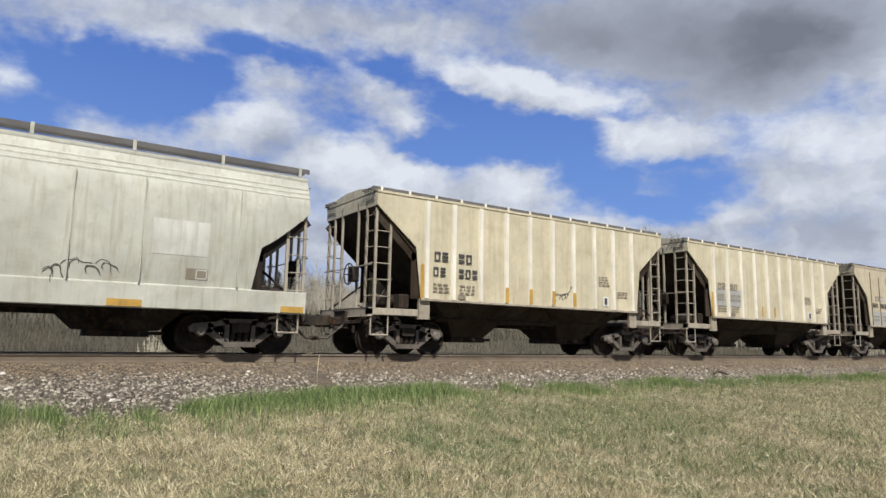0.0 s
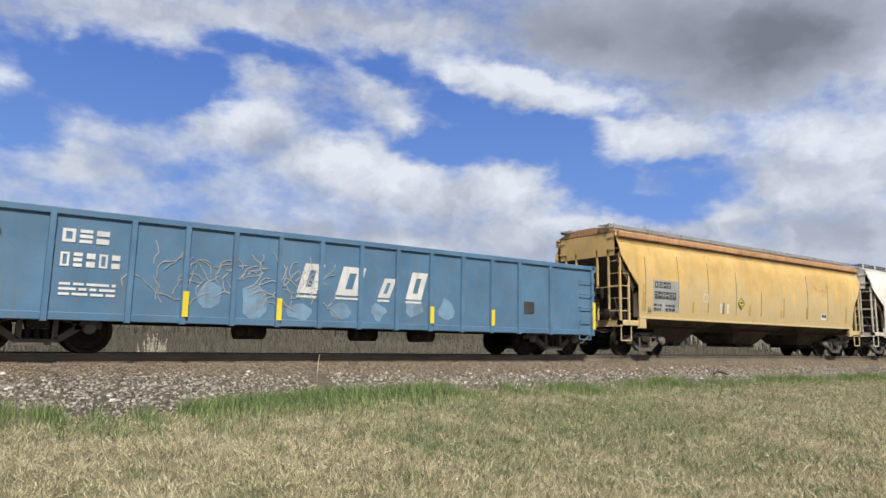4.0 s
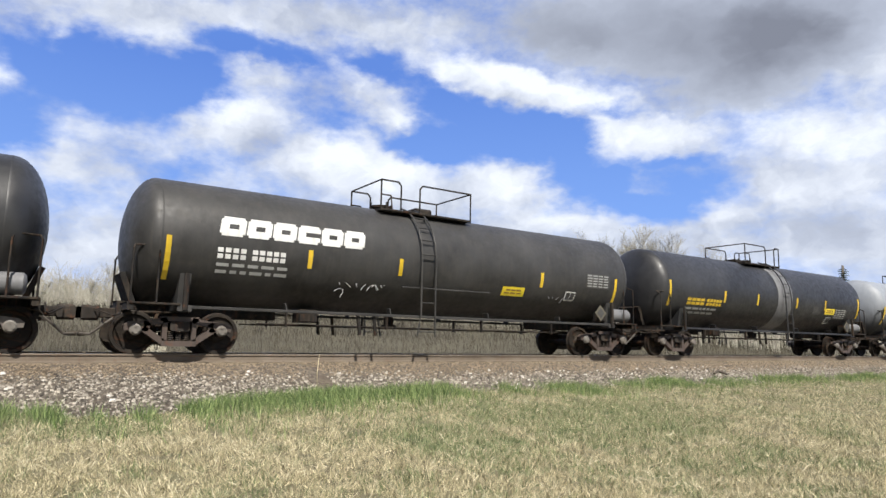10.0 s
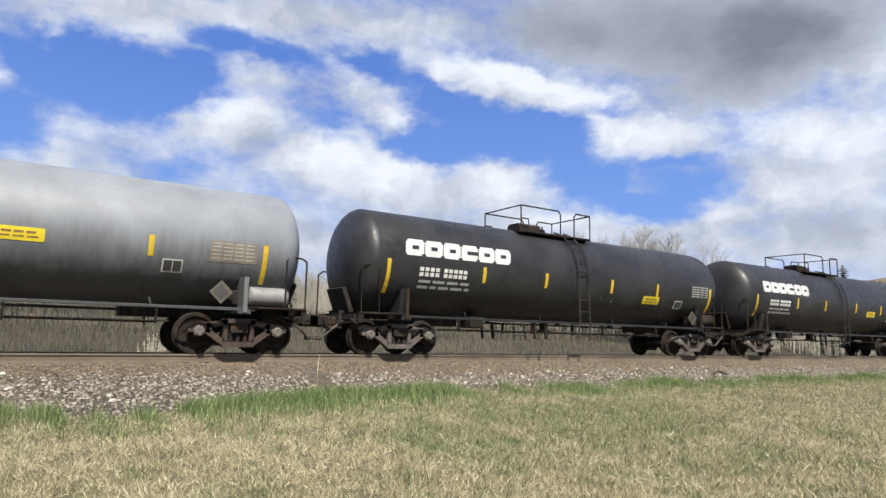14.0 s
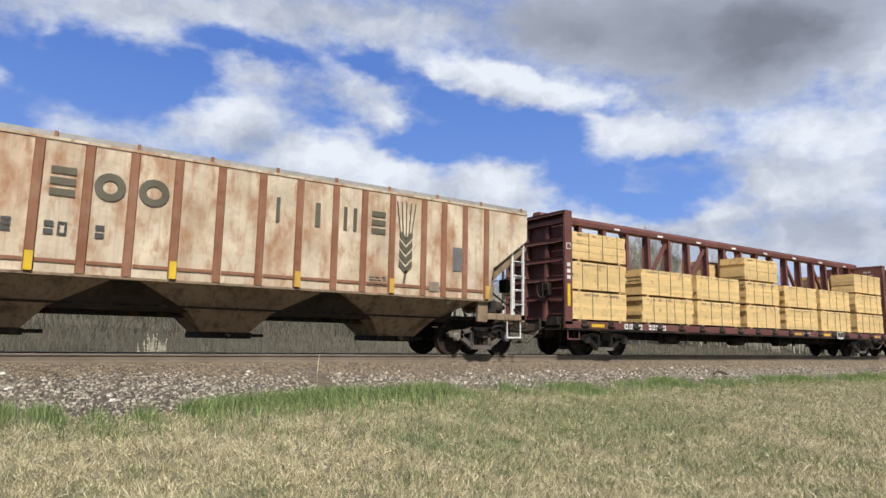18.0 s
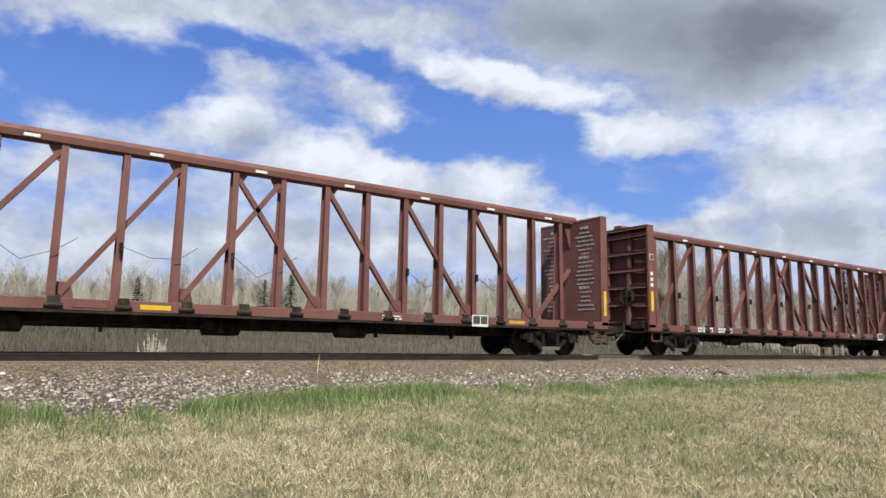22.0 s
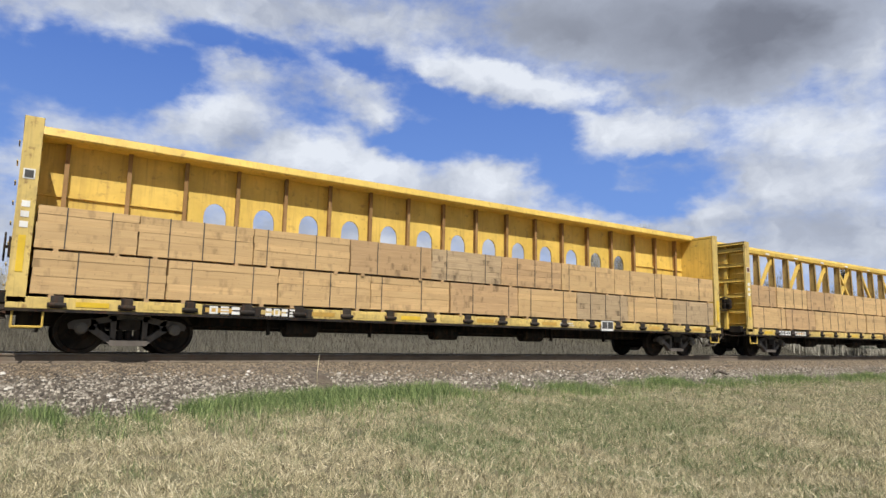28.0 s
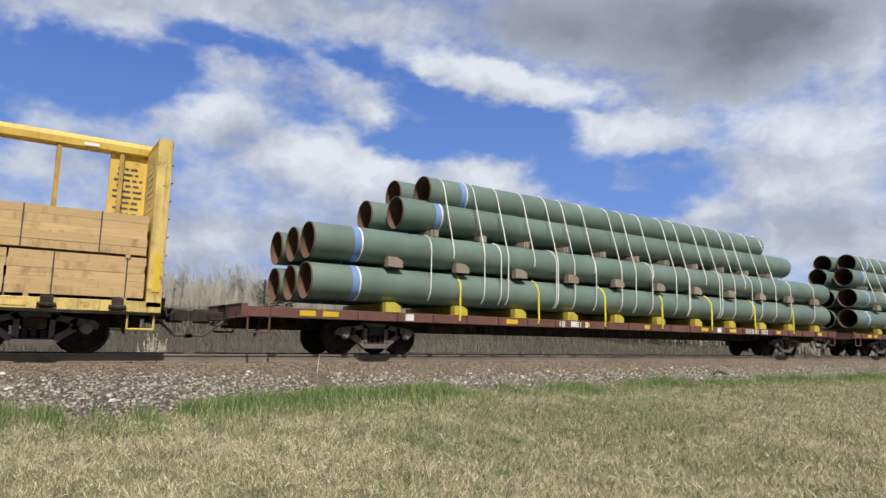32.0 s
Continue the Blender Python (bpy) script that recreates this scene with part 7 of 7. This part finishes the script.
KITS = [bare_tree(s, h, b) for s, h, b in ((1, 12, True), (2, 10.5, False), (3, 13, True), (4, 9, True), (5, 11.5, False), (6, 8, True), (7, 12.5, False))]
rng = random.Random(21)
for i in range(230):
    az = -12 + 86 * (i + rng.random()) / 230
    x, y = spot(az, rng.uniform(66, 96))
    tall = 0.55 if az < 24 else 0.52 if az < 45 else 1.12 if 47 < az < 57 else 0.75
    plant(KITS[rng.randrange(7)], x, y, "bare grey deciduous tree in early spring", "tree", "bare woods", rng.uniform(0, 6.28), tall * rng.uniform(0.72, 0.98), "bare_tree")
for i in range(18):
    x, y = spot(rng.uniform(48.5, 56.5), rng.uniform(60, 72))
    plant(KITS[rng.randrange(7)], x, y, "bare grey deciduous tree in early spring", "tree", "bare woods", rng.uniform(0, 6.28), rng.uniform(0.7, 0.9), "bare_tree")
FIRS = [conifer(1, 9), conifer(2, 12), conifer(3, 7.5)]
for az, depth, k, s in ((19.5, 62, 2, 0.62), (20.6, 63, 0, 0.5), (18.4, 66, 2, 0.55), (65.9, 74, 1, 0.86), (66.8, 80, 0, 0.8), (44.5, 78, 2, 0.75), (46.0, 80, 2, 0.6), (50.5, 84, 0, 0.6), (55.5, 88, 2, 0.9), (8.5, 70, 2, 0.6), (34.5, 80, 2, 0.7)):
    x, y = spot(az, depth)
    plant(FIRS[k], x, y, "dark green conifer among the bare trees", "conifer", "conifers", x, s, "conifer")
wood = Geo()
for i in range(14000):
    az = -12 + 86 * rng.random()
    x, y = spot(az, rng.uniform(68, 125))
    z, h = land(x, y), rng.uniform(2.0, 6.4) * (0.85 if 24 < az < 45 else 1.0)
    top = Vector((x + rng.gauss(0, 0.5), y, z + h))
    foot = Vector((x, y, z))
    spike(wood, foot, top, 0.035)
    for k in range(7):
        b = foot.lerp(top, rng.uniform(0.25, 0.95))
        spike(wood, b, b + Vector((rng.gauss(0, 0.7), 0, rng.uniform(0.5, 1.7))), 0.02)
tagged(new("far_woods", wood.mesh("far woods", TWIGS)), "grey haze of far bare woods", "woods", kind="stuff")

# ---- sky with drifting clouds ----
def cloud_sky():
    mt = bpy.data.materials.new("sky with broken clouds")
    mt.use_nodes = True
    nd, ln = mt.node_tree.nodes, mt.node_tree.links
    nd.clear()
    out, em = nd.new("ShaderNodeOutputMaterial"), nd.new("ShaderNodeEmission")
    tc = nd.new("ShaderNodeTexCoord")
    mp = nd.new("ShaderNodeMapping")
    mp.vector_type = "POINT"
    mp.inputs["Scale"].default_value = (0.001, 0.001, 0.001)
    ln.new(tc.outputs["Object"], mp.inputs[0])
    sep = nd.new("ShaderNodeSeparateXYZ")
    ln.new(mp.outputs[0], sep.inputs[0])

    def maths(op, a, b=None, c=None):
        m = nd.new("ShaderNodeMath")
        m.operation = op
        for sock, val in zip(m.inputs, (a, b, c)):
            if val is None:
                continue
            if isinstance(val, (int, float)):
                sock.default_value = val
            else:
                ln.new(val, sock)
        return m.outputs[0]
    az = maths("ARCTAN2", sep.outputs[0], sep.outputs[1])
    hyp = maths("SQRT", maths("ADD", maths("MULTIPLY", sep.outputs[0], sep.outputs[0]), maths("MULTIPLY", sep.outputs[1], sep.outputs[1])))
    el = maths("ARCTAN2", sep.outputs[2], hyp)
    com = nd.new("ShaderNodeCombineXYZ")
    ln.new(az, com.inputs[0])
    ln.new(el, com.inputs[1])
    flat = com.outputs[0]
    wide = nd.new("ShaderNodeMapping")
    wide.inputs["Scale"].default_value = (1, 1.7, 1)
    ln.new(flat, wide.inputs[0])
    wide = wide.outputs[0]

    def bend(scale, amount, detail, source):
        """Shift the directions by a noise, so that outlines billow."""
        wn_ = nd.new("ShaderNodeTexNoise")
        wn_.inputs["Scale"].default_value, wn_.inputs["Detail"].default_value, wn_.inputs["Roughness"].default_value = scale, detail, 0.55
        ln.new(wide, wn_.inputs["Vector"])
        mid_ = nd.new("ShaderNodeVectorMath")
        mid_.operation = "SUBTRACT"
        mid_.inputs[1].default_value = (0.5, 0.5, 0.5)
        ln.new(wn_.outputs["Color"], mid_.inputs[0])
        mv = nd.new("ShaderNodeVectorMath")
        mv.operation = "MULTIPLY_ADD"
        mv.inputs[1].default_value = (amount, amount * 0.7, 0)
        ln.new(mid_.outputs[0], mv.inputs[0])
        ln.new(source, mv.inputs[2])
        return mv.outputs[0]
    bent = bend(30.0, 0.035, 5.0, bend(13.0, 0.06, 3.0, flat))

    def blob(a, e, ra, re, tilt=0.0):
        """A soft bank of cloud (or clear sky) round azimuth a, elevation e (degrees)."""
        m = nd.new("ShaderNodeMapping")
        m.vector_type = "TEXTURE"
        m.inputs["Location"].default_value = (radians(a), radians(e), 0)
        m.inputs["Rotation"].default_value = (0, 0, radians(tilt))
        m.inputs["Scale"].default_value = (radians(ra), radians(re), 1)
        ln.new(bent, m.inputs[0])
        gtx = nd.new("ShaderNodeTexGradient")
        gtx.gradient_type = "SPHERICAL"
        ln.new(m.outputs[0], gtx.inputs[0])
        return gtx.outputs["Fac"]

    def heap(spots, grow, lift=0.0, k=1.0):
        total_ = 0.0
        for a, e, ra, re, tilt, w in spots:
            total_ = maths("ADD", maths("MULTIPLY", blob(a, e + re * lift, ra * grow, re * grow, tilt), w * k), total_)
        return total_
    puffs = noisy(nd, ln, wide, 12.0, 0.3, 0.7, 10.0, 0.6)
    fine = noisy(nd, ln, wide, 38.0, 0.3, 0.7, 8.0, 0.6)
    cover = maths("ADD", maths("MULTIPLY_ADD", puffs, 0.34, 0.25), maths("MULTIPLY", fine, 0.14))
    total = maths("ADD", cover, heap(CLEAR + CLEAR_LOW, 1.3))
    total = maths("ADD", total, heap(PUFFS + BANKS + LOW_BANKS + DARK, 1.15, 0.0, 0.75))
    grey = maths("SUBTRACT", heap(GREYS + LOW_GREYS + DARK, 1.25), heap(PUFFS + BANKS, 1.0, 0.3, 0.42))
    dens = nd.new("ShaderNodeMapRange")
    dens.interpolation_type = "SMOOTHSTEP"
    dens.inputs["From Min"].default_value, dens.inputs["From Max"].default_value = 0.10, 0.86
    ln.new(total, dens.inputs["Value"])
    hi = nd.new("ShaderNodeMapRange")
    hi.inputs["From Min"].default_value, hi.inputs["From Max"].default_value = 0.08, 0.40
    ln.new(el, hi.inputs["Value"])
    blue = blend(nd, ln, hi.outputs[0], (0.24, 0.43, 0.90), (0.115, 0.24, 0.665))
    calm = maths("SUBTRACT", 1.0, maths("MULTIPLY", maths("MINIMUM", maths("MAXIMUM", grey, 0.0), 1.0), 0.75))
    mottle = maths("MULTIPLY_ADD", noisy(nd, ln, bent, 9.0, 0.3, 0.72, 6.0, 0.56), 0.42, maths("MULTIPLY", noisy(nd, ln, bent, 24.0, 0.3, 0.7, 5.0, 0.55), 0.32))
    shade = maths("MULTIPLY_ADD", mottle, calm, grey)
    cl = nd.new("ShaderNodeValToRGB")
    el_ = cl.color_ramp.elements
    el_[0].position, el_[0].color = 0.0, (0.86, 0.91, 1.0, 1)
    el_[1].position, el_[1].color = 1.0, (0.215, 0.235, 0.295, 1)
    mid = el_.new(0.40)
    mid.color = (0.48, 0.53, 0.645, 1)
    ln.new(maths("MULTIPLY_ADD", shade, 0.66, 0.0), cl.inputs[0])
    col = blend(nd, ln, dens.outputs[0], blue, cl.outputs[0])
    ln.new(col, em.inputs["Color"])
    em.inputs["Strength"].default_value = 0.9
    ln.new(em.outputs[0], out.inputs["Surface"])
    return mt


# azimuth from the track's normal towards +X, elevation, half widths (degrees), tilt, weight
CLEAR = ((3.4, 20.0, 10.0, 3.3, 10, -0.75), (11.7, 20.2, 6.6, 3.1, 9, -0.55), (-0.2, 14.5, 3.2, 2.4, 11, -0.5), (15.5, 24.4, 3.9, 1.1, -5, -0.62), (22.4, 22.9, 3.9, 1.2, -17, -0.55), (28.7, 23.7, 4.3, 1.3, -10, -0.55), (35.3, 20.8, 5.1, 1.4, -16, -0.62), (38.4, 17.8, 8.4, 2.5, 0, -0.8), (33.5, 16.7, 3.6, 1.9, -8, -0.45), (25.6, 19.1, 3.5, 1.6, 4, -0.35), (46.4, 14.3, 4.2, 2.5, -22, -0.7))
CLEAR_LOW = ((55.2, 12.7, 5.3, 1.9, -4, -0.62), (53.4, 11.1, 3.6, 1.2, -3, -0.6), (44.4, 17.7, 4.0, 2.1, -2, -0.5), (54.8, 14.9, 4.0, 0.6, -1, -0.42), (48.9, 19.8, 3.4, 0.7, -13, -0.45), (11.7, 13.4, 3.0, 1.1, 6, -0.35), (49.5, 13.2, 2.8, 1.2, -3, -0.4), (23.5, 21.1, 3.0, 1.0, -5, -0.3))
PUFFS = ((10.0, 25.7, 18.2, 2.1, 8, 0.5), (9.7, 23.4, 4.3, 1.4, 3, 0.55), (2.2, 22.2, 0.8, 1.6, 13, 0.35), (27.4, 26.4, 12.2, 2.0, 0, 0.4), (17.1, 21.9, 3.5, 1.4, -2, 0.5), (16.2, 18.0, 4.9, 2.6, 12, 0.95), (25.5, 21.5, 6.5, 1.9, -11, 0.5), (30.2, 18.9, 2.4, 1.4, -17, 0.85), (24.7, 15.0, 5.9, 2.7, 3, 0.9), (30.8, 13.9, 5.5, 2.3, -6, 0.9), (40.2, 13.9, 5.3, 2.5, -4, 0.95), (37.9, 22.9, 7.7, 1.6, -11, 0.75), (45.5, 21.0, 7.5, 1.7, -14, 0.75), (-1.3, 18.7, 2.1, 1.7, 13, 0.8))
BANKS = ((52.6, 17.2, 6.0, 2.0, -8, 0.8), (58.0, 10.8, 3.4, 1.5, -4, 0.8), (52.0, 12.9, 2.8, 1.0, -3, 0.4), (65.2, 15.0, 7.5, 3.8, 1, 0.5), (68.9, 20.5, 2.2, 3.5, -12, 0.5), (66.4, 10.7, 6.5, 2.9, -5, 0.45), (2.9, 12.9, 5.5, 1.4, 2, 0.5), (6.9, 15.7, 5.6, 1.7, 2, 0.1), (21.7, 17.2, 2.9, 1.9, 5, 0.25), (45.8, 10.5, 6.8, 1.1, -1, 0.5), (33.9, 11.9, 11.0, 2.0, 1, 0.4), (61.5, 12.4, 4.8, 1.7, -5, 0.4))
GREYS = ((5.7, 25.2, 12.4, 1.8, 12, 0.35), (26.3, 27.6, 13.2, 2.2, 4, 0.45), (18.4, 16.4, 3.8, 1.6, 5, 0.5), (17.6, 21.9, 3.3, 1.5, -3, 0.35), (26.5, 21.1, 5.5, 1.6, -9, 0.3), (32.9, 12.4, 7.0, 1.7, 1, 0.3), (6.7, 13.3, 5.6, 1.3, 1, 0.3), (41.0, 26.6, 8.2, 2.6, -10, 0.5), (60.8, 13.8, 6.5, 1.5, -6, 0.35), (65.2, 9.1, 5.9, 1.7, -4, 0.4), (55.7, 13.3, 4.9, 2.3, -4, 0.2), (40.9, 20.6, 6.1, 1.4, -12, 0.2))
LOW_BANKS = ((6.1, 6.6, 12.7, 3.1, 4, 0.5), (24.0, 8.2, 15.6, 2.9, 2, 0.5), (43.9, 8.3, 14.3, 2.7, 0, 0.45), (59.3, 7.7, 10.7, 2.5, -2, 0.45), (69.0, 7.5, 6.8, 2.4, -4, 0.4))
LOW_GREYS = ((9.9, 8.9, 10.8, 1.2, 5, 0.4), (27.9, 9.3, 11.7, 1.2, 2, 0.45), (45.8, 8.0, 12.3, 1.3, -1, 0.4), (20.3, 6.1, 13.8, 1.2, 2, 0.3))
DARK = ((55.8, 26.5, 15.0, 4.5, -8, 1.1), (59.6, 22.2, 8.1, 3.4, -3, 0.85), (61.1, 20.2, 4.5, 2.2, 2, 0.6), (47.6, 25.3, 8.5, 2.6, -11, 0.5), (65.8, 23.9, 7.0, 3.1, -12, 0.8))
RD = 2400.0
dv, df = [], []
na, ne = 72, 30
for i in range(na + 1):
    a = radians(-70 + 200 * i / na)
    for j in range(ne + 1):
        e = radians(-3 + 58 * j / ne)
        dv.append((RD * math.sin(a) * math.cos(e), RD * math.cos(a) * math.cos(e), RD * math.sin(e)))
df = [(i * (ne + 1) + j, i * (ne + 1) + j + 1, (i + 1) * (ne + 1) + j + 1, (i + 1) * (ne + 1) + j) for i in range(na) for j in range(ne)]
me = bpy.data.meshes.new("sky")
me.from_pydata(dv, [], df)
me.materials.append(cloud_sky())
me.polygons.foreach_set("use_smooth", [True] * len(me.polygons))
backdrop = tagged(new("backdrop", me), "blue sky with broken white and grey clouds", "sky", kind="structure")


# ---- movement ----
def motions():
    """The train with its loads runs past, its wheels turn, the clouds drift."""
    times = [2.0 * i for i in range(17)]
    for ob, x, y, z in MOVERS:
        walk(ob, [(t, pose(x - run(t), y, z)) for t in times])
    place = {ob: x for ob, x, y, z in MOVERS}
    for w, car, dx in WHEELS:
        x = place[car] + w.parent.location.x
        spin = lambda t: pose(dx, 0, WHEEL_R, 0, -math.degrees(run(t) / WHEEL_R), 0)
        seen = [k / FPS for k in range(int(SECONDS * FPS) + 1) if -14 < x - run(k / FPS) < 46]
        rows = [(t, spin(t)) for t in seen]
        if not rows:
            rows = [(0.0, spin(0.0)), (SECONDS, spin(0.0))]
        if rows[0][0] > 0.02:
            rows.insert(0, (0.0, rows[0][1]))
        if rows[-1][0] < SECONDS - 0.02:
            rows.append((SECONDS, rows[-1][1]))
        walk(w, rows)
    walk(backdrop, [(t, pose(-4.0 * t, 0, 0)) for t in (0.0, 8.0, 16.0, 24.0, 32.0)])


motions()
